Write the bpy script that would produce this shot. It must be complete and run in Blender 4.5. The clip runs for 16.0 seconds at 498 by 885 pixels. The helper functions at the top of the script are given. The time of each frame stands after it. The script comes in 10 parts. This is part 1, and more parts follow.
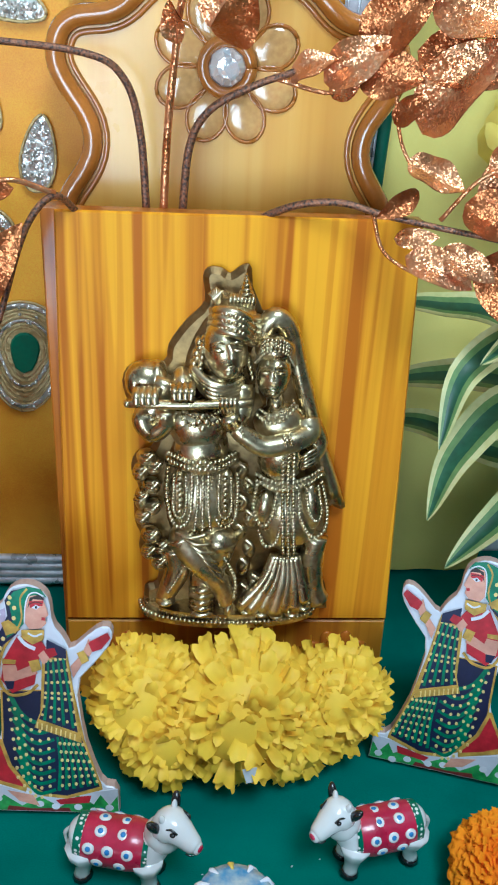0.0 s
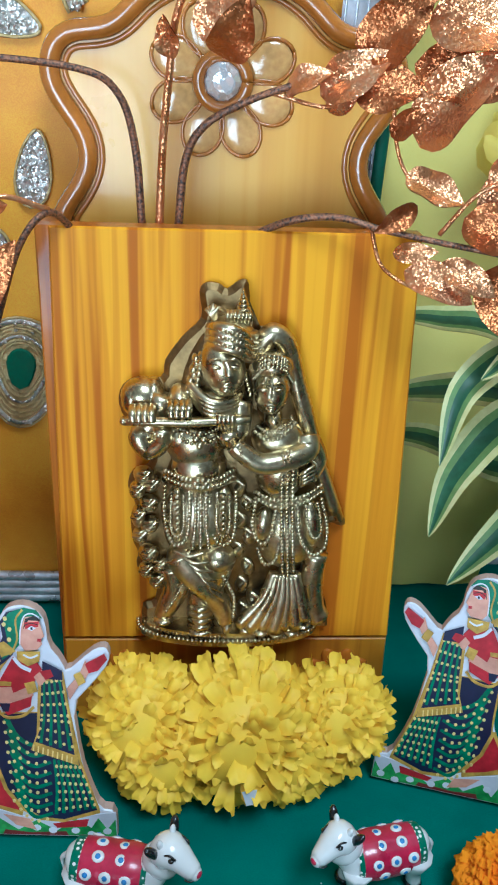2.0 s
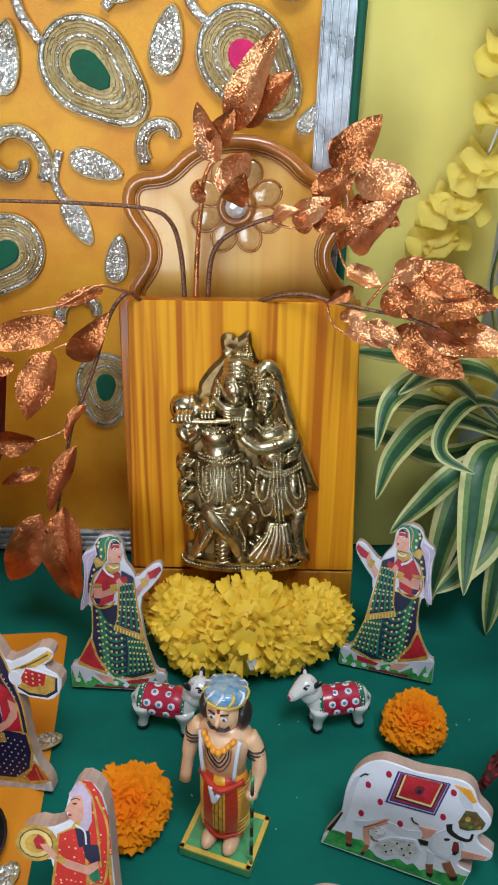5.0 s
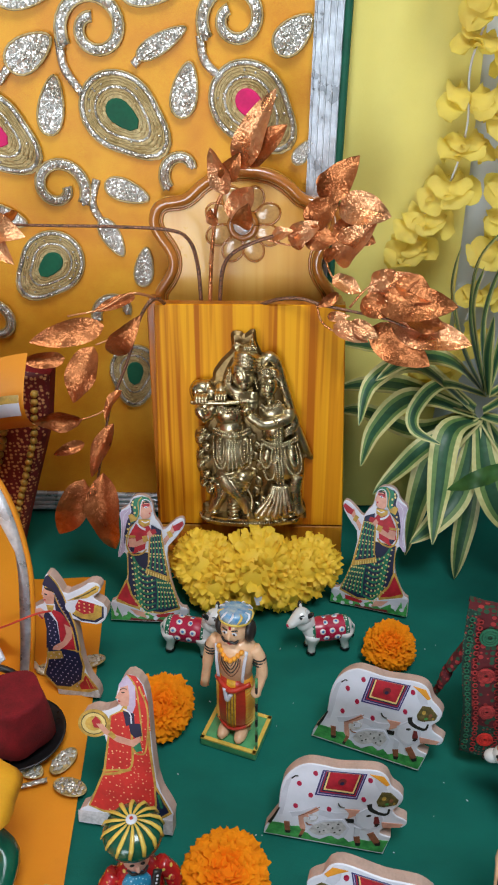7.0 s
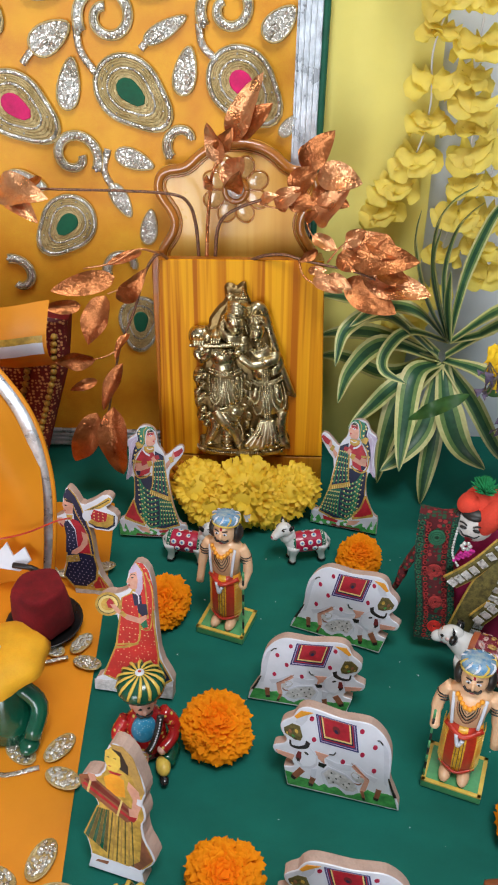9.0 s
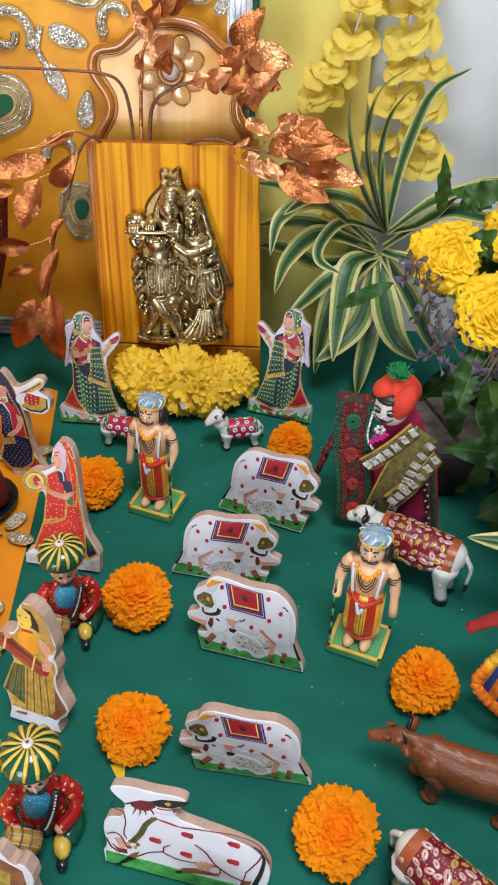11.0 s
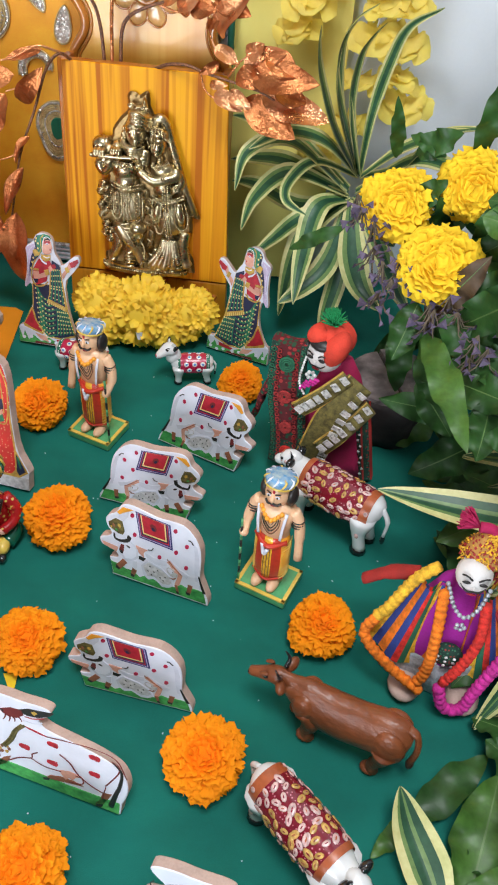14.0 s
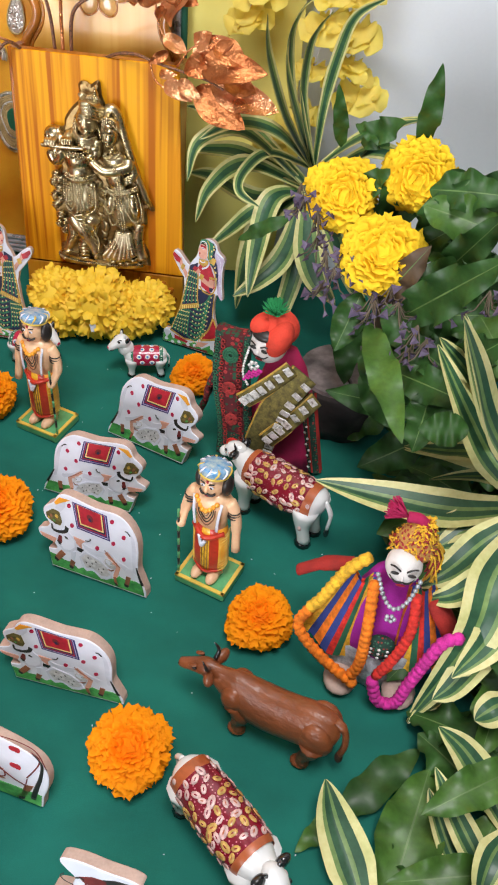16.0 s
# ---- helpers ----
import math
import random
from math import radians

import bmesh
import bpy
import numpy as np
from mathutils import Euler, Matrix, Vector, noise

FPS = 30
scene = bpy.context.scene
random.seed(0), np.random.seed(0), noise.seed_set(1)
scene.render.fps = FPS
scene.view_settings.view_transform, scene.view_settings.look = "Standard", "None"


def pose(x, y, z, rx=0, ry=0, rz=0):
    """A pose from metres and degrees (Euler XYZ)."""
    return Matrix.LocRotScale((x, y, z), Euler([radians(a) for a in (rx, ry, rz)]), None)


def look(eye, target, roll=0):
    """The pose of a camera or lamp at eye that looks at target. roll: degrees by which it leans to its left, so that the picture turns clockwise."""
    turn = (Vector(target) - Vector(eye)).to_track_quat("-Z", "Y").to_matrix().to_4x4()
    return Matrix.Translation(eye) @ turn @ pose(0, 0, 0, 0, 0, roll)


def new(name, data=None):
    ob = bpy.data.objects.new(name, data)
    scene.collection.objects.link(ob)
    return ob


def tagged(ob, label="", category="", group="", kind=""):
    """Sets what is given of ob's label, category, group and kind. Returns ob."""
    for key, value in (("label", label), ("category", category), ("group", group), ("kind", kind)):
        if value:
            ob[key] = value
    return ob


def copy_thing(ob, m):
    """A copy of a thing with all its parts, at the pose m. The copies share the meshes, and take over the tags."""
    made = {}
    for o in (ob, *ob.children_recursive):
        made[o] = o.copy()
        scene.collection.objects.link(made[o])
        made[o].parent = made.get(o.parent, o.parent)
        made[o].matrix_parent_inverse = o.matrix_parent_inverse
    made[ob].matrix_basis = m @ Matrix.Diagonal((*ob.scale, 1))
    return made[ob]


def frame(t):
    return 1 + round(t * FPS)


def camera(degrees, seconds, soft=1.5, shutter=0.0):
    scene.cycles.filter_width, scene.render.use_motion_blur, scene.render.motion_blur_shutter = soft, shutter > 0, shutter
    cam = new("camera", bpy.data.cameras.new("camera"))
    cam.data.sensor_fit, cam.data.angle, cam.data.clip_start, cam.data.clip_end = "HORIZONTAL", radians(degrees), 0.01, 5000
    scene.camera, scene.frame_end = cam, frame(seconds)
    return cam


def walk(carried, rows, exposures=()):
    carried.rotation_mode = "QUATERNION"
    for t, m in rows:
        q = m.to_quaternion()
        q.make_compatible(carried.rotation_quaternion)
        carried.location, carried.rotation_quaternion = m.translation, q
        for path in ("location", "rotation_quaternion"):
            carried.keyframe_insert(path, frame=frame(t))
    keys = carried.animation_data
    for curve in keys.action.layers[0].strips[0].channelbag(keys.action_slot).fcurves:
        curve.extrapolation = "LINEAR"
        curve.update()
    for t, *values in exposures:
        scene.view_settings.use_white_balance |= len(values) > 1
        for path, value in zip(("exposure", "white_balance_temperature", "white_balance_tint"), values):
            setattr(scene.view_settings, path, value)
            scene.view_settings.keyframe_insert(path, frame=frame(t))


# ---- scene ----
cam = camera(33.0, 16.0, 2.0)
PATH = [
    (0, (-0.025, 0.184, 0.355), (0.104, 1.896, -0.67), 3.1),
    (0.5, (-0.024, 0.188, 0.358), (0.095, 1.906, -0.659), 2.9),
    (1, (-0.024, 0.195, 0.358), (0.101, 1.913, -0.658), 2.9),
    (1.5, (-0.022, 0.198, 0.357), (0.101, 1.914, -0.663), 2.8),
    (2, (-0.023, 0.19, 0.356), (0.101, 1.913, -0.653), 2.7),
    (2.5, (-0.026, 0.169, 0.371), (0.083, 1.893, -0.636), 2.4),
    (3, (-0.022, 0.133, 0.385), (0.06, 1.878, -0.589), 2.1),
    (3.5, (-0.016, 0.103, 0.409), (0.052, 1.85, -0.562), 1.9),
    (4, (-0.009, 0.065, 0.416), (0.03, 1.829, -0.526), 1.5),
    (6.5, (0.008, -0.073, 0.508), (-0.039, 1.63, -0.54), -0.1),
    (7, (0.01, -0.104, 0.515), (-0.038, 1.602, -0.527), -0.2),
    (7.5, (0.016, -0.137, 0.526), (-0.036, 1.568, -0.518), -0.3),
    (8, (0.019, -0.166, 0.538), (-0.033, 1.538, -0.508), -0.3),
    (10.5, (0.059, -0.242, 0.549), (0.025, 1.324, -0.695), 1.2),
    (11, (0.081, -0.237, 0.542), (0.053, 1.301, -0.737), 1.2),
    (11.5, (0.087, -0.239, 0.543), (0.057, 1.252, -0.79), 0.8),
    (12, (0.105, -0.24, 0.543), (0.053, 1.217, -0.826), 1.5),
    (12.5, (0.113, -0.241, 0.547), (0.032, 1.206, -0.832), 2.8),
    (13, (0.122, -0.234, 0.545), (0.028, 1.211, -0.834), 3.0),
    (13.5, (0.143, -0.235, 0.544), (0.04, 1.209, -0.836), 3.6),
    (14, (0.169, -0.235, 0.543), (0.064, 1.206, -0.84), 4.3),
    (14.5, (0.185, -0.233, 0.543), (0.08, 1.21, -0.838), 4.6),
    (15, (0.201, -0.229, 0.538), (0.093, 1.216, -0.841), 4.5),
    (15.5, (0.209, -0.227, 0.535), (0.101, 1.218, -0.844), 4.5),
    (16, (0.215, -0.231, 0.534), (0.11, 1.215, -0.843), 4.6),
]
EXPOSURES = [(0, -0.02, 5100, -2), (2, -0.04, 4980, -3), (4, -0.27, 5680, 3), (6.5, -0.37, 6200, 9), (8, -0.34, 6350, 10), (10.5, -0.20, 6600, 12), (12, -0.05, 6600, 12), (14, 0.04, 6320, 12), (16, 0.11, 6680, 15)]
walk(cam, [(t, look(eye, target, roll)) for t, eye, target, roll in PATH], EXPOSURES)


# ---- light ----
world = bpy.data.worlds.new("world")
scene.world = world
world.use_nodes = True
wn = world.node_tree
sky = wn.nodes.new("ShaderNodeTexSky")
sky.sky_type, sky.sun_disc, sky.sun_elevation, sky.sun_rotation = "NISHITA", False, radians(40), radians(220)
wn.links.new(sky.outputs[0], wn.nodes["Background"].inputs[0])
wn.nodes["Background"].inputs[1].default_value = 0.1


def area_lamp(name, eye, target, w, h, power, color):
    data = bpy.data.lights.new(name, "AREA")
    data.shape, data.size, data.size_y, data.energy, data.color = "RECTANGLE", w, h, power, color
    ob = new(name, data)
    ob.matrix_world = look(eye, target)
    return ob


# daylight through the glass door of the wall behind the camera, and an unseen overhead light added to brighten the
# table
area_lamp("window_light", (-0.82, -2.40, 0.20), (-0.5, 0.5, 0.15), 1.24, 1.76, 64, (0.93, 1.0, 1.06))
area_lamp("ceiling_lamp_light", (0.25, -0.35, 1.80), (0.2, 0.2, 0), 0.6, 0.6, 25.5, (0.97, 1.0, 1.0))


# ---- tools ----
class Builder:
    """Gathers faces with their materials into one mesh."""

    def __init__(self):
        self.v, self.f, self.m, self.s, self.mats = [], [], [], [], []

    def slot(self, mat):
        if mat not in self.mats:
            self.mats.append(mat)
        return self.mats.index(mat)

    def add(self, verts, faces, mat, xf=None, smooth=True):
        base = len(self.v)
        self.v += [tuple(xf @ Vector(p)) for p in verts] if xf else [tuple(p) for p in verts]
        for i, face in enumerate(faces):
            self.f.append([base + k for k in face])
            self.m.append(self.slot(mat[i] if isinstance(mat, list) else mat))
            self.s.append(smooth)
        return self

    def ellipsoid(self, c, r, mat, rot=None, seg=14, rings=9):
        if not hasattr(r, "__len__"):
            r = (r, r, r)
        xf = Matrix.Translation(c) @ (rot if rot else Matrix())
        vs = [(0, 0, r[2])]
        for i in range(1, rings):
            a = math.pi * i / rings
            vs += [(r[0] * math.sin(a) * math.cos(2 * math.pi * k / seg), r[1] * math.sin(a) * math.sin(2 * math.pi * k / seg), r[2] * math.cos(a)) for k in range(seg)]
        vs.append((0, 0, -r[2]))
        fs = [(0, 1 + k, 1 + (k + 1) % seg) for k in range(seg)]
        for i in range(rings - 2):
            a = 1 + i * seg
            fs += [(a + k, a + seg + k, a + seg + (k + 1) % seg, a + (k + 1) % seg) for k in range(seg)]
        a = 1 + (rings - 2) * seg
        fs += [(a + k, len(vs) - 1, a + (k + 1) % seg) for k in range(seg)]
        return self.add(vs, fs, mat, xf)

    def tube(self, pts, radii, mat, seg=8, flat=1.0, xf=None, up=(0.013, 0.02, 1)):
        pts = [Vector(p) for p in pts]
        if not hasattr(radii, "__len__"):
            radii = [radii] * len(pts)
        vs, fs = [], []
        for i, p in enumerate(pts):
            d = (pts[min(i + 1, len(pts) - 1)] - pts[max(i - 1, 0)]).normalized()
            ref = Vector(up)
            if flat == 1.0 and i:
                x = (x - d * x.dot(d)).normalized()
            else:
                if abs(d.dot(ref.normalized())) > 0.96:
                    ref = Vector((1, 0.05, 0))
                x = d.cross(ref).normalized()
            y = x.cross(d)
            vs += [p + radii[i] * (math.cos(2 * math.pi * k / seg) * x + flat * math.sin(2 * math.pi * k / seg) * y) for k in range(seg)]
        for i in range(len(pts) - 1):
            a = i * seg
            fs += [(a + k, a + (k + 1) % seg, a + seg + (k + 1) % seg, a + seg + k) for k in range(seg)]
        vs += [pts[0], pts[-1]]
        n = len(vs)
        fs += [(n - 2, (k + 1) % seg, k) for k in range(seg)]
        a = (len(pts) - 1) * seg
        fs += [(n - 1, a + k, a + (k + 1) % seg) for k in range(seg)]
        return self.add(vs, fs, mat, xf)

    def prism(self, outline, depth, front, side=None, xf=None, bevel=0.0008, y0=0.0):
        """A plate cut to an outline of (x, z) points, its front at y0 facing -y."""
        side = side or front
        n = len(outline)
        area = sum(outline[i][0] * outline[(i + 1) % n][1] - outline[(i + 1) % n][0] * outline[i][1] for i in range(n))
        pts = list(outline) if area > 0 else list(outline)[::-1]
        inner = []
        for i in range(n):
            a, b, c = Vector(pts[i - 1]), Vector(pts[i]), Vector(pts[(i + 1) % n])
            d = ((b - a).normalized() + (c - b).normalized())
            d = d.normalized() if d.length > 1e-6 else (b - a).normalized()
            inner.append((b.x - bevel * d.y, b.y + bevel * d.x))
        e = min(bevel, depth * 0.45)
        vs = [(x, y0, z) for x, z in inner] + [(x, y0 + e, z) for x, z in pts] + [(x, y0 + depth - e, z) for x, z in pts] + [(x, y0 + depth, z) for x, z in inner]
        fs = [tuple(range(n))]
        ms = [front]
        for ring in range(3):
            for i in range(n):
                j = (i + 1) % n
                fs.append((ring * n + j, ring * n + i, (ring + 1) * n + i, (ring + 1) * n + j))
                ms.append(front if ring == 0 else side)
        fs.append(tuple(range(4 * n - 1, 3 * n - 1, -1)))
        ms.append(side)
        return self.add(vs, fs, ms, xf, smooth=False)

    def box(self, c, size, mat, bevel=0.002, xf=None):
        bm = bmesh.new()
        bmesh.ops.create_cube(bm, size=1)
        bmesh.ops.scale(bm, vec=size, verts=bm.verts)
        if bevel:
            bmesh.ops.bevel(bm, geom=bm.edges[:], offset=bevel, segments=2, affect="EDGES", profile=0.6)
        bmesh.ops.translate(bm, vec=c, verts=bm.verts)
        bm.verts.index_update()
        vs, fs = [tuple(v.co) for v in bm.verts], [tuple(v.index for v in f.verts) for f in bm.faces]
        bm.free()
        return self.add(vs, fs, mat, xf, smooth=False)

    def lathe(self, profile, mat, seg=20, xf=None, wob=None):
        """Turned about z: profile is (radius, z) from bottom to top."""
        vs, fs = [], []
        for r, z in profile:
            for k in range(seg):
                a = 2 * math.pi * k / seg
                q = r * (wob(a, z) if wob else 1)
                vs.append((q * math.cos(a), q * math.sin(a), z))
        for i in range(len(profile) - 1):
            fs += [(i * seg + k, i * seg + (k + 1) % seg, (i + 1) * seg + (k + 1) % seg, (i + 1) * seg + k) for k in range(seg)]
        ms = [mat] * len(fs)
        if isinstance(mat, list):
            ms = [mat[(i % seg) * len(mat) // seg % len(mat)] for i in range(len(fs))]
        fs += [tuple(range(seg))[::-1], tuple((len(profile) - 1) * seg + k for k in range(seg))]
        last = ms[0]
        return self.add(vs, fs, ms + [last, last], xf)

    def sheet(self, fn, nu, nv, mat, thick=0.0):
        """A grid of fn(u, v) with u, v from 0 to 1; mat may be a function of u, v."""
        vs = [fn(i / nu, j / nv) for j in range(nv + 1) for i in range(nu + 1)]
        fs, ms = [], []
        for j in range(nv):
            for i in range(nu):
                a = j * (nu + 1) + i
                fs.append((a, a + 1, a + nu + 2, a + nu + 1))
                ms.append(mat((i + 0.5) / nu, (j + 0.5) / nv) if callable(mat) else mat)
        return self.add(vs, fs, ms)

    def beads(self, pts, r, mat, step=None):
        """A string of beads along a line."""
        step = step or 1.9 * r
        pts = [Vector(p) for p in pts]
        left = 0.0
        for a, b in zip(pts, pts[1:]):
            n = (b - a).length
            while left < n:
                self.ellipsoid(a.lerp(b, left / n), r, mat, seg=7, rings=5)
                left += step
            left -= n
        return self

    def mesh(self, name):
        me = bpy.data.meshes.new(name)
        me.from_pydata(self.v, [], self.f)
        for mat in self.mats:
            me.materials.append(mat)
        me.polygons.foreach_set("material_index", self.m)
        me.polygons.foreach_set("use_smooth", self.s)
        me.update()
        return me


def thing(name, b, label, category, m=None, group="", kind=""):
    """A top-level thing: a mesh, an Empty, or an Empty with named parts from a dictionary."""
    ob = new(name, b.mesh(name) if isinstance(b, Builder) else None)
    if m:
        ob.matrix_world = m
    if isinstance(b, dict):
        for piece, builder in b.items():
            part(piece, builder, ob)
    return tagged(ob, label, category, group, kind)


def part(name, b, parent, label=""):
    ob = new(name, b.mesh(name) if isinstance(b, Builder) else b)
    ob.parent = parent
    return tagged(ob, label)


def smooth_line(pts, n=6):
    """A Catmull-Rom line through the points."""
    pts = [Vector(p) for p in pts]
    pts = [2 * pts[0] - pts[1]] + pts + [2 * pts[-1] - pts[-2]]
    out = []
    for i in range(1, len(pts) - 2):
        a, b, c, d = pts[i - 1 : i + 3]
        for k in range(n):
            t = k / n
            out.append(0.5 * (2 * b + (c - a) * t + (2 * a - 5 * b + 4 * c - d) * t * t + (3 * b - a - 3 * c + d) * t**3))
    return out + [pts[-2]]


def leaf_builder(p0, p1, width, mats, bow=0.0, fold=0.15, wav=0.0, n=9, face=(0, -1, 0.5), full=0.45, thick=0.0006, seed=0, freq=9.0):
    """A leaf from p0 to p1, bowed upwards by bow (share of its length), folded along its rib. mats: one for each strip across."""
    rnd = random.Random(seed)
    p0, p1 = Vector(p0), Vector(p1)
    d = p1 - p0
    length = d.length
    d.normalize()
    side = d.cross(Vector(face))
    side = side.normalized() if side.length > 1e-5 else d.orthogonal().normalized()
    up = side.cross(d)
    cols = len(mats)
    b = Builder()
    vs, fs, ms = [], [], []
    ph = rnd.random() * 6.28
    for i in range(n + 1):
        t = i / n
        w = width / 2 * (math.sin(math.pi * min(1.0, t**(math.log(0.5) / math.log(full)))) ** 0.75 if 0 < t < 1 else 0.02)
        mid = p0 + d * (t * length) + up * (bow * length * 4 * t * (1 - t))
        for k in range(cols + 1):
            u = 2 * k / cols - 1
            if cols == 9 and k in (4, 5):
                u *= 0.3
            lift = fold * w * abs(u) + wav * w * math.sin(freq * t + ph + (2.2 if u > 0 else 0)) * abs(u) ** 2.2
            vs.append(mid + side * (u * w) + up * lift)
    for i in range(n):
        for k in range(cols):
            a = i * (cols + 1) + k
            fs.append((a, a + 1, a + cols + 2, a + cols + 1))
            ms.append(mats[k])
    m = len(vs)
    vs += [v - up * thick for v in vs]
    fs += [tuple(q + m for q in f[::-1]) for f in fs]
    return b.add(vs, fs, ms + ms)


def blade_builder(pts, width, mats, n=4, fold=0.25, thick=0.0005, full=0.35):
    """A long strap leaf along a line of points, in strips of several colours."""
    line = smooth_line(pts, n)
    cols = len(mats)
    b = Builder()
    vs, fs, ms = [], [], []
    side = None
    for i, p in enumerate(line):
        t = i / (len(line) - 1)
        d = (line[min(i + 1, len(line) - 1)] - line[max(i - 1, 0)]).normalized()
        if side is None:
            side = d.cross(Vector((0, -0.35, 1)))
        side = (side - d * side.dot(d)).normalized()
        up = side.cross(d).normalized()
        w = width / 2 * (max(0.03, (0.45 + 0.55 * min(1, t / full)) if t < full else math.cos((t - full) / (1 - full) * math.pi / 2) ** 0.7))
        for k in range(cols + 1):
            u = 2 * k / cols - 1
            vs.append(p + side * (u * w) + up * (fold * w * abs(u)))
    for i in range(len(line) - 1):
        for k in range(cols):
            a = i * (cols + 1) + k
            fs.append((a, a + 1, a + cols + 2, a + cols + 1))
            ms.append(mats[k])
    m = len(vs)
    vs += [v - Vector((0, 0, thick)) for v in vs]
    fs += [tuple(q + m for q in f[::-1]) for f in fs]
    return b.add(vs, fs, ms + ms)


def circle(cx, cz, r, n=12, rz=None):
    return [(cx + r * math.cos(2 * math.pi * k / n), cz + (rz or r) * math.sin(2 * math.pi * k / n)) for k in range(n)]


def stand(left, right, z=0.0):
    """The pose of a cutout whose foot runs from left to right on the table."""
    return pose(left[0], left[1], z, 0, 0, math.degrees(math.atan2(right[1] - left[1], right[0] - left[0])))


# ---- materials ----
def material(name, color, rough=0.6, metal=0.0, var=0.12, scale=60.0, bump=0.15, bump_scale=400.0, spec=0.5, second=None, coat=0.0, sub=0.0, trans=0.0, stretch=(1, 1, 1), dist=0.0006):
    """A surface with colour variation at two scales, fine relief and uneven gloss."""
    mat = bpy.data.materials.new(name)
    mat.use_nodes = True
    nt = mat.node_tree
    n, l = nt.nodes, nt.links
    bs = n["Principled BSDF"]
    co = n.new("ShaderNodeTexCoord")
    mp = n.new("ShaderNodeMapping")
    mp.inputs["Scale"].default_value = stretch
    l.new(co.outputs["Object"], mp.inputs[0])
    big = n.new("ShaderNodeTexNoise")
    big.inputs["Scale"].default_value, big.inputs["Detail"].default_value = scale, 4
    l.new(mp.outputs[0], big.inputs["Vector"])
    fine = n.new("ShaderNodeTexNoise")
    fine.inputs["Scale"].default_value, fine.inputs["Detail"].default_value = bump_scale, 3
    l.new(mp.outputs[0], fine.inputs["Vector"])
    ramp = n.new("ShaderNodeValToRGB")
    dark = second or tuple(c * (1 - 2 * var) for c in color)
    lite = color if second else tuple(min(1, c * (1 + var)) for c in color)
    ramp.color_ramp.elements[0].color, ramp.color_ramp.elements[0].position = (*dark, 1), 0.3
    ramp.color_ramp.elements[1].color, ramp.color_ramp.elements[1].position = (*lite, 1), 0.65
    l.new(big.outputs[0], ramp.inputs[0])
    mix = n.new("ShaderNodeMix")
    mix.data_type, mix.blend_type = "RGBA", "OVERLAY"
    mix.inputs[0].default_value = min(0.6, var * 2)
    l.new(ramp.outputs[0], mix.inputs[6])
    l.new(fine.outputs[0], mix.inputs[7])
    l.new(mix.outputs[2], bs.inputs["Base Color"])
    rr = n.new("ShaderNodeMapRange")
    rr.inputs[3].default_value, rr.inputs[4].default_value = max(0.02, rough - 0.12), min(1, rough + 0.12)
    l.new(big.outputs[0], rr.inputs[0])
    l.new(rr.outputs[0], bs.inputs["Roughness"])
    bs.inputs["Metallic"].default_value = metal
    bs.inputs["Specular IOR Level"].default_value = spec
    bs.inputs["Coat Weight"].default_value = coat
    bs.inputs["Coat Roughness"].default_value = 0.12
    if trans:
        tr = n.new("ShaderNodeBsdfTranslucent")
        l.new(mix.outputs[2], tr.inputs[0])
        ad = n.new("ShaderNodeMixShader")
        ad.inputs[0].default_value = trans
        l.new(bs.outputs[0], ad.inputs[1])
        l.new(tr.outputs[0], ad.inputs[2])
        l.new(ad.outputs[0], n["Material Output"].inputs[0])
    if bump:
        bp = n.new("ShaderNodeBump")
        bp.inputs["Strength"].default_value, bp.inputs["Distance"].default_value = bump, dist
        l.new(fine.outputs[0], bp.inputs["Height"])
        l.new(bp.outputs[0], bs.inputs["Normal"])
    return mat


def dotted(name, ground, dot, scale, size=0.3, rough=0.5, third=None, coat=0.0):
    """A printed or painted pattern of spots on a ground colour."""
    mat = material(name, ground, rough, coat=coat)
    n, l = mat.node_tree.nodes, mat.node_tree.links
    bs = n["Principled BSDF"]
    base = bs.inputs["Base Color"].links[0].from_socket
    co = n["Texture Coordinate"]
    vo = n.new("ShaderNodeTexVoronoi")
    vo.inputs["Scale"].default_value, vo.inputs["Randomness"].default_value = scale, 0.45
    l.new(co.outputs["Object"], vo.inputs["Vector"])
    rp = n.new("ShaderNodeValToRGB")
    rp.color_ramp.elements[0].position, rp.color_ramp.elements[1].position = size, size + 0.06
    rp.color_ramp.elements[0].color, rp.color_ramp.elements[1].color = (1, 1, 1, 1), (0, 0, 0, 1)
    l.new(vo.outputs["Distance"], rp.inputs[0])
    mx = n.new("ShaderNodeMix")
    mx.data_type = "RGBA"
    l.new(rp.outputs[0], mx.inputs[0])
    l.new(base, mx.inputs[6])
    mx.inputs[7].default_value = (*dot, 1)
    out = mx.outputs[2]
    if third:
        wn2 = n.new("ShaderNodeSeparateColor")
        l.new(vo.outputs["Color"], wn2.inputs[0])
        gt = n.new("ShaderNodeMath")
        gt.operation = "GREATER_THAN"
        gt.inputs[1].default_value = 0.55
        l.new(wn2.outputs[0], gt.inputs[0])
        m3 = n.new("ShaderNodeMix")
        m3.data_type = "RGBA"
        l.new(gt.outputs[0], m3.inputs[0])
        m3.inputs[6].default_value, m3.inputs[7].default_value = (*dot, 1), (*third, 1)
        l.new(m3.outputs[2], mx.inputs[7])
    l.new(out, bs.inputs["Base Color"])
    return mat


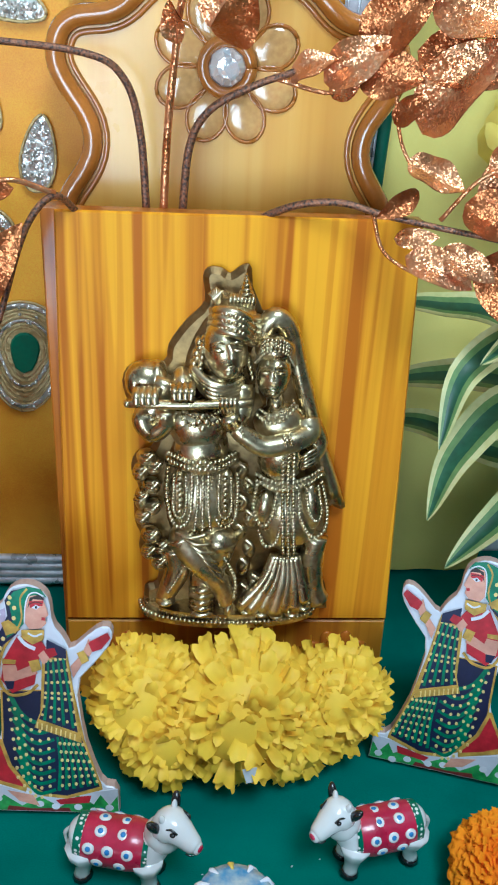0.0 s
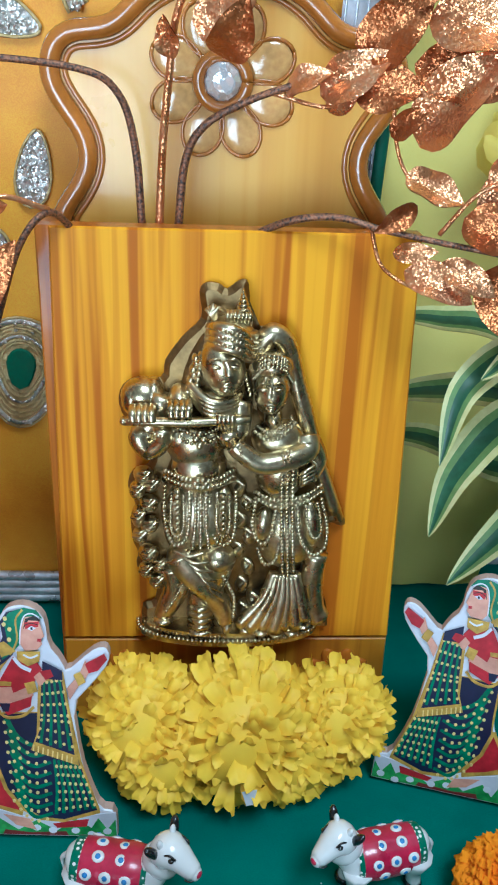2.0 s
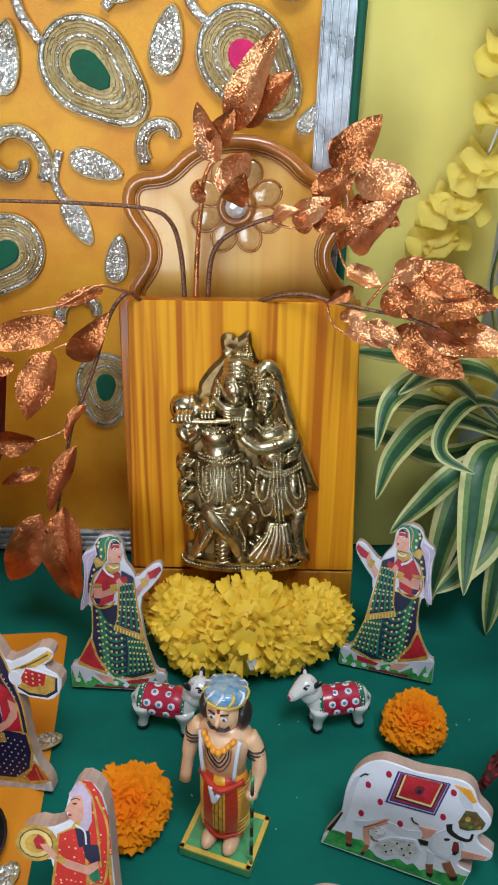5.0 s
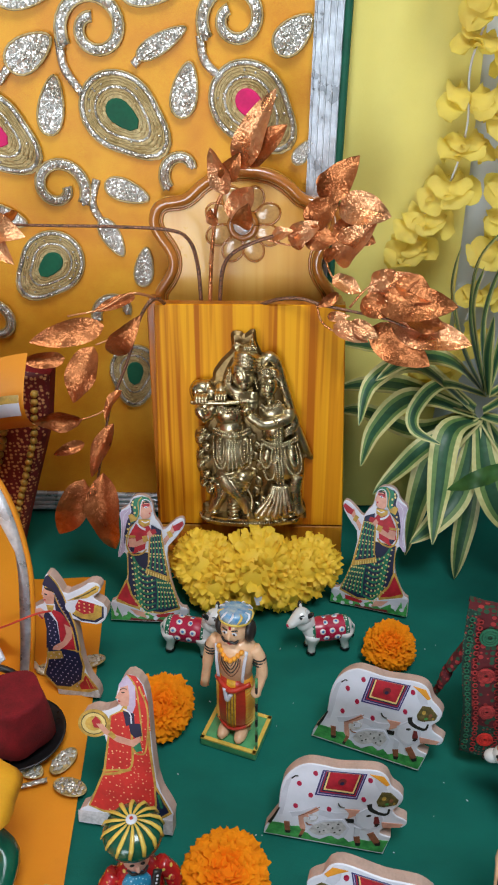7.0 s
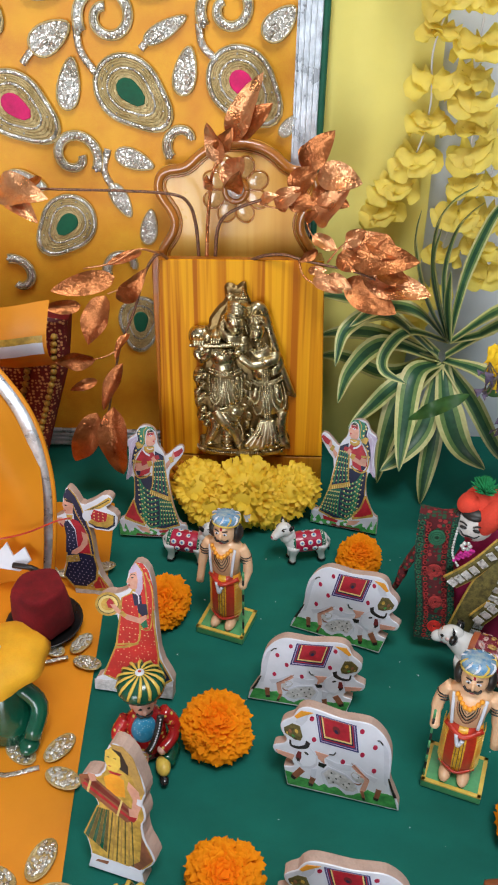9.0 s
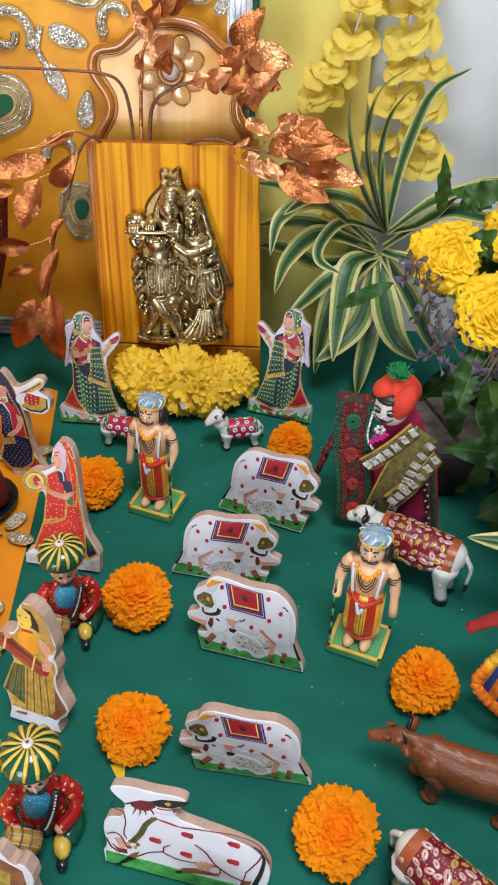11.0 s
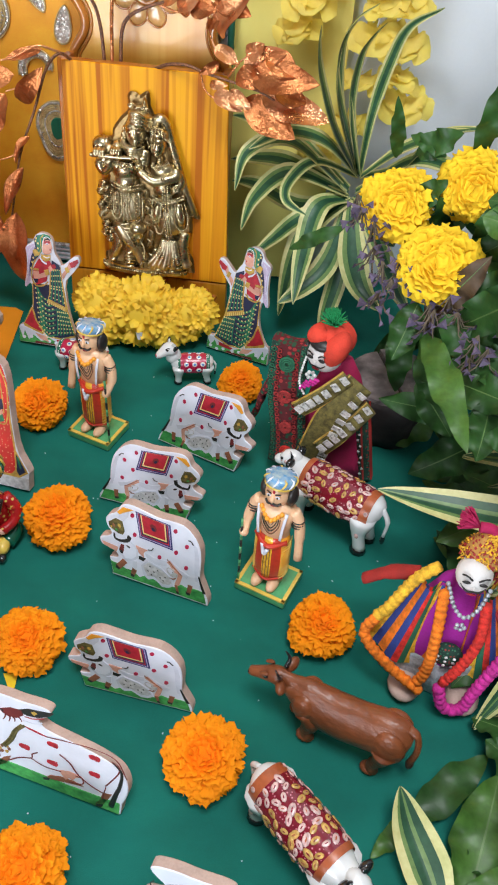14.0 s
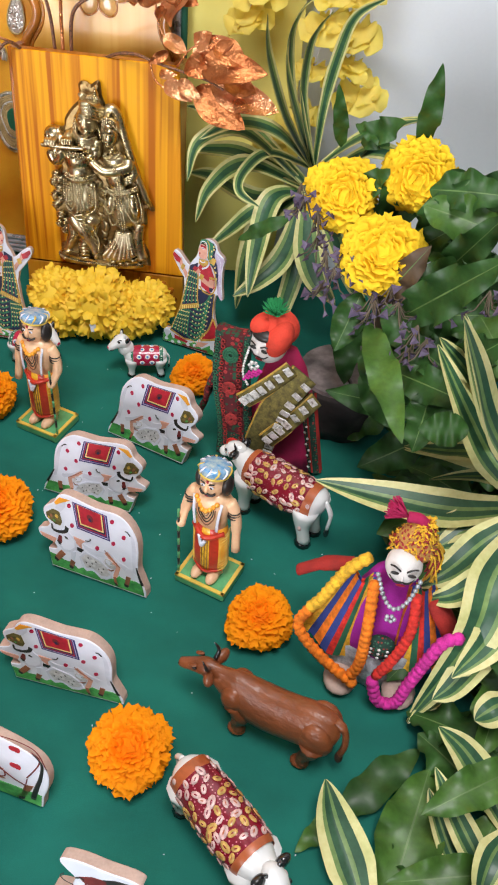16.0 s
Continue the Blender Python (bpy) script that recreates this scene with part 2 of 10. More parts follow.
def striped_wood(name, pale, mid, dark, width, rough=0.32, coat=0.35):
    """Pine with upright grain: broad growth bands and fine streaks along z."""
    mat = material(name, pale, rough, coat=coat, var=0.06, bump=0.05)
    n, l = mat.node_tree.nodes, mat.node_tree.links
    bs = n["Principled BSDF"]
    co = n["Texture Coordinate"]
    mp = n.new("ShaderNodeMapping")
    mp.inputs["Scale"].default_value = (1, 0.35, 0.014)
    mp.inputs["Location"].default_value = (0.37, 0.1, 0.2)
    l.new(co.outputs["Object"], mp.inputs[0])
    bend = n.new("ShaderNodeTexNoise")
    bend.inputs["Scale"].default_value, bend.inputs["Detail"].default_value = width, 2.5
    l.new(mp.outputs[0], bend.inputs["Vector"])
    streak = n.new("ShaderNodeTexNoise")
    streak.inputs["Scale"].default_value, streak.inputs["Detail"].default_value = width * 4.2, 5
    l.new(mp.outputs[0], streak.inputs["Vector"])
    sm = n.new("ShaderNodeMath")
    sm.operation = "MULTIPLY_ADD"
    sm.inputs[1].default_value = 0.45
    l.new(streak.outputs[0], sm.inputs[0])
    l.new(bend.outputs[0], sm.inputs[2])
    rp = n.new("ShaderNodeValToRGB")
    e = rp.color_ramp.elements
    e[0].position, e[0].color = 0.55, (*dark, 1)
    e[1].position, e[1].color = 0.93, (*dark, 1)
    for pos, col in ((0.62, mid), (0.665, pale), (0.705, pale), (0.735, mid), (0.765, pale), (0.81, pale), (0.86, mid)):
        q = e.new(pos)
        q.color = (*col, 1)
    l.new(sm.outputs[0], rp.inputs[0])
    l.new(rp.outputs[0], bs.inputs["Base Color"])
    return mat


def stave_wood(name, pale, mid, dark):
    """A board glued from pine staves: its growth bands run along z, each at its own place across the board."""
    mat = material(name, pale, 0.45, var=0.06, bump=0.05)
    n, l = mat.node_tree.nodes, mat.node_tree.links
    bs = n["Principled BSDF"]
    co = n["Texture Coordinate"]
    mp = n.new("ShaderNodeMapping")
    mp.inputs["Scale"].default_value = (1, 0.3, 0.10)
    l.new(co.outputs["Object"], mp.inputs[0])
    bend = n.new("ShaderNodeTexNoise")
    bend.inputs["Scale"].default_value, bend.inputs["Detail"].default_value = 38, 3
    l.new(mp.outputs[0], bend.inputs["Vector"])
    fine = n.new("ShaderNodeMapping")
    fine.inputs["Scale"].default_value = (1, 0.3, 0.012)
    l.new(co.outputs["Object"], fine.inputs[0])
    streak = n.new("ShaderNodeTexNoise")
    streak.inputs["Scale"].default_value, streak.inputs["Detail"].default_value = 420, 3
    l.new(fine.outputs[0], streak.inputs["Vector"])
    xs = n.new("ShaderNodeSeparateXYZ")
    l.new(co.outputs["Object"], xs.inputs[0])
    across = n.new("ShaderNodeMapRange")
    across.inputs[1].default_value, across.inputs[2].default_value = -0.0815, 0.0795
    l.new(xs.outputs[0], across.inputs[0])
    sway = n.new("ShaderNodeMath")
    sway.operation, sway.inputs[1].default_value = "MULTIPLY_ADD", 0.06
    l.new(bend.outputs[0], sway.inputs[0])
    l.new(across.outputs[0], sway.inputs[2])
    bands = n.new("ShaderNodeValToRGB")
    e = bands.color_ramp.elements
    tones = ((0.0, 0.6), (0.04, 0.9), (0.055, 0.2), (0.075, 0.85), (0.09, 0.1), (0.112, 0.55), (0.127, 0.85), (0.14, 0.15), (0.2, 0.1), (0.225, 0.85), (0.247, 0.7), (0.257, 0.15), (0.278, 0.55), (0.288, 0.15), (0.315, 0.55), (0.326, 0.15), (0.345, 0.45), (0.362, 0.9), (0.4, 0.75), (0.412, 0.15), (0.49, 0.1), (0.505, 0.45), (0.515, 0.1), (0.57, 0.45), (0.6, 0.9), (0.632, 0.7), (0.645, 0.1), (0.76, 0.1), (0.79, 0.75), (0.84, 1.0), (0.855, 0.45), (1.0, 0.2))
    for pos, tone in tones[1:-1]:
        e.new(pos + 0.035).color = (tone, tone, tone, 1)
    for k, (pos, tone) in ((0, tones[0]), (len(e) - 1, tones[-1])):
        e[k].color = (tone, tone, tone, 1)
    l.new(sway.outputs[0], bands.inputs[0])
    mix = n.new("ShaderNodeMath")
    mix.operation, mix.inputs[1].default_value = "MULTIPLY_ADD", 0.62
    l.new(streak.outputs[0], mix.inputs[0])
    sc = n.new("ShaderNodeMath")
    sc.operation, sc.inputs[1].default_value, sc.inputs[2].default_value = "MULTIPLY_ADD", 0.85, -0.27
    l.new(bands.outputs[0], sc.inputs[0])
    l.new(sc.outputs[0], mix.inputs[2])
    # crisp growth lines
    wavy = n.new("ShaderNodeMapping")
    wavy.inputs["Scale"].default_value = (1, 0.3, 0.022)
    l.new(co.outputs["Object"], wavy.inputs[0])
    ring = n.new("ShaderNodeTexNoise")
    ring.inputs["Scale"].default_value, ring.inputs["Detail"].default_value, ring.inputs["Distortion"].default_value = 170, 0.5, 0.25
    l.new(wavy.outputs[0], ring.inputs["Vector"])
    edge = n.new("ShaderNodeMapRange")
    edge.inputs[1].default_value, edge.inputs[2].default_value, edge.inputs[3].default_value, edge.inputs[4].default_value = 0.54, 0.60, 0.0, 0.34
    l.new(ring.outputs[0], edge.inputs[0])
    both = n.new("ShaderNodeMath")
    l.new(mix.outputs[0], both.inputs[0])
    l.new(edge.outputs[0], both.inputs[1])
    rp = n.new("ShaderNodeValToRGB")
    rp.color_ramp.elements[0].color, rp.color_ramp.elements[1].color = (*pale, 1), (*dark, 1)
    rp.color_ramp.elements[0].position, rp.color_ramp.elements[1].position = 0.14, 1.0
    rp.color_ramp.elements.new(0.56).color = (*mid, 1)
    l.new(both.outputs[0], rp.inputs[0])
    l.new(rp.outputs[0], bs.inputs["Base Color"])
    return mat


def glitter(name, color, dark, scale=900.0, base_rough=0.38, flake=0.62, metal=0.85):
    """Metal foil strewn with glitter: small flakes that tilt every way."""
    mat = material(name, color, base_rough, metal=metal, second=dark, scale=45, bump=0.0)
    n, l = mat.node_tree.nodes, mat.node_tree.links
    bs = n["Principled BSDF"]
    co = n["Texture Coordinate"]
    vo = n.new("ShaderNodeTexVoronoi")
    vo.inputs["Scale"].default_value = scale
    l.new(co.outputs["Object"], vo.inputs["Vector"])
    nm = n.new("ShaderNodeVectorMath")
    nm.operation = "MULTIPLY_ADD"
    nm.inputs[1].default_value = (flake * 2, flake * 2, flake * 2)
    nm.inputs[2].default_value = (-flake, -flake, -flake)
    l.new(vo.outputs["Color"], nm.inputs[0])
    crumple = n.new("ShaderNodeTexNoise")
    crumple.inputs["Scale"].default_value, crumple.inputs["Detail"].default_value = 170, 3
    l.new(co.outputs["Object"], crumple.inputs["Vector"])
    ge = n.new("ShaderNodeBump")
    ge.inputs["Strength"].default_value, ge.inputs["Distance"].default_value = 0.55, 0.002
    l.new(crumple.outputs[0], ge.inputs["Height"])
    ad = n.new("ShaderNodeVectorMath")
    l.new(ge.outputs["Normal"], ad.inputs[0])
    l.new(nm.outputs[0], ad.inputs[1])
    no = n.new("ShaderNodeVectorMath")
    no.operation = "NORMALIZE"
    l.new(ad.outputs[0], no.inputs[0])
    l.new(no.outputs[0], bs.inputs["Normal"])
    return mat


def veined(name, green, rib, rough=0.4):
    return material(name, green, rough, var=0.18, scale=35, bump=0.25, bump_scale=260, trans=0.18, second=rib)


CLOTH_GREEN = material("green_cloth", (0.0100, 0.145, 0.113), 0.85, var=0.10, scale=14, bump=0.35, bump_scale=1400, spec=0.15, stretch=(1, 1.6, 1))
FABRIC_ORANGE = material("orange_satin", (0.88, 0.43, 0.030), 0.5, var=0.2, scale=22, bump=0.15, bump_scale=1500, spec=0.35, second=(0.72, 0.27, 0.012))
RUNNER_ORANGE = material("orange_runner_satin", (0.80, 0.29, 0.014), 0.45, var=0.08, scale=10, bump=0.12, bump_scale=1500, spec=0.4)
RIBBON = material("silver_ribbon", (0.62, 0.66, 0.72), 0.30, metal=0.55, var=0.2, scale=60, bump=0.3, bump_scale=350)
SEQUIN = glitter("silver_sequins", (0.88, 0.87, 0.83), (0.58, 0.52, 0.42), 850, 0.28, 0.42, 0.70)
GOLD_THREAD = glitter("gold_thread", (0.60, 0.46, 0.22), (0.40, 0.27, 0.09), 700, 0.45, 0.3, 0.25)
EDGING_GREEN = material("green_edging", (0.006, 0.10, 0.055), 0.7)
LEAF_PATCH = material("green_satin_patch", (0.004, 0.11, 0.05), 0.75)
PINK_PATCH = material("pink_satin_patch", (0.72, 0.015, 0.15), 0.75)
SHEER = material("yellow_net_cloth", (0.92, 0.80, 0.22), 0.7, var=0.04, scale=12, bump=0.2, bump_scale=900, trans=0.15)
WALL_WHITE = material("white_wall_paint", (0.70, 0.735, 0.785), 0.75, var=0.03, scale=8, bump=0.1, bump_scale=300)
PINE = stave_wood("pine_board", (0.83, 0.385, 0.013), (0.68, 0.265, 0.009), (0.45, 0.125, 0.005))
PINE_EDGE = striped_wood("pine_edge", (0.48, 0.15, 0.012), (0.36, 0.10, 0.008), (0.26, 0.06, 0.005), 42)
PLINTH_PINE = striped_wood("plinth_pine", (0.62, 0.27, 0.015), (0.50, 0.19, 0.010), (0.38, 0.12, 0.007), 26, 0.4, 0.1)
PANEL = striped_wood("varnished_panel", (0.78, 0.43, 0.075), (0.74, 0.37, 0.055), (0.66, 0.30, 0.035), 16, 0.32, 0.3)
PANEL_RIM = material("varnished_rim", (0.44, 0.15, 0.02), 0.22, coat=1.0, var=0.1, scale=40, bump=0.03)
PETAL_WOOD = material("pearly_wood_petal", (0.68, 0.38, 0.13), 0.16, coat=1.0, var=0.15, scale=50, bump=0.03)
BRASS = material("antique_brass", (0.68, 0.59, 0.39), 0.28, metal=1.0, var=0.25, scale=70, bump=0.12, bump_scale=500, second=(0.42, 0.33, 0.18))
# darker warm brass: recess patina, plus the pine board's reflection put into the colour
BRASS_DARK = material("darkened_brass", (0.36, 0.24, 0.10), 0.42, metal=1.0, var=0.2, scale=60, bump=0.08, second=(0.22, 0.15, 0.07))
GEM = glitter("faceted_glass_stone", (0.95, 0.96, 0.97), (0.7, 0.72, 0.75), 160, 0.08, 0.4, 0.5)
COPPER = glitter("copper_glitter_foil", (0.96, 0.49, 0.25), (0.62, 0.23, 0.08), 1500, 0.30, 0.25)
COPPER_DARK = glitter("worn_copper_foil", (0.66, 0.24, 0.085), (0.30, 0.085, 0.026), 1500, 0.32, 0.24)
STEM_DARK = material("dark_stem_with_copper_specks", (0.025, 0.022, 0.022), 0.35, metal=0.3, scale=900, bump=0.6, bump_scale=1500, second=(0.42, 0.17, 0.08))
MARIGOLD = material("orange_marigold_petal", (1.0, 0.315, 0.003), 0.8, var=0.05, scale=90, bump=0.15, trans=0.15, spec=0.2)
MARIGOLD_IN = material("deep_orange_petal", (1.0, 0.25, 0.001), 0.8, var=0.06, scale=90, bump=0.15, trans=0.15, spec=0.2)
MARIGOLD_Y = material("yellow_marigold_petal", (1.0, 0.65, 0.03), 0.8, var=0.05, scale=90, bump=0.15, trans=0.15, spec=0.2)
CREPE_Y = material("yellow_crepe_petal", (1.0, 0.66, 0.045), 0.6, var=0.03, scale=120, bump=0.1, bump_scale=900, trans=0.12, spec=0.5)
SILK_Y = material("pale_yellow_silk_petal", (1.0, 0.86, 0.24), 0.6, var=0.04, scale=50, bump=0.1, trans=0.6)
LEAF = veined("dark_green_leaf", (0.038, 0.120, 0.022), (0.018, 0.062, 0.012), 0.48)
LEAF_PALE = veined("pale_green_leaf", (0.080, 0.185, 0.030), (0.045, 0.12, 0.020), 0.44)
LEAF_RIB = material("pale_leaf_rib", (0.11, 0.20, 0.055), 0.5)
VAR_GREEN = veined("strap_leaf_green", (0.040, 0.125, 0.058), (0.022, 0.080, 0.040), 0.4)
VAR_CREAM = veined("strap_leaf_cream_margin", (0.76, 0.70, 0.34), (0.60, 0.60, 0.24), 0.45)
VAR_MID = veined("strap_leaf_soft_green", (0.20, 0.31, 0.10), (0.13, 0.24, 0.07), 0.45)
DRY = material("brown_dry_leaf", (0.10, 0.06, 0.03), 0.6)
VIOLET = material("violet_petal", (0.15, 0.115, 0.19), 0.6, trans=0.2)
TWIG = material("brown_twig", (0.12, 0.09, 0.06), 0.7)
BARK = material("dark_wood_bark", (0.045, 0.036, 0.036), 0.9, var=0.25, scale=30, bump=0.8, bump_scale=90, dist=0.002)
LOG_TOP = material("grey_cut_wood", (0.20, 0.17, 0.175), 0.85, var=0.3, scale=60, bump=0.8, bump_scale=160, dist=0.0015)
MDF = material("raw_pinkish_board_edge", (0.56, 0.40, 0.34), 0.8, var=0.08, scale=80, bump=0.3, bump_scale=700)
PRINT_WHITE = material("printed_white", (0.73, 0.74, 0.83), 0.35, var=0.05, scale=40, bump=0.03)
PRINT_GRASS = material("printed_grass", (0.09, 0.42, 0.10), 0.4, var=0.25, scale=130, bump=0.03, second=(0.03, 0.20, 0.045))
PRINT_RED = material("printed_red", (0.45, 0.015, 0.03), 0.4, var=0.15, scale=120, bump=0.03)
PRINT_NAVY = material("printed_navy", (0.03, 0.035, 0.16), 0.4, bump=0.03)
PRINT_GOLD = material("printed_gold", (0.55, 0.34, 0.06), 0.4, var=0.2, scale=150, bump=0.03)
PRINT_BLACK = material("printed_black", (0.02, 0.016, 0.015), 0.4, bump=0.03)
PRINT_SKIN = material("printed_warm_pink", (0.68, 0.34, 0.25), 0.4, bump=0.03)
PRINT_BROWN = material("printed_brown", (0.28, 0.10, 0.05), 0.4, var=0.2, bump=0.03)
PRINT_OLIVE = material("printed_olive", (0.13, 0.10, 0.03), 0.4, var=0.3, scale=300, bump=0.03)
PRINT_GREY = material("printed_speckled_grey", (0.56, 0.54, 0.55), 0.4, var=0.15, scale=260, bump=0.03)
PRINT_LILAC = material("printed_lilac", (0.55, 0.45, 0.62), 0.4, bump=0.03)
PRINT_JADE = material("printed_jade_green", (0.014, 0.19, 0.095), 0.4, var=0.15, scale=200, bump=0.03)
SARI_RED = dotted("printed_red_dotted", (0.60, 0.022, 0.016), (0.85, 0.55, 0.28), 400, 0.24)
SARI_BROWN = dotted("printed_gold_sari", (0.45, 0.27, 0.07), (0.22, 0.11, 0.03), 700, 0.3)
ENAMEL_WHITE = material("glossy_white_enamel", (0.78, 0.78, 0.78), 0.18, coat=0.6, var=0.03, bump=0.03)
ENAMEL_BLACK = material("glossy_black_enamel", (0.012, 0.012, 0.014), 0.2, coat=0.6, bump=0.02)
BLANKET_RED = dotted("painted_red_flowered", (0.20, 0.004, 0.018), (0.62, 0.20, 0.26), 420, 0.20, 0.22, coat=0.6)
PETAL_PINK = material("painted_pink_petal", (0.72, 0.48, 0.46), 0.25, coat=0.5, var=0.2, scale=300, bump=0.02)
PETAL_GOLD = material("painted_gold_petal", (0.60, 0.36, 0.10), 0.25, coat=0.5, var=0.2, scale=300, bump=0.02)
PRINT_SHADE = material("printed_blue_grey_shade", (0.63, 0.64, 0.73), 0.35, var=0.06, bump=0.03)
COAT_SPOT = material("painted_crimson", (0.46, 0.012, 0.06), 0.3, coat=0.4, bump=0.03)
COAT_BLUE = material("painted_blue_dot", (0.05, 0.22, 0.55), 0.3, bump=0.03)
COAT_RIM = dotted("painted_green_rim", (0.01, 0.16, 0.09), (0.8, 0.8, 0.75), 420, 0.3, 0.3)
RUST = material("painted_rust_band", (0.42, 0.10, 0.03), 0.35, bump=0.05)
PAINT_SKIN = material("painted_wood_peach", (0.84, 0.52, 0.31), 0.35, coat=0.2, var=0.08, bump=0.05)
PAINT_RED = material("painted_red", (0.55, 0.035, 0.015), 0.35, coat=0.3, bump=0.05)
PAINT_ORANGE = material("painted_orange", (0.86, 0.36, 0.03), 0.35, coat=0.3, var=0.12, bump=0.05)
PAINT_YELLOW = material("painted_yellow", (0.75, 0.52, 0.09), 0.35, coat=0.3, bump=0.05)
PAINT_GREEN = material("painted_green", (0.10, 0.38, 0.16), 0.4, coat=0.2, bump=0.05)
PAINT_DEEPGREEN = material("painted_bottle_green", (0.004, 0.09, 0.05), 0.22, coat=0.6, bump=0.03)
PAINT_BLUE = material("painted_blue_cap", (0.07, 0.27, 0.55), 0.16, coat=0.8, var=0.1, scale=260, bump=0.05, second=(0.40, 0.52, 0.58))
PAINT_SKY = dotted("painted_sky_shirt", (0.03, 0.28, 0.50), (0.5, 0.7, 0.8), 500, 0.2, 0.35)
JACKET = dotted("painted_red_jacket", (0.45, 0.012, 0.015), (0.75, 0.55, 0.12), 190, 0.24, 0.25, coat=0.5)
FACE_PINK = material("painted_pink_face", (0.82, 0.47, 0.38), 0.3, coat=0.4, var=0.06, bump=0.03)
COW_TUFT = material("dark_brown_tail_tuft", (0.06, 0.022, 0.012), 0.5, bump=0.6, bump_scale=500)
ROBE_OCHRE = material("ochre_robe_paint", (0.88, 0.46, 0.03), 0.3, coat=0.4, var=0.15, scale=200, bump=0.02)
BROWN_PLASTIC = material("matt_brown_plastic", (0.24, 0.068, 0.022), 0.36, var=0.14, scale=60, bump=1.0, bump_scale=300, second=(0.15, 0.043, 0.015), stretch=(0.6, 1, 1), dist=0.0007)
TURBAN_RED = material("red_cotton_turban", (0.70, 0.055, 0.028), 0.9, var=0.12, bump=0.5, bump_scale=700)
CLOTH_WHITE = material("white_cotton_face", (0.72, 0.68, 0.66), 0.9, var=0.05, bump=0.4, bump_scale=900)
SHAWL = dotted("embroidered_shawl", (0.10, 0.008, 0.012), (0.015, 0.07, 0.035), 240, 0.40, 0.9, third=(0.34, 0.03, 0.03))
SHAWL_GREEN = dotted("green_embroidered_edge", (0.010, 0.045, 0.030), (0.04, 0.16, 0.09), 420, 0.30, 0.85, third=(0.30, 0.04, 0.03))
SASH = material("olive_braid", (0.16, 0.13, 0.035), 0.85, var=0.3, scale=200, bump=0.7, bump_scale=700)
MAGENTA = material("crimson_cloth", (0.40, 0.008, 0.075), 0.85, var=0.12, bump=0.4, bump_scale=800)
PURPLE = material("purple_cloth", (0.36, 0.012, 0.30), 0.85, var=0.1, bump=0.4, bump_scale=800)
POM_ORANGE = material("orange_yarn_braid", (0.85, 0.20, 0.01), 0.95, var=0.2, scale=200, bump=0.8, bump_scale=900)
POM_YELLOW = material("yellow_yarn_braid", (0.80, 0.45, 0.03), 0.95, var=0.2, scale=200, bump=0.8, bump_scale=900)
POM_PINK = material("magenta_yarn_braid", (0.62, 0.03, 0.30), 0.95, var=0.2, scale=200, bump=0.8, bump_scale=900)
PAINT_SLEEVE = material("dull_red_felt", (0.36, 0.022, 0.016), 0.95, var=0.15, bump=0.5, bump_scale=900)
POM_RED = material("red_yarn_braid", (0.65, 0.03, 0.02), 0.95, var=0.2, scale=200, bump=0.8, bump_scale=900)
YARN_HAIR = dotted("gold_and_red_yarn", (0.50, 0.25, 0.06), (0.35, 0.03, 0.03), 260, 0.33, 0.9)
STRIPE_BLUE = material("blue_stripe_cloth", (0.03, 0.06, 0.28), 0.85, bump=0.4, bump_scale=800)
STRIPE_GREEN = material("green_stripe_cloth", (0.02, 0.14, 0.07), 0.85, bump=0.4, bump_scale=800)
SILVER_CLOTH = material("silver_brocade", (0.45, 0.48, 0.52), 0.4, metal=0.4, var=0.25, scale=120, bump=0.5, bump_scale=600)
TUFT_GREEN = material("green_yarn_tuft", (0.01, 0.26, 0.08), 0.95, bump=0.6, bump_scale=900)
MAROON = material("maroon_velvet", (0.20, 0.006, 0.012), 0.95, var=0.2, scale=60, bump=0.4, bump_scale=900)
DARK_DISH = material("dark_metal_dish", (0.05, 0.05, 0.055), 0.3, metal=0.8, bump=0.05)
YELLOW_CLOTH = material("yellow_turban_cloth", (0.85, 0.42, 0.015), 0.7, var=0.1, scale=30, bump=0.2, bump_scale=900)
BROCADE = dotted("maroon_gold_brocade", (0.14, 0.012, 0.02), (0.62, 0.36, 0.16), 260, 0.34, 0.5)
ROOM_PAINT = material("room_wall_paint", (0.36, 0.345, 0.32), 0.8, var=0.04, scale=5)
FLOOR_TILE = material("floor_stone", (0.32, 0.30, 0.27), 0.5, var=0.12, scale=6)
PRINT_MAROON = material("printed_maroon", (0.17, 0.02, 0.02), 0.4, bump=0.03)
PRINT_GOLD_PALE = material("printed_pale_gold", (0.78, 0.60, 0.22), 0.4, bump=0.03)
MIRROR_SILVER = material("pale_silver_square", (0.86, 0.84, 0.80), 0.3, metal=0.35, var=0.25, scale=300, bump=0.3, bump_scale=500)
SHAWL_RED = material("red_ring_stitching", (0.34, 0.03, 0.028), 0.95, var=0.25, scale=300, bump=0.6, bump_scale=900)
PRINT_INK = material("printed_dark_navy", (0.010, 0.014, 0.055), 0.4, bump=0.03)
for wood, gloss in ((PINE, 0.12), (PINE_EDGE, 0.15)):
    wood.node_tree.nodes["Principled BSDF"].inputs["Specular IOR Level"].default_value = gloss


# ---- the setting ----
def slab(name, c, size, mat, label, category):
    return thing(name, Builder().box(c, size, mat, 0.004), label, category, kind="structure")


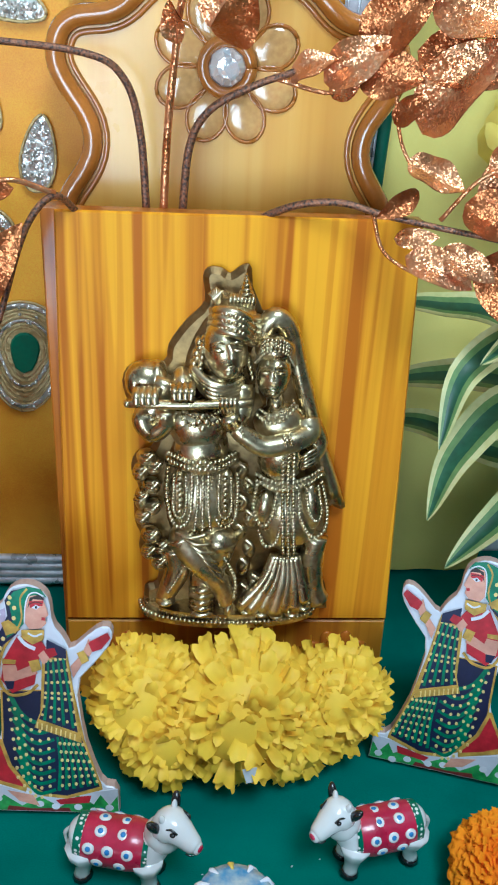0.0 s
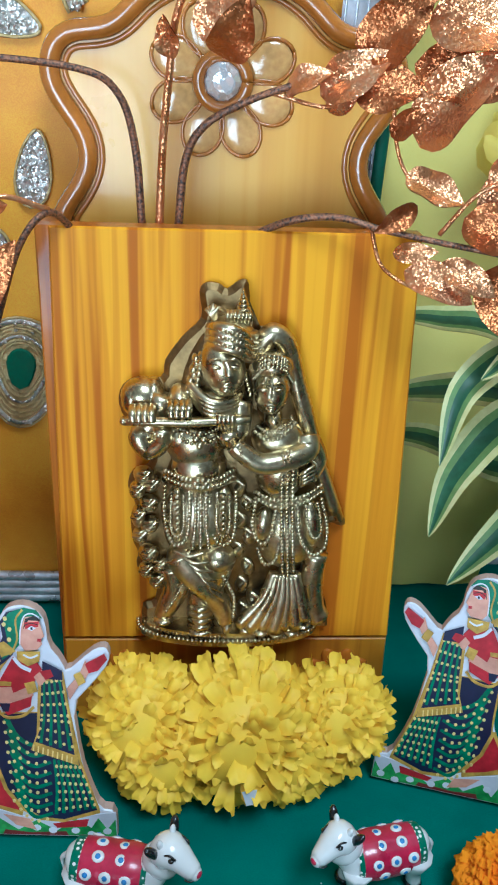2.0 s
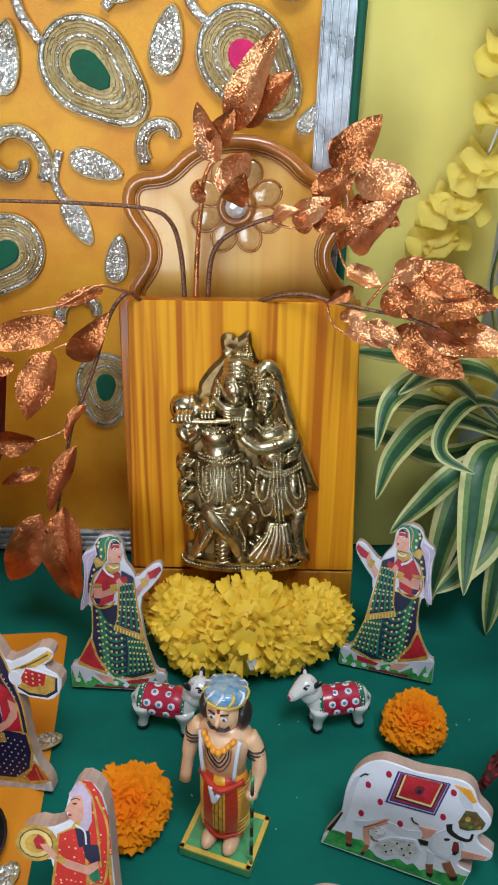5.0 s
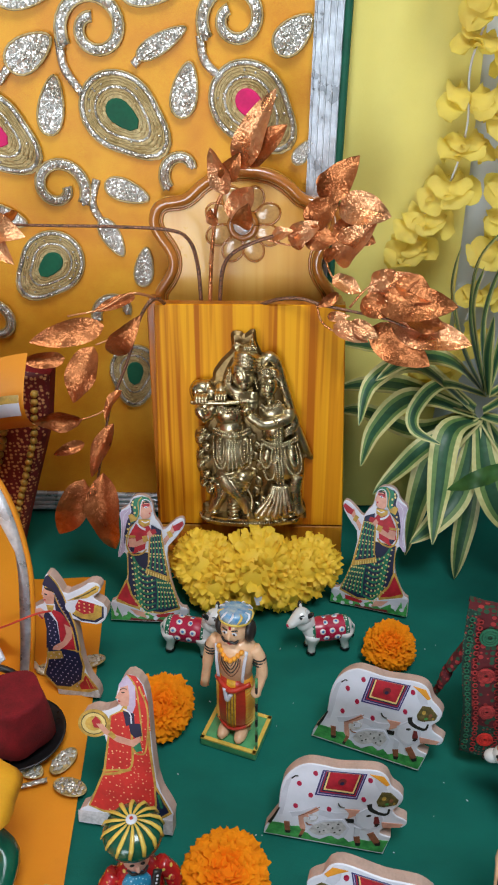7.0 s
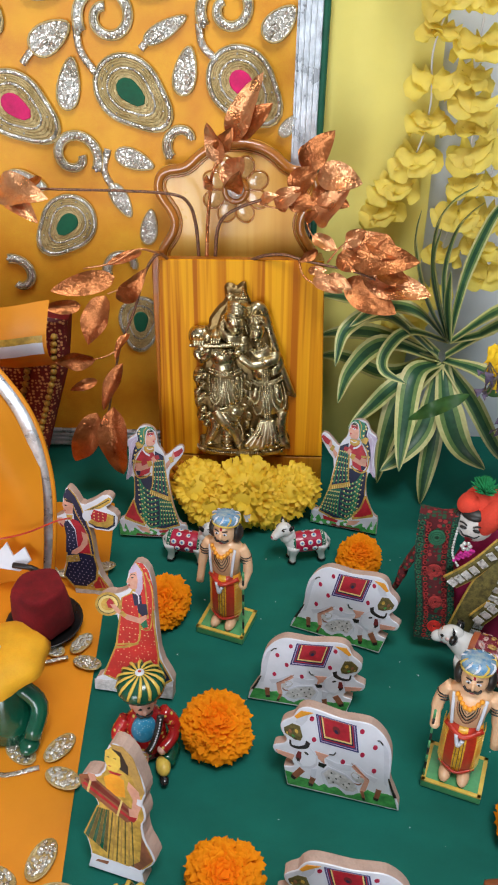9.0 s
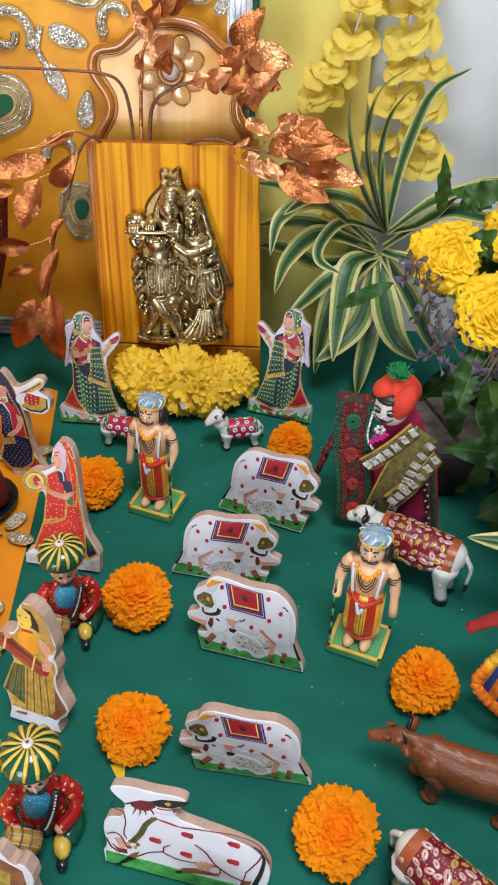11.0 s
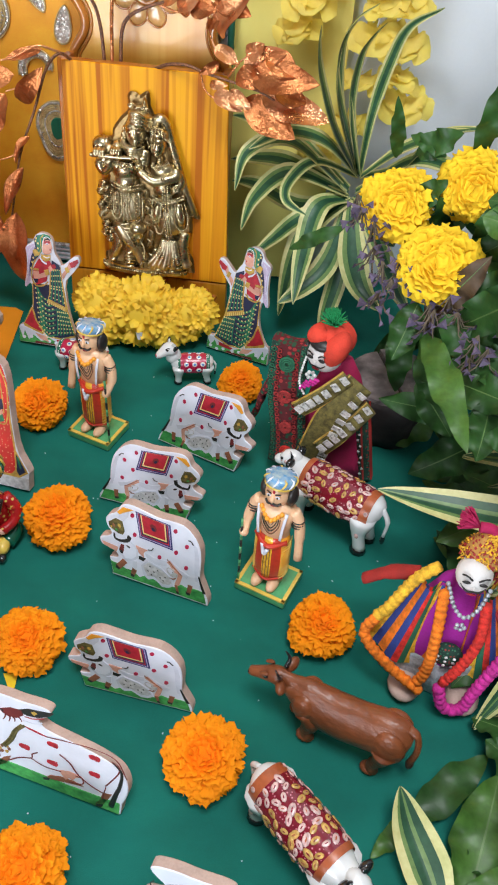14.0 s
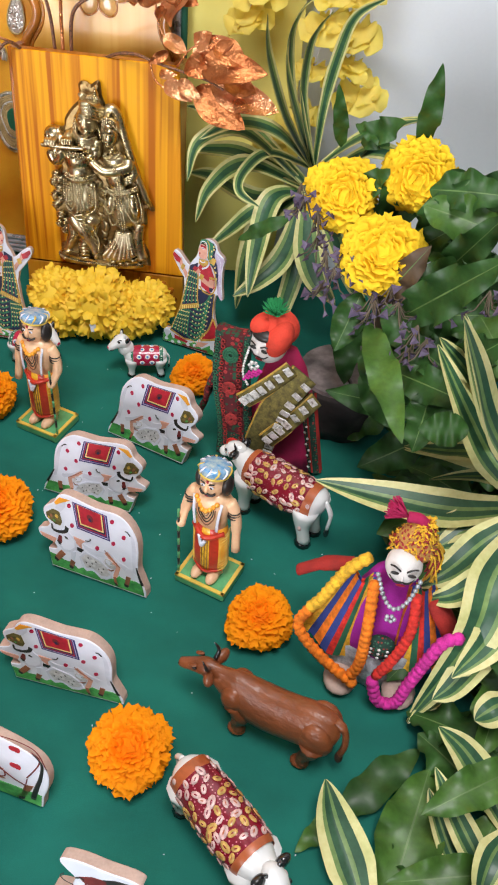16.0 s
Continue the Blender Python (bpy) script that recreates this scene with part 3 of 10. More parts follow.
slab("floor", (0.2, -0.9, -0.80), (4.4, 3.3, 0.1), FLOOR_TILE, "plain grey stone floor of the room", "floor")
slab("ceiling", (0.2, -0.9, 1.95), (4.4, 3.3, 0.1), ROOM_PAINT, "plain white ceiling of the room", "ceiling")
slab("wall_north", (0.2, 0.70, 0.575), (4.2, 0.12, 2.65), WALL_WHITE, "smooth white painted wall behind the display", "wall")
slab("wall_east", (2.35, -0.9, 0.575), (0.1, 3.1, 2.65), ROOM_PAINT, "plain cream side wall of the room", "wall")
slab("wall_west", (-1.95, -0.9, 0.575), (0.1, 3.1, 2.65), ROOM_PAINT, "plain cream side wall of the room", "wall")
wall_s = thing("wall_south", None, "cream wall with the glass door opening that lights the room", "wall", kind="structure")
for c, size in (((0.2, -2.5, 1.525), (4.2, 0.1, 0.75)), ((-1.675, -2.5, 0.2), (0.45, 0.1, 1.9)), ((1.065, -2.5, 0.2), (2.47, 0.1, 1.9))):
    part("wall_piece", Builder().box(c, size, ROOM_PAINT, 0), wall_s)


def cloth_parts():
    x0, x1, y0, y1 = -0.75, 0.85, -0.42, 0.637

    def top(u, v):
        x, y = x0 + (x1 - x0) * u, y0 + (y1 - y0) * v
        z = 0.0007 * math.sin(19 * x + 7 * y) * math.sin(23 * y - 5 * x) - 0.0012
        z -= 0.0006 * abs(noise.noise((x * 9, y * 9, 0.3)))
        return (x, y, z)

    def fall(u, v, s):
        k = 0.012 * math.sin(38 * u + 3 * s) * v
        if s == 0:
            return (x0 + (x1 - x0) * u, y0 - 0.004 * v + k, -0.0012 - 0.55 * v)
        if s == 1:
            return (x0 - 0.004 * v + k, y1 + (y0 - y1) * u, -0.0012 - 0.55 * v)
        return (x1 + 0.004 * v + k, y0 + (y1 - y0) * u, -0.0012 - 0.55 * v)

    cloth = thing("tablecloth", None, "smooth bottle-green cotton cloth spread over the table", "tablecloth")
    part("cloth_top", Builder().sheet(top, 64, 48, CLOTH_GREEN), cloth)
    for side in range(3):
        part("cloth_fall", Builder().sheet(lambda u, v: fall(u, 1 - v, side), 60, 6, CLOTH_GREEN), cloth)


table = thing("table", None, "display table with a bottle-green cloth over it", "table")
part("tabletop", Builder().box((0.05, 0.105, -0.025), (1.58, 1.03, 0.04), MDF, 0.003), table)
for x in (-0.7, 0.8):
    for y in (-0.37, 0.58):
        part("leg", Builder().box((x, y, -0.397), (0.05, 0.05, 0.704), MDF, 0.003), table)
cloth_parts()


# ---- embroidered hanging behind the plaque ----
def wx(px, py):
    return (4.419e-04 * px - 1.3e-07 * py - 0.1997) / (1 + 1.626e-05 * px - 3.136e-04 * py)


def wz(px, py):
    return (6.64e-06 * px - 5.42e-04 * py + 0.4789) / (1 + 1.626e-05 * px - 3.136e-04 * py)


HANG_Y = 0.602
hanging = thing("wall_hanging", None, "orange satin hanging with silver embroidery and ribbon border", "wall hanging")


def hang(u, v):
    x, z = -0.75 + (0.787 + 0.0189 * v) * u, 0.003 + 1.05 * v
    return (x, HANG_Y + 0.0010 * math.sin(23 * x + 2 * z) + 0.0008 * math.sin(19 * z + 6 * x) + 0.0005 * math.sin(61 * x), z)


part("cloth", Builder().sheet(hang, 70, 60, FABRIC_ORANGE), hanging)
b = Builder()
b.sheet(lambda u, v: (0.032 + 0.0240 * u + 0.0189 * v, HANG_Y - 0.0035 + 0.001 * math.sin(34 * v), 0.003 + 1.05 * v), 4, 50, RIBBON)
for k in range(5):
    b.tube([(0.0335 + 0.005 * k + 0.0189 * v / 20, HANG_Y - 0.0042 + 0.001 * math.sin(34 * v / 20), 0.003 + 1.05 * v / 20) for v in range(21)], 0.0007, RIBBON, seg=5)
part("ribbon_border", b, hanging, "shiny silver ribbon border")
part("edging", Builder().tube([(0.0575 + 0.0189 * v / 20, HANG_Y - 0.003 + 0.001 * math.sin(34 * v / 20), 0.003 + 1.05 * v / 20) for v in range(21)], 0.0032, EDGING_GREEN), hanging, "dark green piped edging")
b = Builder()
for k in range(4):
    b.tube([(-0.75 + 0.04 * i, HANG_Y - 0.005 - 0.0008 * math.sin(i * 1.3), 0.006 + 0.0055 * k) for i in range(21)], 0.0030, RIBBON, seg=6)
part("hem_ribbon", b, hanging, "blue-grey striped ribbon hem")


def on_cloth(x, z, off=0.0024):
    return Vector((x, HANG_Y - off - 0.0005, z))


def drop(b, px, py, r, turn, centre=None, aspect=1.1):
    """A tear-shaped motif: rings of thread and sequins round a satin patch."""
    cx, cz = wx(px, py), wz(px, py)

    def ring(q, n=36):
        out = []
        for i in range(n):
            a = 2 * math.pi * i / n
            rad = r * q * (1 + 0.50 * max(0, math.cos(a)) ** 6)
            x, z = rad * math.cos(a) * aspect, rad * math.sin(a)
            out.append((cx + x * math.cos(turn) - z * math.sin(turn), cz + x * math.sin(turn) + z * math.cos(turn)))
        return out

    b.prism(ring(1.0), 0.0016, GOLD_THREAD, y0=HANG_Y - 0.0030)
    for k, (q, mat, fat) in enumerate(((0.985, GOLD_THREAD, 0.022), (0.91, SEQUIN, 0.055), (0.82, GOLD_THREAD, 0.026), (0.75, GOLD_THREAD, 0.022), (0.67, GOLD_THREAD, 0.026), (0.59, SEQUIN, 0.034), (0.51, GOLD_THREAD, 0.024), (0.44, GOLD_THREAD, 0.024))):
        loop = ring(q)
        b.tube([on_cloth(x, z, 0.0028) for x, z in loop + loop[:1]], r * fat, mat, seg=6, flat=0.5, up=(0, 1, 0))
    rnd = random.Random(int(px) + 3 * int(py))
    for k in range(44):
        x, z = ring(rnd.choice((0.91, 0.91, 0.75, 0.59)))[rnd.randrange(36)]
        b.ellipsoid(on_cloth(x + rnd.uniform(-0.001, 0.001), z + rnd.uniform(-0.001, 0.001), 0.0040), (0.0010, 0.0005, 0.0010), SEQUIN, pose(0, 0, 0, rnd.uniform(-30, 30), 0, rnd.uniform(-30, 30)), seg=7, rings=4)
    if centre:
        out = []
        for i in range(16):
            a = 2 * math.pi * i / 16
            rad = 0.34 * r * (1 + 0.7 * max(0, math.cos(a)) ** 4)
            x, z = rad * math.cos(a) * 1.1, rad * math.sin(a) * 0.95
            out.append((cx + x * math.cos(turn) - z * math.sin(turn), cz + x * math.sin(turn) + z * math.cos(turn)))
        b.prism(out, 0.002, centre, y0=HANG_Y - 0.0046)


def sequin_leaf(b, px, py, length, wide, turn):
    cx, cz = wx(px, py), wz(px, py)

    def ring(q):
        out = []
        for i in range(22):
            a = 2 * math.pi * i / 22
            x, z = length * q * math.cos(a), wide * q * math.sin(a) * (1 - 0.30 * math.cos(a))
            out.append((cx + x * math.cos(turn) - z * math.sin(turn), cz + x * math.sin(turn) + z * math.cos(turn)))
        return out

    b.prism(ring(1.0), 0.0016, SEQUIN, y0=HANG_Y - 0.0030)
    loop = ring(1.0)
    b.tube([on_cloth(x, z, 0.0028) for x, z in loop + loop[:1]], wide * 0.09, GOLD_THREAD, seg=6)
    rnd = random.Random(int(px) * 7 + int(py))
    for i in range(46):
        a, q = rnd.uniform(0, 6.28), math.sqrt(rnd.random()) * 0.84
        x, z = length * q * math.cos(a), wide * q * math.sin(a) * (1 - 0.3 * math.cos(a))
        c = on_cloth(cx + x * math.cos(turn) - z * math.sin(turn), cz + x * math.sin(turn) + z * math.cos(turn), 0.0034)
        b.ellipsoid(c, (0.0010, 0.0005, 0.0010), SEQUIN, pose(0, 0, 0, rnd.uniform(-25, 25), 0, rnd.uniform(-25, 25)), seg=7, rings=4)


def scroll(b, px, py, r, turns, start, hand=1):
    cx, cz = wx(px, py), wz(px, py)
    line = []
    for i in range(34):
        t = i / 33
        a = start + hand * turns * 2 * math.pi * t
        rad = r * (1 - 0.70 * t)
        line.append(on_cloth(cx + rad * math.cos(a), cz + rad * math.sin(a)))
    b.tube(line, [0.0042 - 0.0010 * i / 33 for i in range(34)], SEQUIN, seg=8, flat=0.35, up=(0, 1, 0))
    for q in (-1, 1):
        edge = []
        for i, p in enumerate(line):
            d = (line[min(i + 1, 33)] - line[max(i - 1, 0)]).normalized()
            edge.append(p + q * (0.0044 - 0.0010 * i / 33) * d.cross(Vector((0, 1, 0))) + Vector((0, -0.0004, 0)))
        b.tube(edge, 0.0009, GOLD_THREAD, seg=5)
    for i in range(0, 33):
        b.ellipsoid(line[i] + Vector((0, -0.0022, 0)), (0.0016, 0.0008, 0.0016), SEQUIN, seg=7, rings=4)


for px, py, r, turn, centre in ((214, 208, 0.030, -0.72, LEAF_PATCH), (102, 462, 0.027, -2.35, LEAF_PATCH), (242, 645, 0.024, -1.7, LEAF_PATCH), (432, 192, 0.030, -0.8, PINK_PATCH), (-8, 238, 0.030, -0.65, PINK_PATCH), (60, -110, 0.030, -0.5, LEAF_PATCH), (330, -130, 0.030, -0.7, PINK_PATCH), (-130, 30, 0.030, -0.6, LEAF_PATCH), (-150, 470, 0.03, 0.4, PINK_PATCH)):
    b = Builder()
    drop(b, px, py, r, turn, centre)
    part("drop_motif", b, hanging, "tear-shaped motif of sequins and gold thread")
for px, py, ln, wd, turn in ((62, 108, 0.021, 0.012, 0.55), (100, 198, 0.023, 0.010, 1.35), (285, 92, 0.022, 0.007, 0.5), (325, 172, 0.021, 0.010, 1.35), (508, 78, 0.018, 0.011, 0.75), (228, 342, 0.019, 0.009, -0.35), (203, 420, 0.018, 0.008, -1.1), (257, 470, 0.018, 0.008, 1.4), (20, 385, 0.020, 0.009, -0.3), (525, 275, 0.012, 0.006, 0.9), (52, 10, 0.022, 0.010, 0.1), (265, 5, 0.022, 0.010, 0.05), (470, -70, 0.02, 0.011, 0.3)):
    b = Builder()
    sequin_leaf(b, px, py, ln, wd, turn)
    part("leaf_motif", b, hanging, "leaf motif of silver sequins")
for px, py, r, turns, start, hand in ((172, 68, 0.027, 1.3, 3.6, -1), (408, 52, 0.0255, 1.25, 3.7, -1), (112, 335, 0.024, 1.1, -0.6, 1), (326, 308, 0.020, 0.55, 3.9, -1), (215, 548, 0.022, 0.55, 3.5, -1), (5, 568, 0.022, 0.6, 1.9, -1), (-90, 120, 0.025, 1.2, 2.0, 1)):
    b = Builder()
    scroll(b, px, py, r, turns, start, hand)
    part("scroll_motif", b, hanging, "curled stem motif of silver sequins")
for line in (((112, 85), (122, 135), (152, 178)), ((350, 80), (358, 122), (386, 152)), ((176, 322), (170, 365), (196, 410)), ((482, 112), (490, 96), (504, 82)), ((238, 130), (258, 108), (280, 95)), ((10, 160), (30, 132), (55, 112))):
    pts = smooth_line([on_cloth(wx(x, y), wz(x, y)) for x, y in line], 6)
    part("stem_motif", Builder().tube(pts, 0.0034, SEQUIN, seg=6, flat=0.35, up=(0, 1, 0)), hanging, "stitched stem of silver sequins")

# sheer yellow net on the wall beside the hanging
net = thing("net_curtain", Builder().sheet(lambda u, v: (0.055 + (0.106 + 0.035 * v + 0.006 * math.sin(9 * v)) * u, 0.612 + 0.0007 * math.sin(21 * u + 3 * v), 0.003 + 1.05 * v), 44, 30, SHEER), "pale yellow net cloth hanging against the white wall", "curtain")

# orange runner lying along the table
def runner_z(u, v):
    y = -0.38 + 0.87 * v
    x = -0.62 + u * (0.517 - 0.038 * max(0.0, v - 0.5) * 2 + 0.003 * math.sin(9 * v))
    z = 0.0035 + 0.0012 * math.sin(31 * u + 9 * v) * (0.3 + u) + 0.0012 * math.sin(27 * v + 4 * u)
    return (x, y, z if u < 0.985 else 0.0006)


runner = thing("table_runner", None, "orange satin runner with sequin sprigs on the green cloth", "runner")
part("cloth", Builder().sheet(runner_z, 60, 60, RUNNER_ORANGE), runner)


def sprig(x, y, r, turn):
    b = Builder()
    rnd = random.Random(int(x * 900) + int(y * 700))
    for k, a in enumerate((0.9, -0.5, 2.4)):
        cx, cy, tr = x + 1.5 * r * math.cos(a + turn), y + 1.5 * r * math.sin(a + turn), a + turn

        def spot(q, t):
            u, w = q * r * math.cos(t), 0.55 * q * r * math.sin(t)
            return Vector((cx + u * math.cos(tr) - w * math.sin(tr), cy + u * math.sin(tr) + w * math.cos(tr), 0.0064))

        b.add([spot(0, 0)] + [spot(1, 2 * math.pi * i / 18) for i in range(18)], [(0, 1 + i, 1 + (i + 1) % 18) for i in range(18)], GOLD_THREAD)
        b.tube([spot(1, 2 * math.pi * i / 18) for i in range(19)], 0.0008, GOLD_THREAD, seg=5)
        for i in range(44):
            p = spot(math.sqrt(rnd.random()) * 0.88, rnd.uniform(0, 6.28))
            b.ellipsoid(p + Vector((0, 0, 0.0006)), (0.0017, 0.0017, 0.0006), SEQUIN, pose(0, 0, 0, rnd.uniform(-25, 25), rnd.uniform(-25, 25), 0), seg=7, rings=4)
    line = smooth_line([(x, y, 0.0064), (x - 2 * r, y - 0.5 * r, 0.0066), (x - 3.5 * r, y + 0.8 * r, 0.0066), (x - 5 * r, y - 0.4 * r, 0.0066)], 6)
    b.tube(line, 0.0022, SEQUIN, seg=6, flat=0.4)
    part("sprig_motif", b, runner, "sprig of silver sequins")


for x, y, r, turn in ((-0.148, 0.378, 0.011, 0.9), (-0.143, 0.272, 0.012, 0.2), (-0.142, 0.166, 0.014, 0.1), (-0.130, 0.075, 0.015, 0.4), (-0.135, -0.05, 0.014, 0.3), (-0.24, 0.23, 0.014, 1.0), (-0.22, 0.02, 0.014, 0.6)):
    sprig(x, y, r, turn)


# ---- wooden plaque box with its arched back panel ----
PLAQUE = pose(-0.006, 0.509, 0.0, -5.3, 0, 0)
plaque = thing("wooden_plaque_box", None, "varnished striped pine box front with an arched carved back panel", "wooden box", PLAQUE)
FH = 0.2575
part("front_board", Builder().prism([(-0.0835, 0.050), (0.0835, 0.050), (0.0765, FH), (-0.0785, FH)], 0.012, PINE, PINE_EDGE, bevel=0.0012), plaque, "striped pine front board")
part("plinth_board", Builder().prism([(-0.084, 0.0), (0.084, 0.0), (0.0835, 0.0485), (-0.0835, 0.0485)], 0.012, PLINTH_PINE, PINE_EDGE, bevel=0.0012, y0=0.001), plaque, "carved brown plinth board")
for s in (-1, 1):
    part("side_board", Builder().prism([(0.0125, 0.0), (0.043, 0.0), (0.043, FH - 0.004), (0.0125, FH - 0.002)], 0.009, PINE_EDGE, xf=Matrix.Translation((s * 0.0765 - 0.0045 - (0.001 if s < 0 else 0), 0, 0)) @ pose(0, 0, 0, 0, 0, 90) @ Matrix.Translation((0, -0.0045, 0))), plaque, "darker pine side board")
half = [(0.0765, 0.0), (0.0765, 0.240), (0.0775, 0.256), (0.0655, 0.272), (0.064, 0.286), (0.074, 0.300), (0.0795, 0.313), (0.076, 0.327), (0.066, 0.334), (0.053, 0.335), (0.046, 0.339), (0.038, 0.347), (0.022, 0.356), (0.0, 0.3595)]
right = [half[0]] + [tuple(p) for p in smooth_line([(x, z, 0) for x, z in half[1:]], 4)]
right = [(p[0], p[1]) for p in right]
shape = right + [(-x, z) for x, z in right[-2::-1]]
panel = part("back_panel", Builder().prism([(x - 0.006, z) for x, z in shape], 0.010, PANEL, PANEL_RIM, bevel=0.0015, y0=0.044), plaque, "glossy honey-brown arched panel")


def inset(line, d):
    """A line moved inwards by d and smoothed."""
    out = []
    n = len(line)
    for i, (x, z) in enumerate(line):
        a, c = line[max(i - 2, 0)], line[min(i + 2, n - 1)]
        t = Vector((c[0] - a[0], c[1] - a[1])).normalized()
        out.append(Vector((x - d * t.y, z + d * t.x)))
    for k in range(4):
        out = [out[0]] + [0.25 * out[i - 1] + 0.5 * out[i] + 0.25 * out[i + 1] for i in range(1, n - 1)] + [out[-1]]
    return out


rim_top = [(x, z) for x, z in shape if z > 0.235]
b = Builder()
b.tube([(q.x - 0.006, 0.0425, q.y) for q in inset(rim_top, 0.0040)], 0.0044, PANEL_RIM, seg=10, up=(0, 1, 0))
b.tube([(q.x - 0.006, 0.0436, q.y) for q in inset(rim_top, 0.0105)], 0.0013, PANEL_RIM, seg=8, up=(0, 1, 0))
part("rim_moulding", b, panel, "rounded reddish-brown rim")
GX, GZ = -0.0075, 0.3125
for k in range(8):
    a = 2 * math.pi * (k + 0.5) / 8
    x, z = GX + 0.0215 * math.cos(a), GZ + 0.0215 * math.sin(a)
    b = Builder()
    b.ellipsoid((x, 0.0440, z), (0.0105, 0.0020, 0.0082), PETAL_WOOD, pose(0, 0, 0, 0, -math.degrees(a), 0), seg=18, rings=10)
    b.tube([(x + 0.0112 * math.cos(t) * math.cos(a) - 0.0088 * math.sin(t) * math.sin(a), 0.0436, z + 0.0112 * math.cos(t) * math.sin(a) + 0.0088 * math.sin(t) * math.cos(a)) for t in [2 * math.pi * i / 20 for i in range(21)]], 0.0009, PANEL_RIM, seg=6)
    part("carved_petal", b, panel, "polished carved petal")
b = Builder()
b.tube([(GX + 0.0105 * math.cos(t), 0.0410, GZ + 0.0105 * math.sin(t)) for t in [2 * math.pi * i / 28 for i in range(29)]], 0.0028, PANEL_RIM, seg=10)
part("stone_setting", b, panel, "raised wooden ring")
b = Builder()
rings = [(0.0085, 0.0), (0.0075, 0.003), (0.0045, 0.0055), (0.0001, 0.006)]
b.lathe(rings, GEM, seg=10, xf=Matrix.Translation((GX, 0.0410, GZ)) @ pose(0, 0, 0, 90, 0, 0))
b.s = [False] * len(b.s)
part("glass_stone", b, panel, "clear faceted glass stone")
for cx in (-0.058, 0.0, 0.058):
    for k in range(6):
        a = math.pi * (k / 5)
        part("rosette_petal", Builder().ellipsoid((cx + 0.012 * math.cos(a), 0.0005, 0.022 + 0.013 * math.sin(a)), (0.008, 0.0018, 0.0042), PINE_EDGE, pose(0, 0, 0, 0, -math.degrees(a), 0)), plaque)
    part("rosette_centre", Builder().ellipsoid((cx, 0.0005, 0.021), (0.005, 0.0022, 0.005), PANEL_RIM), plaque)


# ---- brass couple on the front board: one cast piece ----
def brass_relief():
    b = Builder()
    eye = Vector((-0.016, -0.3426, 0.3267))

    def at(p, q, d=0.0):
        """From the sculptor's drawing (500 units wide, q downwards) to the board, d in front of it along the line of sight of the drawing."""
        w = 1 - 2.668e-05 * p - 2.283e-04 * q
        foot = Vector(((1.82e-04 * p + 5.885e-06 * q - 0.05502) / w, 0, (-1.896e-06 * p - 2.388e-04 * q + 0.262) / w))
        return foot + (eye - foot) * (d / 0.3426)

    def E(p, q, rp, rq, d=0.010, rd=0.007, turn=0, seg=16, mat=None):
        k = 0.000205
        b.ellipsoid(at(p, q, d), (rp * k, rd, rq * k * 1.12), mat or BRASS, pose(0, 0, 0, 0, turn, 0), seg=seg, rings=10)

    def T(pts, r, d=0.014, n=5, flat=1.0):
        line = smooth_line([at(q[0], q[1], q[2] if len(q) > 2 else d) for q in pts], n)
        if hasattr(r, "__len__"):
            r = [r[0] + (r[1] - r[0]) * i / (len(line) - 1) for i in range(len(line))]
        b.tube(line, r, BRASS, seg=10, flat=flat, up=(0, -1, 0.1))

    def D(pts, d=0.018, r=0.0011, n=6):
        b.beads(smooth_line([at(q[0], q[1], q[2] if len(q) > 2 else d) for q in pts], n), r, BRASS, 1.85 * r)

    # plate with the outline of the pair, the pine's reflection put into its colour
    sil = [(88, 905), (84, 858), (112, 845), (110, 800), (72, 775), (74, 742), (62, 715), (58, 660), (68, 636), (52, 600), (60, 566), (95, 550), (104, 525), (72, 505), (66, 468), (44, 448), (30, 402), (52, 365), (124, 358), (134, 320), (172, 268), (214, 225), (210, 168), (226, 148), (254, 151), (272, 162), (300, 143), (320, 152), (326, 238), (362, 245), (394, 252), (416, 292), (432, 372), (456, 452), (480, 540), (496, 602), (532, 672), (522, 686), (496, 680), (492, 740), (466, 746), (462, 800), (488, 850), (492, 905)]
    line = smooth_line([(u, v, 0) for u, v in sil], 3)
    out = []
    for w in line:
        c = at(w.x, w.y, 0.003)
        out.append((c.x, c.z))
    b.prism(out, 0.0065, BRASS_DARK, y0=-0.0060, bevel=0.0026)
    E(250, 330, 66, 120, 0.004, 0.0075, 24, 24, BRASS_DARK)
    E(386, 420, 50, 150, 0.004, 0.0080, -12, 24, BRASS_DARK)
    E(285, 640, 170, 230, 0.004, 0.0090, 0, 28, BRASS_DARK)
    # oval base with a beaded rim
    rim = [(0.0455 * math.cos(math.pi * i / 36) - 0.0005, 0.0205 * math.sin(math.pi * i / 36) ** 0.7) for i in range(37)]
    zb = at(290, 905, 0.012).z - 0.004
    for z0, z1, q in ((zb - 0.0030, zb, 1.0), (zb, zb + 0.0042, 0.95)):
        n = len(rim)
        vs = [(x * q, -y * q, z0) for x, y in rim] + [(x * q, -y * q, z1) for x, y in rim]
        b.add(vs, [(i, i + 1, n + i + 1, n + i) for i in range(n - 1)] + [tuple(range(n))[::-1], tuple(range(n, 2 * n)), (n - 1, 0, n, 2 * n - 1)], BRASS, smooth=False)
    b.beads([(x * 0.99, -y * 0.99 - 0.0004, zb + 0.0004) for x, y in rim], 0.0012, BRASS, 0.0022)
    # flute player: head bent towards his companion, banded turban
    E(262, 335, 46, 60, 0.016, 0.0115, -14, 24)
    E(270, 366, 30, 30, 0.0185, 0.0085, -10, 18)
    T([(266, 325, 0.0272), (274, 345, 0.0290), (276, 358, 0.0295)], (0.0012, 0.0019))
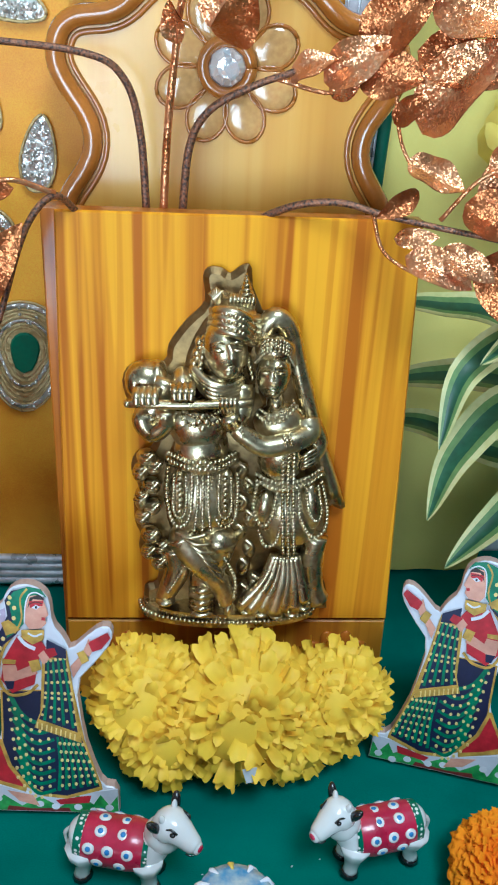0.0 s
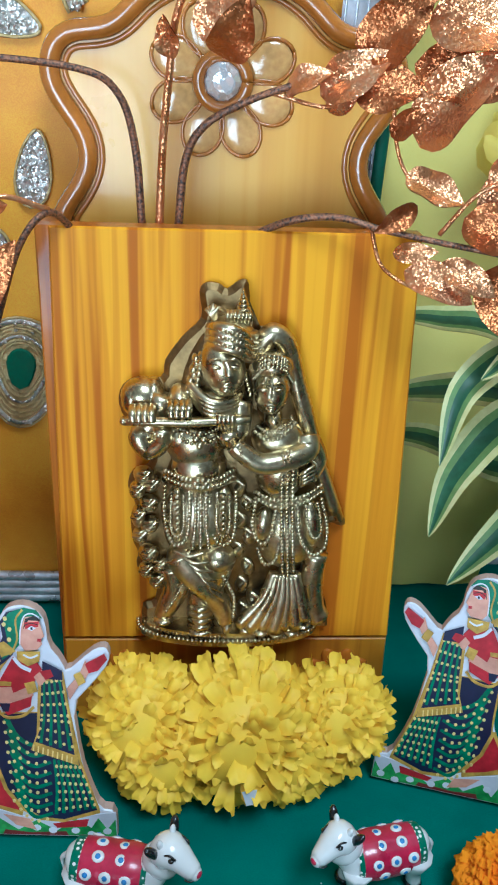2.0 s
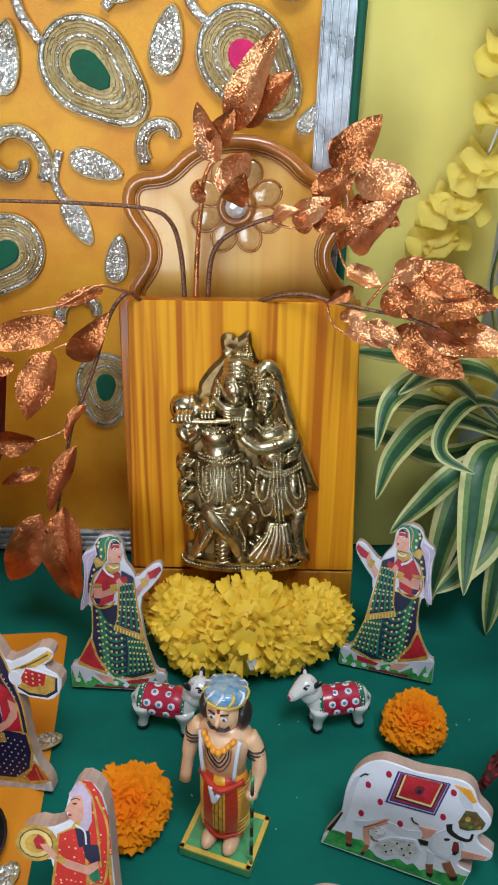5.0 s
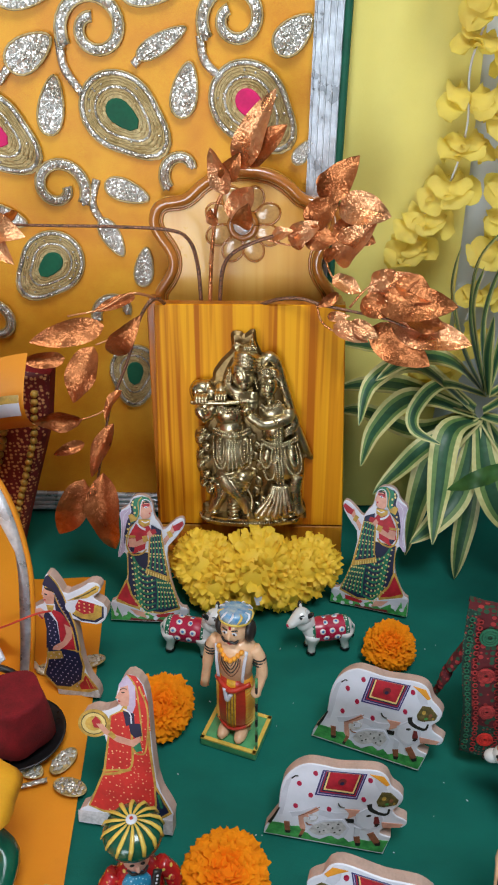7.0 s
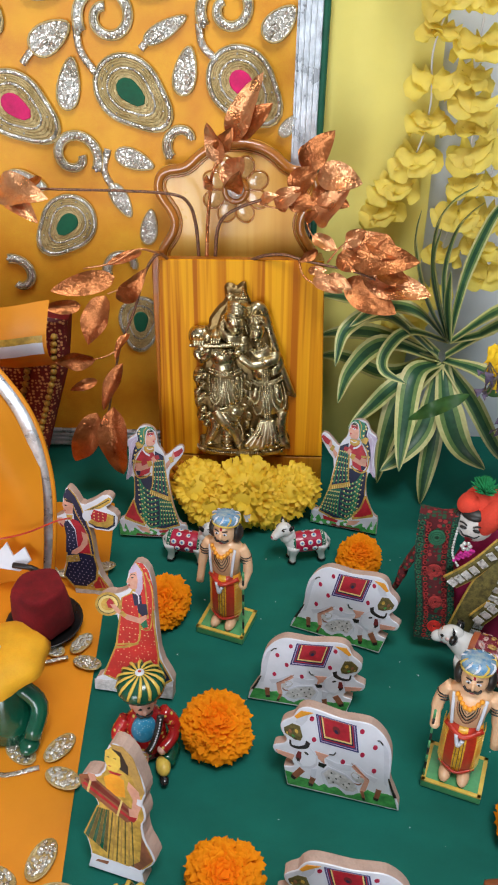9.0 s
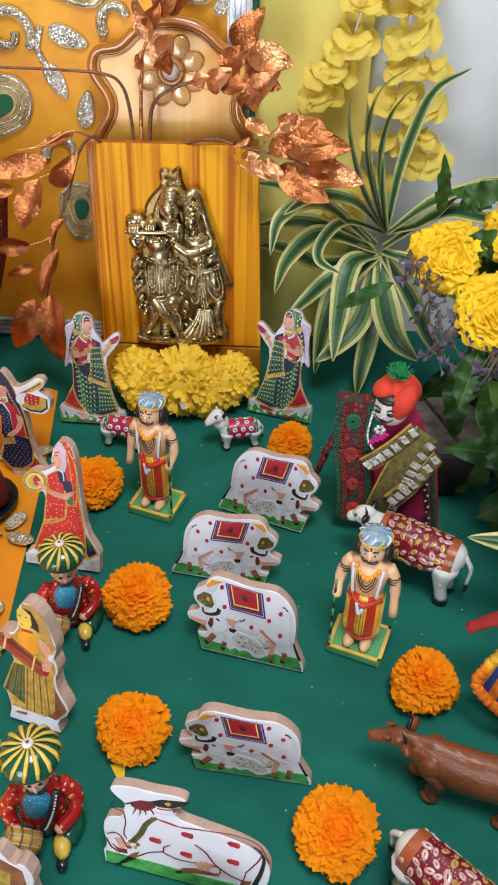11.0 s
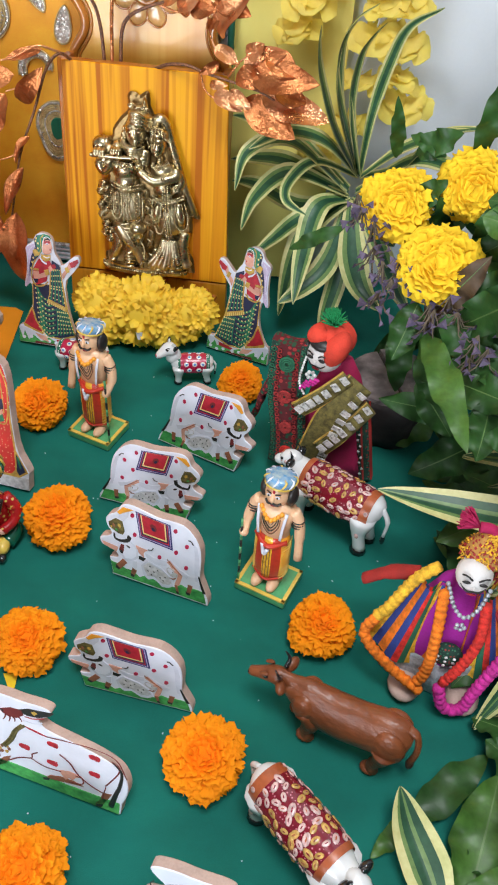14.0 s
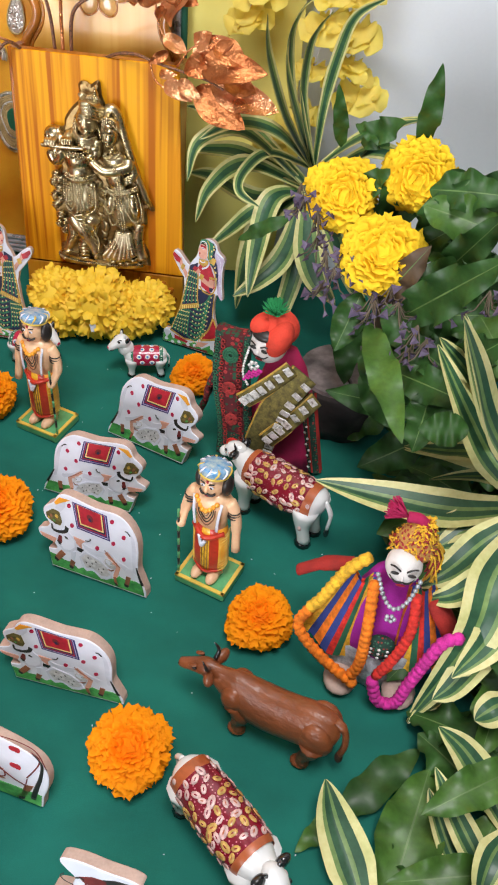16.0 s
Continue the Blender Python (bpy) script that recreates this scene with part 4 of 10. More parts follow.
    for p in (247, 286):
        E(p, 338, 13, 5, 0.0262 if p < 260 else 0.0250, 0.0016, 8)
        T([(p - 15, 326, 0.0255), (p, 320, 0.0268), (p + 13, 326, 0.0250)], 0.0007)
    E(270, 374, 11, 4, 0.0270, 0.0015)
    E(268, 388, 11, 8, 0.0255, 0.0026)
    for k in range(4):
        T([(228 + 2 * k, 290 - 14 * k, 0.010), (250, 292 - 15 * k, 0.0225), (290, 302 - 15 * k, 0.0255), (322, 318 - 16 * k, 0.0190), (334, 312 - 16 * k, 0.010)], 0.0022)
    for k in range(3):
        D([(230, 284 - 16 * k, 0.014), (252, 286 - 16 * k, 0.0245), (290, 296 - 16 * k, 0.0275), (324, 310 - 16 * k, 0.0205)], r=0.0011)
    E(282, 252, 46, 22, 0.013, 0.010, 8)
    for k in range(9):
        T([(245, 240, 0.0125), (234 + 2 * k, 222 - 2 * k, 0.0145), (222 + 6 * k, 196 + abs(k - 3) * 4, 0.0125)], (0.0010, 0.0006))
    for k in range(7):
        T([(272 + 8 * k, 244, 0.014), (272 + 8.5 * k, 226, 0.0165), (274 + 8 * k, 212, 0.0140)], (0.0014, 0.0009))
    for k in range(5):
        E(308, 206 - 9 * k, 15 - 3 * k, 6, 0.0125, 0.0044 - 0.0007 * k)
    for k in range(7):
        E(202 + 4 * (k % 2) - 3 * k, 316 + 12 * k, 9, 9, 0.0125, 0.0035)
        E(214 - 2 * k, 310 + 13 * k, 8, 8, 0.0145, 0.0032)
    for k in range(5):
        E(310 + 3 * k, 350 + 11 * k, 8, 8, 0.0125, 0.0034)
    # scarf folds about the neck
    E(245, 410, 48, 30, 0.0125, 0.0085)
    for k in range(4):
        T([(186 + 3 * k, 372 + 10 * k, 0.0140), (228, 412 + 9 * k, 0.0215), (270, 416 + 8 * k, 0.0205), (302, 396 + 9 * k, 0.0150)], 0.0020)
    # arms, fingers and the flute
    E(84, 400, 48, 38, 0.0085, 0.0085)
    E(62, 404, 26, 34, 0.0085, 0.0080)
    E(108, 398, 24, 36, 0.0085, 0.0080)
    E(166, 412, 26, 34, 0.0125, 0.0095, -6)
    T([(40, 456, 0.0225), (180, 460, 0.0240), (322, 455, 0.0230)], 0.0022)
    E(40, 456, 8, 8, 0.0225, 0.0026)
    for k in range(4):
        T([(62 + 14 * k, 424, 0.0190), (60 + 14 * k, 440, 0.0245), (62 + 14 * k, 460, 0.0255)], 0.0018)
        T([(146 + 13 * k, 414, 0.0205), (146 + 13 * k, 430, 0.0250), (148 + 12 * k, 450, 0.0258)], 0.0017)
        T([(256 + 10 * k, 476, 0.0215), (254 + 10 * k, 460, 0.0262), (256 + 9 * k, 444, 0.0258)], 0.0015)
    T([(132, 400, 0.014), (98, 470, 0.014), (76, 490, 0.0165), (98, 520, 0.0175), (126, 500, 0.019), (128, 470, 0.0205)], (0.0056, 0.0042))
    T([(300, 410, 0.013), (296, 470, 0.0165), (280, 500, 0.0195), (270, 480, 0.0230)], (0.0056, 0.0044))
    D([(110, 486, 0.0225), (124, 492, 0.0240), (138, 484, 0.0225)], r=0.0010)
    # chest, waist and necklace
    E(202, 500, 66, 58, 0.0135, 0.0112, 0, 24)
    E(208, 558, 60, 56, 0.0140, 0.0110, 0, 24)
    for p in (170, 232):
        E(p, 492, 32, 28, 0.0165, 0.0065)
    D([(146, 470, 0.0180), (176, 500, 0.0230), (210, 508, 0.0245), (244, 496, 0.0235), (264, 474, 0.0190)])
    D([(168, 474, 0.0215), (208, 490, 0.0242), (250, 472, 0.0215)], r=0.0009)
    for p, q in ((210, 486), (202, 498), (219, 498), (210, 512)):
        E(p, q, 8, 8, 0.0248, 0.0016)
    # belt and wrapped skirt with its strings of beads
    T([(134, 580, 0.0140), (210, 602, 0.0240), (286, 578, 0.0145)], 0.0026)
    for dq in (-10, 4):
        D([(134, 576 + dq, 0.0165), (172, 594 + dq, 0.0235), (212, 600 + dq, 0.0262), (252, 594 + dq, 0.0240), (286, 574 + dq, 0.0170)])
    for k in range(6):
        E(211 + 12 * math.cos(1.05 * k), 596 + 9 * math.sin(1.05 * k), 7, 6, 0.0272, 0.0016)
    E(212, 665, 88, 88, 0.0115, 0.0115, 0, 26)
    for p, rp in ((160, 27), (262, 28)):
        E(p, 662, rp - 4, 66, 0.0165, 0.0062, 0, 20)
        D([(p - rp, 600, 0.0195), (p - rp - 2, 660, 0.0205), (p - rp + 8, 712, 0.0212), (p, 732, 0.0215), (p + rp - 6, 712, 0.0225), (p + rp, 660, 0.0232), (p + rp, 606, 0.0235)])
        D([(p - 13, 616, 0.0225), (p - 14, 690, 0.0228), (p, 712, 0.0228), (p + 14, 690, 0.0232), (p + 13, 616, 0.0235)], r=0.0008)
        for k in range(7):
            E(p, 622 + 12 * k, 7, 5, 0.0238, 0.0018)
    for p in (200, 212, 224):
        D([(p, 612, 0.0245), (p, 680, 0.0240), (p + (p - 212) * 0.5, 738, 0.0215)], r=0.0010)
    # legs: one crossed before the other, cloth in soft folds
    E(176, 752, 42, 34, 0.0120, 0.0105, -24, 20)
    E(250, 752, 42, 34, 0.0130, 0.0105, 22, 20)
    T([(168, 745, 0.0150), (196, 790, 0.0175), (228, 826, 0.0185), (256, 862, 0.0185), (268, 900, 0.0200)], (0.0092, 0.0042), n=8)
    T([(254, 745, 0.0135), (236, 800, 0.0140), (216, 846, 0.0150), (212, 900, 0.0165)], (0.0092, 0.0056), n=8)
    T([(152, 772, 0.0110), (158, 820, 0.0125), (140, 862, 0.0135), (126, 888, 0.0135)], (0.0078, 0.0040), n=7)
    for k in range(6):
        T([(150 + 11 * k, 742 + 8 * k, 0.0215), (186 + 10 * k, 756 + 15 * k, 0.0255), (222 + 8 * k, 748 + 21 * k, 0.0240)], 0.0008)
    for k in range(4):
        T([(188, 866 + 13 * k, 0.0180), (212, 874 + 13 * k, 0.0232), (236, 866 + 13 * k, 0.0180)], 0.0017)
    D([(176, 812, 0.0205), (156, 846, 0.0195), (136, 876, 0.0180)], r=0.0010)
    D([(262, 800, 0.0215), (286, 846, 0.0215), (284, 890, 0.0215)], r=0.0010)
    E(212, 916, 30, 9, 0.0190, 0.0052)
    E(270, 908, 12, 18, 0.0205, 0.0046, 8)
    E(130, 892, 24, 10, 0.0150, 0.0052)
    # scarf that hangs down in curls beside him
    for p, q, rp, rq, turn in ((86, 574, 24, 16, 20), (104, 594, 20, 14, -30), (72, 606, 18, 20, 10), (98, 636, 22, 15, 25), (74, 664, 16, 24, 0), (100, 684, 22, 16, -30), (78, 706, 18, 14, 20), (98, 746, 26, 18, 25), (120, 772, 20, 16, -20), (92, 782, 18, 14, 30), (116, 806, 20, 14, 20)):
        E(p, q, rp, rq, 0.0100, 0.0060, turn)
        T([(p - 15, q + 5, 0.0145), (p, q + 8, 0.0170), (p + 15, q - 6, 0.0150)], 0.0010)
        T([(p - 12, q - 5, 0.0145), (p + 2, q - 4, 0.0168), (p + 12, q - 11, 0.0145)], 0.0008)
    # companion: face, hair band, veil
    E(371, 388, 37, 48, 0.0150, 0.0105, 6, 24)
    E(369, 414, 24, 22, 0.0170, 0.0080, 0, 16)
    T([(368, 384, 0.0252), (366, 398, 0.0268), (366, 406, 0.0270)], (0.0010, 0.0016))
    for p in (353, 386):
        E(p, 388, 10, 4, 0.0246, 0.0014)
        T([(p - 11, 378, 0.0240), (p, 373, 0.0252), (p + 11, 378, 0.0238)], 0.0006)
    E(367, 420, 9, 4, 0.0252, 0.0014)
    E(368, 432, 9, 7, 0.0236, 0.0024)
    for k in range(4):
        D([(330 + 3 * k, 362 - 9 * k, 0.0130), (350, 344 - 9 * k, 0.0215), (376, 338 - 8 * k, 0.0235), (402, 346 - 8 * k, 0.0210), (418, 370 - 9 * k, 0.0130)], r=0.0010)
    E(374, 332, 44, 28, 0.0130, 0.0085)
    E(357, 366, 5, 7, 0.0262, 0.0015)
    D([(340, 286, 0.0105), (372, 280, 0.0125), (402, 288, 0.0105)], r=0.0008)
    T([(342, 300, 0.0075), (372, 262, 0.0095), (404, 290, 0.0090), (424, 370, 0.0085), (446, 450, 0.0090), (470, 545, 0.0085), (508, 655, 0.0060)], (0.0050, 0.0038), n=6)
    T([(416, 330, 0.0095), (436, 420, 0.0105), (466, 520, 0.0095), (520, 672, 0.0060)], (0.0030, 0.0022), n=6)
    # shoulders, necklace, the arm that reaches across
    E(374, 448, 20, 24, 0.0130, 0.0075)
    E(384, 492, 58, 40, 0.0120, 0.0098, -6, 22)
    E(388, 562, 56, 66, 0.0135, 0.0108, 0, 22)
    D([(334, 480, 0.0165), (356, 498, 0.0215), (388, 494, 0.0225), (428, 456, 0.0185)])
    D([(340, 468, 0.0170), (364, 484, 0.0215), (392, 478, 0.0220), (420, 450, 0.0185)], r=0.0008)
    for k in range(6):
        E(344 + 14 * k, 488 + 4 * k - 2.4 * k * k, 4, 4, 0.0222, 0.0013)
    T([(446, 492, 0.0140), (448, 520, 0.0175), (410, 540, 0.0225), (350, 552, 0.0250), (306, 528, 0.0250), (286, 510, 0.0245)], (0.0060, 0.0040), n=7)
    for p, q in ((410, 540), (398, 544), (302, 526)):
        D([(p - 4, q - 16, 0.0262), (p, q, 0.0292), (p + 4, q + 14, 0.0258)], r=0.0009)
    T([(452, 500, 0.0135), (470, 540, 0.0140), (456, 574, 0.0180)], (0.0056, 0.0040))
    for k in range(4):
        T([(466, 556 + 9 * k, 0.0195), (446, 568 + 8 * k, 0.0215), (434, 580 + 6 * k, 0.0205)], 0.0014)
    # belt, skirt, strings of beads
    T([(336, 622, 0.0145), (400, 646, 0.0215), (482, 606, 0.0135)], 0.0022)
    for dq in (-8, 6):
        D([(334, 620 + dq, 0.0165), (368, 638 + dq, 0.0215), (402, 642 + dq, 0.0238), (444, 630 + dq, 0.0210), (484, 604 + dq, 0.0150)])
    E(406, 700, 74, 84, 0.0095, 0.0110, 4, 24)
    E(350, 684, 22, 40, 0.0165, 0.0055, 6, 18)
    D([(334, 636, 0.0180), (326, 690, 0.0185), (344, 728, 0.0205), (366, 712, 0.0215), (380, 652, 0.0225)])
    D([(338, 738, 0.0185), (352, 772, 0.0195), (376, 766, 0.0205), (388, 724, 0.0215)], r=0.0010)
    E(456, 680, 26, 56, 0.0155, 0.0055, -8, 18)
    D([(428, 648, 0.0215), (432, 712, 0.0215), (458, 752, 0.0190), (486, 736, 0.0160), (492, 690, 0.0150), (480, 626, 0.0155)])
    D([(446, 646, 0.0215), (450, 690, 0.0215), (464, 716, 0.0200), (480, 700, 0.0180), (472, 636, 0.0185)], r=0.0009)
    for p in (392, 404, 416):
        D([(p + 4, 528, 0.0222), (p, 620, 0.0245), (p, 720, 0.0232), (p + 2, 800 - abs(p - 404), 0.0200)], r=0.0011)
    E(398, 836, 46, 66, 0.0095, 0.0095, 0, 20)
    for p0, p1, p2, q2, r1 in ((376, 352, 296, 906, 0.0036), (382, 364, 318, 914, 0.0044), (390, 378, 346, 912, 0.0038), (396, 392, 372, 918, 0.0048), (404, 404, 396, 912, 0.0040), (412, 418, 420, 908, 0.0046), (420, 430, 440, 892, 0.0040)):
        T([(p0, 792, 0.0150), (p1, 846, 0.0165), (p2, q2, 0.0180)], (0.0028, r1), n=6)
    for p, q in ((310, 908), (344, 914), (378, 918), (412, 914), (438, 900)):
        E(p, q, 20, 8, 0.0165, 0.0060)
    T([(470, 745, 0.0100), (456, 800, 0.0105), (458, 862, 0.0105), (470, 890, 0.0110)], (0.0058, 0.0064))
    # folds between the two
    for p, q, turn in ((300, 600, 20), (316, 634, -30), (302, 672, 20), (318, 706, -20), (296, 736, 30), (316, 772, -20), (304, 812, 20), (330, 846, -35), (306, 868, 25)):
        E(p, q, 16, 22, 0.0100, 0.0058, turn)
        T([(p - 8, q - 14, 0.0150), (p + 8, q, 0.0165), (p - 4, q + 15, 0.0150)], 0.0009)
    return b


thing("brass_figurine", brass_relief(), "antique brass relief of an embracing couple on the pine board", "figurine", PLAQUE)


# ---- marigold heads ----
def petal(b, c, out, r, wide, reach, lift, mat, rnd, sq=(1, 1, 1), frill=0.05):
    """A ruffled petal that leaves the head at out and folds over outwards, away from the crown."""
    axis = Vector((0, 0, 1))
    down = out * out.dot(axis) - axis
    down = down.normalized() if down.length > 0.05 else out.orthogonal().normalized()
    down = (down + 0.45 * rnd.uniform(-1, 1) * out.cross(down)).normalized()
    side = out.cross(down)
    vs = []
    ph = rnd.uniform(0, 6.28)
    for j, (q, d, wq) in enumerate(((0.62, 0.0, 0.40), (0.86, 0.06, 0.85), (0.96 + 0.6 * lift, 0.26, 1.05), (1.0 + lift, 0.62, 1.18), (1.0 + lift, 1.0, 1.16))):
        for k in (-1.0, -0.5, 0.0, 0.5, 1.0):
            p = out * (r * q) + down * (reach * r * d) + side * (k * wide * r * wq)
            p += out * (frill * r * math.sin(4.1 * k + ph) * (j / 4) ** 2 - 0.03 * r * k * k * (j > 1) + 0.03 * r * rnd.uniform(-1, 1) * (j == 4))
            p += down * (0.22 * reach * r * rnd.uniform(-1, 1) * (j == 4) - 0.35 * reach * r * k * k * (j == 4))
            p = Vector(c) + Vector((p.x * sq[0], p.y * sq[1], p.z * sq[2]))
            vs.append(p)
    b.add(vs, [(5 * j + k, 5 * j + k + 1, 5 * j + k + 6, 5 * j + k + 5) for j in range(4) for k in range(4)], mat)


def marigold(r, mat, inner, n=210, seed=1, flat=0.72, wide=0.115, fold=1.0, frill=0.05):
    """A full frilled head, its crown along z, lying on z = 0."""
    rnd = random.Random(seed)
    b = Builder()
    c = (0, 0, r * flat * 0.62)
    heart = Builder()
    b.ellipsoid(c, (r * 0.80, r * 0.80, r * flat * 0.80), inner, seg=16, rings=9)
    lump = rnd.uniform(0, 6.28)
    for i in range(n):
        t = (i + 0.5) / n
        polar = math.acos(1 - 1.50 * t)
        az = i * 2.39996 + rnd.uniform(-0.2, 0.2)
        out = Vector((math.sin(polar) * math.cos(az), math.sin(polar) * math.sin(az), math.cos(polar)))
        big = r * rnd.uniform(0.89, 1.05) * (1 + 0.035 * math.sin(3 * az + lump) + 0.03 * math.sin(5 * polar + 2 * az))
        petal(heart if t < 0.10 else b, c, out, big, wide * (0.62 + 0.62 * t) * rnd.uniform(0.75, 1.3), fold * (0.05 + 0.13 * t * rnd.uniform(0.5, 1.4)), rnd.uniform(-0.04, 0.06) + 1.2 * (frill - 0.05) * rnd.uniform(-1, 1), inner if t < 0.06 else mat, rnd, sq=(1, 1, flat), frill=frill)
    for k, v in enumerate(b.v):
        if v[2] < 0.0012:
            b.v[k] = (v[0], v[1], 0.0012)
    return {"petals": b, "heart": heart}


MG = "orange marigold heads on the green cloth"
for i, (x, y, r, tilt) in enumerate(((0.110, 0.402, 0.0215, 24), (-0.069, 0.334, 0.0252, 34), (-0.013, 0.201, 0.0278, 18), (-0.001, 0.086, 0.0250, 20), (0.2070, 0.131, 0.0250, 14), (0.137, 0.018, 0.0270, 16), (0.044, -0.066, 0.0265, 16))):
    thing("marigold_flower", marigold(0.96 * r, MARIGOLD, MARIGOLD_IN, 380, 10 + i, wide=0.125), "fresh orange marigold head lying on the green cloth", "flower", pose(x, y, 0.003 + r * math.sin(radians(tilt)) * 0.45, tilt, 0, 0) @ pose(0, 0, 0, 0, 0, 50 * i), MG)


CROWN = Vector((0, -0.92, 0.39))


def crepe_petal(b, c, out, r, wide, reach, rnd):
    """A soft crinkled strip of crepe that rises from the head and lies over outwards, its end rounded and frayed."""
    out = (out + 0.10 * Vector((rnd.uniform(-1, 1), rnd.uniform(-1, 1), rnd.uniform(-1, 1)))).normalized()
    down = out * out.dot(CROWN) - CROWN
    down = down.normalized() if down.length > 0.05 else out.orthogonal().normalized()
    down = (down + 0.35 * rnd.uniform(-1, 1) * out.cross(down)).normalized()
    side = out.cross(down)
    ph, cup, rise = rnd.uniform(0, 6.28), rnd.uniform(-0.1, 0.7), rnd.uniform(0.02, 0.16)
    vs = []
    for j, (q, d, wq) in enumerate(((0.72, 0.0, 0.45), (0.86, 0.12, 0.75), (0.95, 0.38, 1.0), (0.98, 0.72, 1.05), (0.96, 1.0, 0.80))):
        for k in (-1.0, -0.5, 0.0, 0.5, 1.0):
            p = Vector(c) + out * (r * (q + rise * d)) + down * (reach * r * d - 0.45 * wide * k * k * (j == 4) + 0.22 * wide * rnd.uniform(-1, 1) * (j == 4)) + side * (k * wide * wq)
            p += out * (cup * wide * k * k + 0.20 * wide * math.sin(3.6 * k + ph + 0.8 * j))
            p.z = max(p.z, 0.001)
            p.y = min(p.y, 0.508 + 0.09 * p.z)
            vs.append(p)
    b.add(vs, [(5 * j + k, 5 * j + k + 1, 5 * j + k + 6, 5 * j + k + 5) for j in range(4) for k in range(4)], CREPE_Y)


def crepe_bunch():
    rnd = random.Random(4)
    garland = thing("yellow_flower_bunch", None, "bunch of yellow crepe-paper marigolds lying before the plaque", "flower bunch")
    for i, (x, y, z, r) in enumerate(((-0.047, 0.474, 0.038, 0.027), (-0.035, 0.465, 0.025, 0.026), (0.000, 0.470, 0.034, 0.034), (0.024, 0.467, 0.025, 0.026), (0.046, 0.477, 0.034, 0.026))):
        b = Builder()
        b.ellipsoid((x, y, z), (r * 0.93, r * 0.90, r * 0.93), CREPE_Y, seg=12, rings=8)
        u = CROWN.cross(Vector((1, 0, 0))).normalized()
        w = CROWN.cross(u)
        for k in range(260):
            t = (k + 0.5) / 260
            pol = math.acos(1 - 1.45 * t)
            az = k * 2.39996 + rnd.uniform(-0.25, 0.25)
            out = math.cos(pol) * CROWN + math.sin(pol) * (math.cos(az) * u + math.sin(az) * w)
            crepe_petal(b, (x, y, z), out, r * rnd.uniform(0.84, 1.04), r * rnd.uniform(0.085, 0.135), rnd.uniform(0.16, 0.24) + 0.16 * t, rnd)
        part("crepe_flower", b, garland)


crepe_bunch()


# ---- printed cow cutouts ----
def rounded(outline):
    """The outline with its two foot corners kept and the rest smoothed."""
    rest = smooth_line([(x, z, 0) for x, z in outline[2:]], 3)
    return list(outline[:2]) + [(p.x, p.y) for p in rest]


def outline_stroke(b, line, w0, w1, mat):
    """A flat painted line that swells from w0 to w1."""
    pts = smooth_line([(x, -0.0004, z) for x, z in line], 5)
    n = len(pts) - 1
    b.tube(pts, [w0 + (w1 - w0) * i / n for i in range(n + 1)], mat, seg=6, flat=0.4, up=(0, 1, 0))


def cow_xy(pts):
    """Points of the cow's drawing (490 units along its foot) in metres on the board, head to the left."""
    return [(0.085 - (x - 130) / 490 * 0.085, (425 + 0.367 * (x - 130) - y) * 0.000184) for x, y in pts]


def brush(xy, line, w0, w1=None):
    """The outline of a brush stroke along a line of drawing points."""
    pts = smooth_line([(x, y, 0) for x, y in line], 4)
    w1 = w0 if w1 is None else w1
    left, back = [], []
    for i, p in enumerate(pts):
        d = (pts[min(i + 1, len(pts) - 1)] - pts[max(i - 1, 0)]).normalized()
        w = (w0 + (w1 - w0) * i / (len(pts) - 1)) / 2
        left.append((p.x - d.y * w, p.y + d.x * w))
        back.append((p.x + d.y * w, p.y - d.x * w))
    return xy(left + back[::-1])


def blob(xy, x, y, rx, ry=None, n=9, turn=0.0):
    """An oval of drawing points."""
    out = []
    for i in range(n):
        a = 2 * math.pi * i / n
        u, v = rx * math.cos(a), (ry or rx) * math.sin(a)
        out.append((x + u * math.cos(turn) - v * math.sin(turn), y + u * math.sin(turn) + v * math.cos(turn)))
    return xy(out)


def layered(pieces, y0=-0.0003, step=0.00001):
    b = Builder()
    for k, (mat, pts) in enumerate(pieces):
        b.prism(pts, 0.0005, mat, y0=y0 - step * k, bevel=0.0001)
    return b


def soft_open(pts):
    return [(p.x, p.y) for p in smooth_line([(x, y, 0) for x, y in pts], 3)]


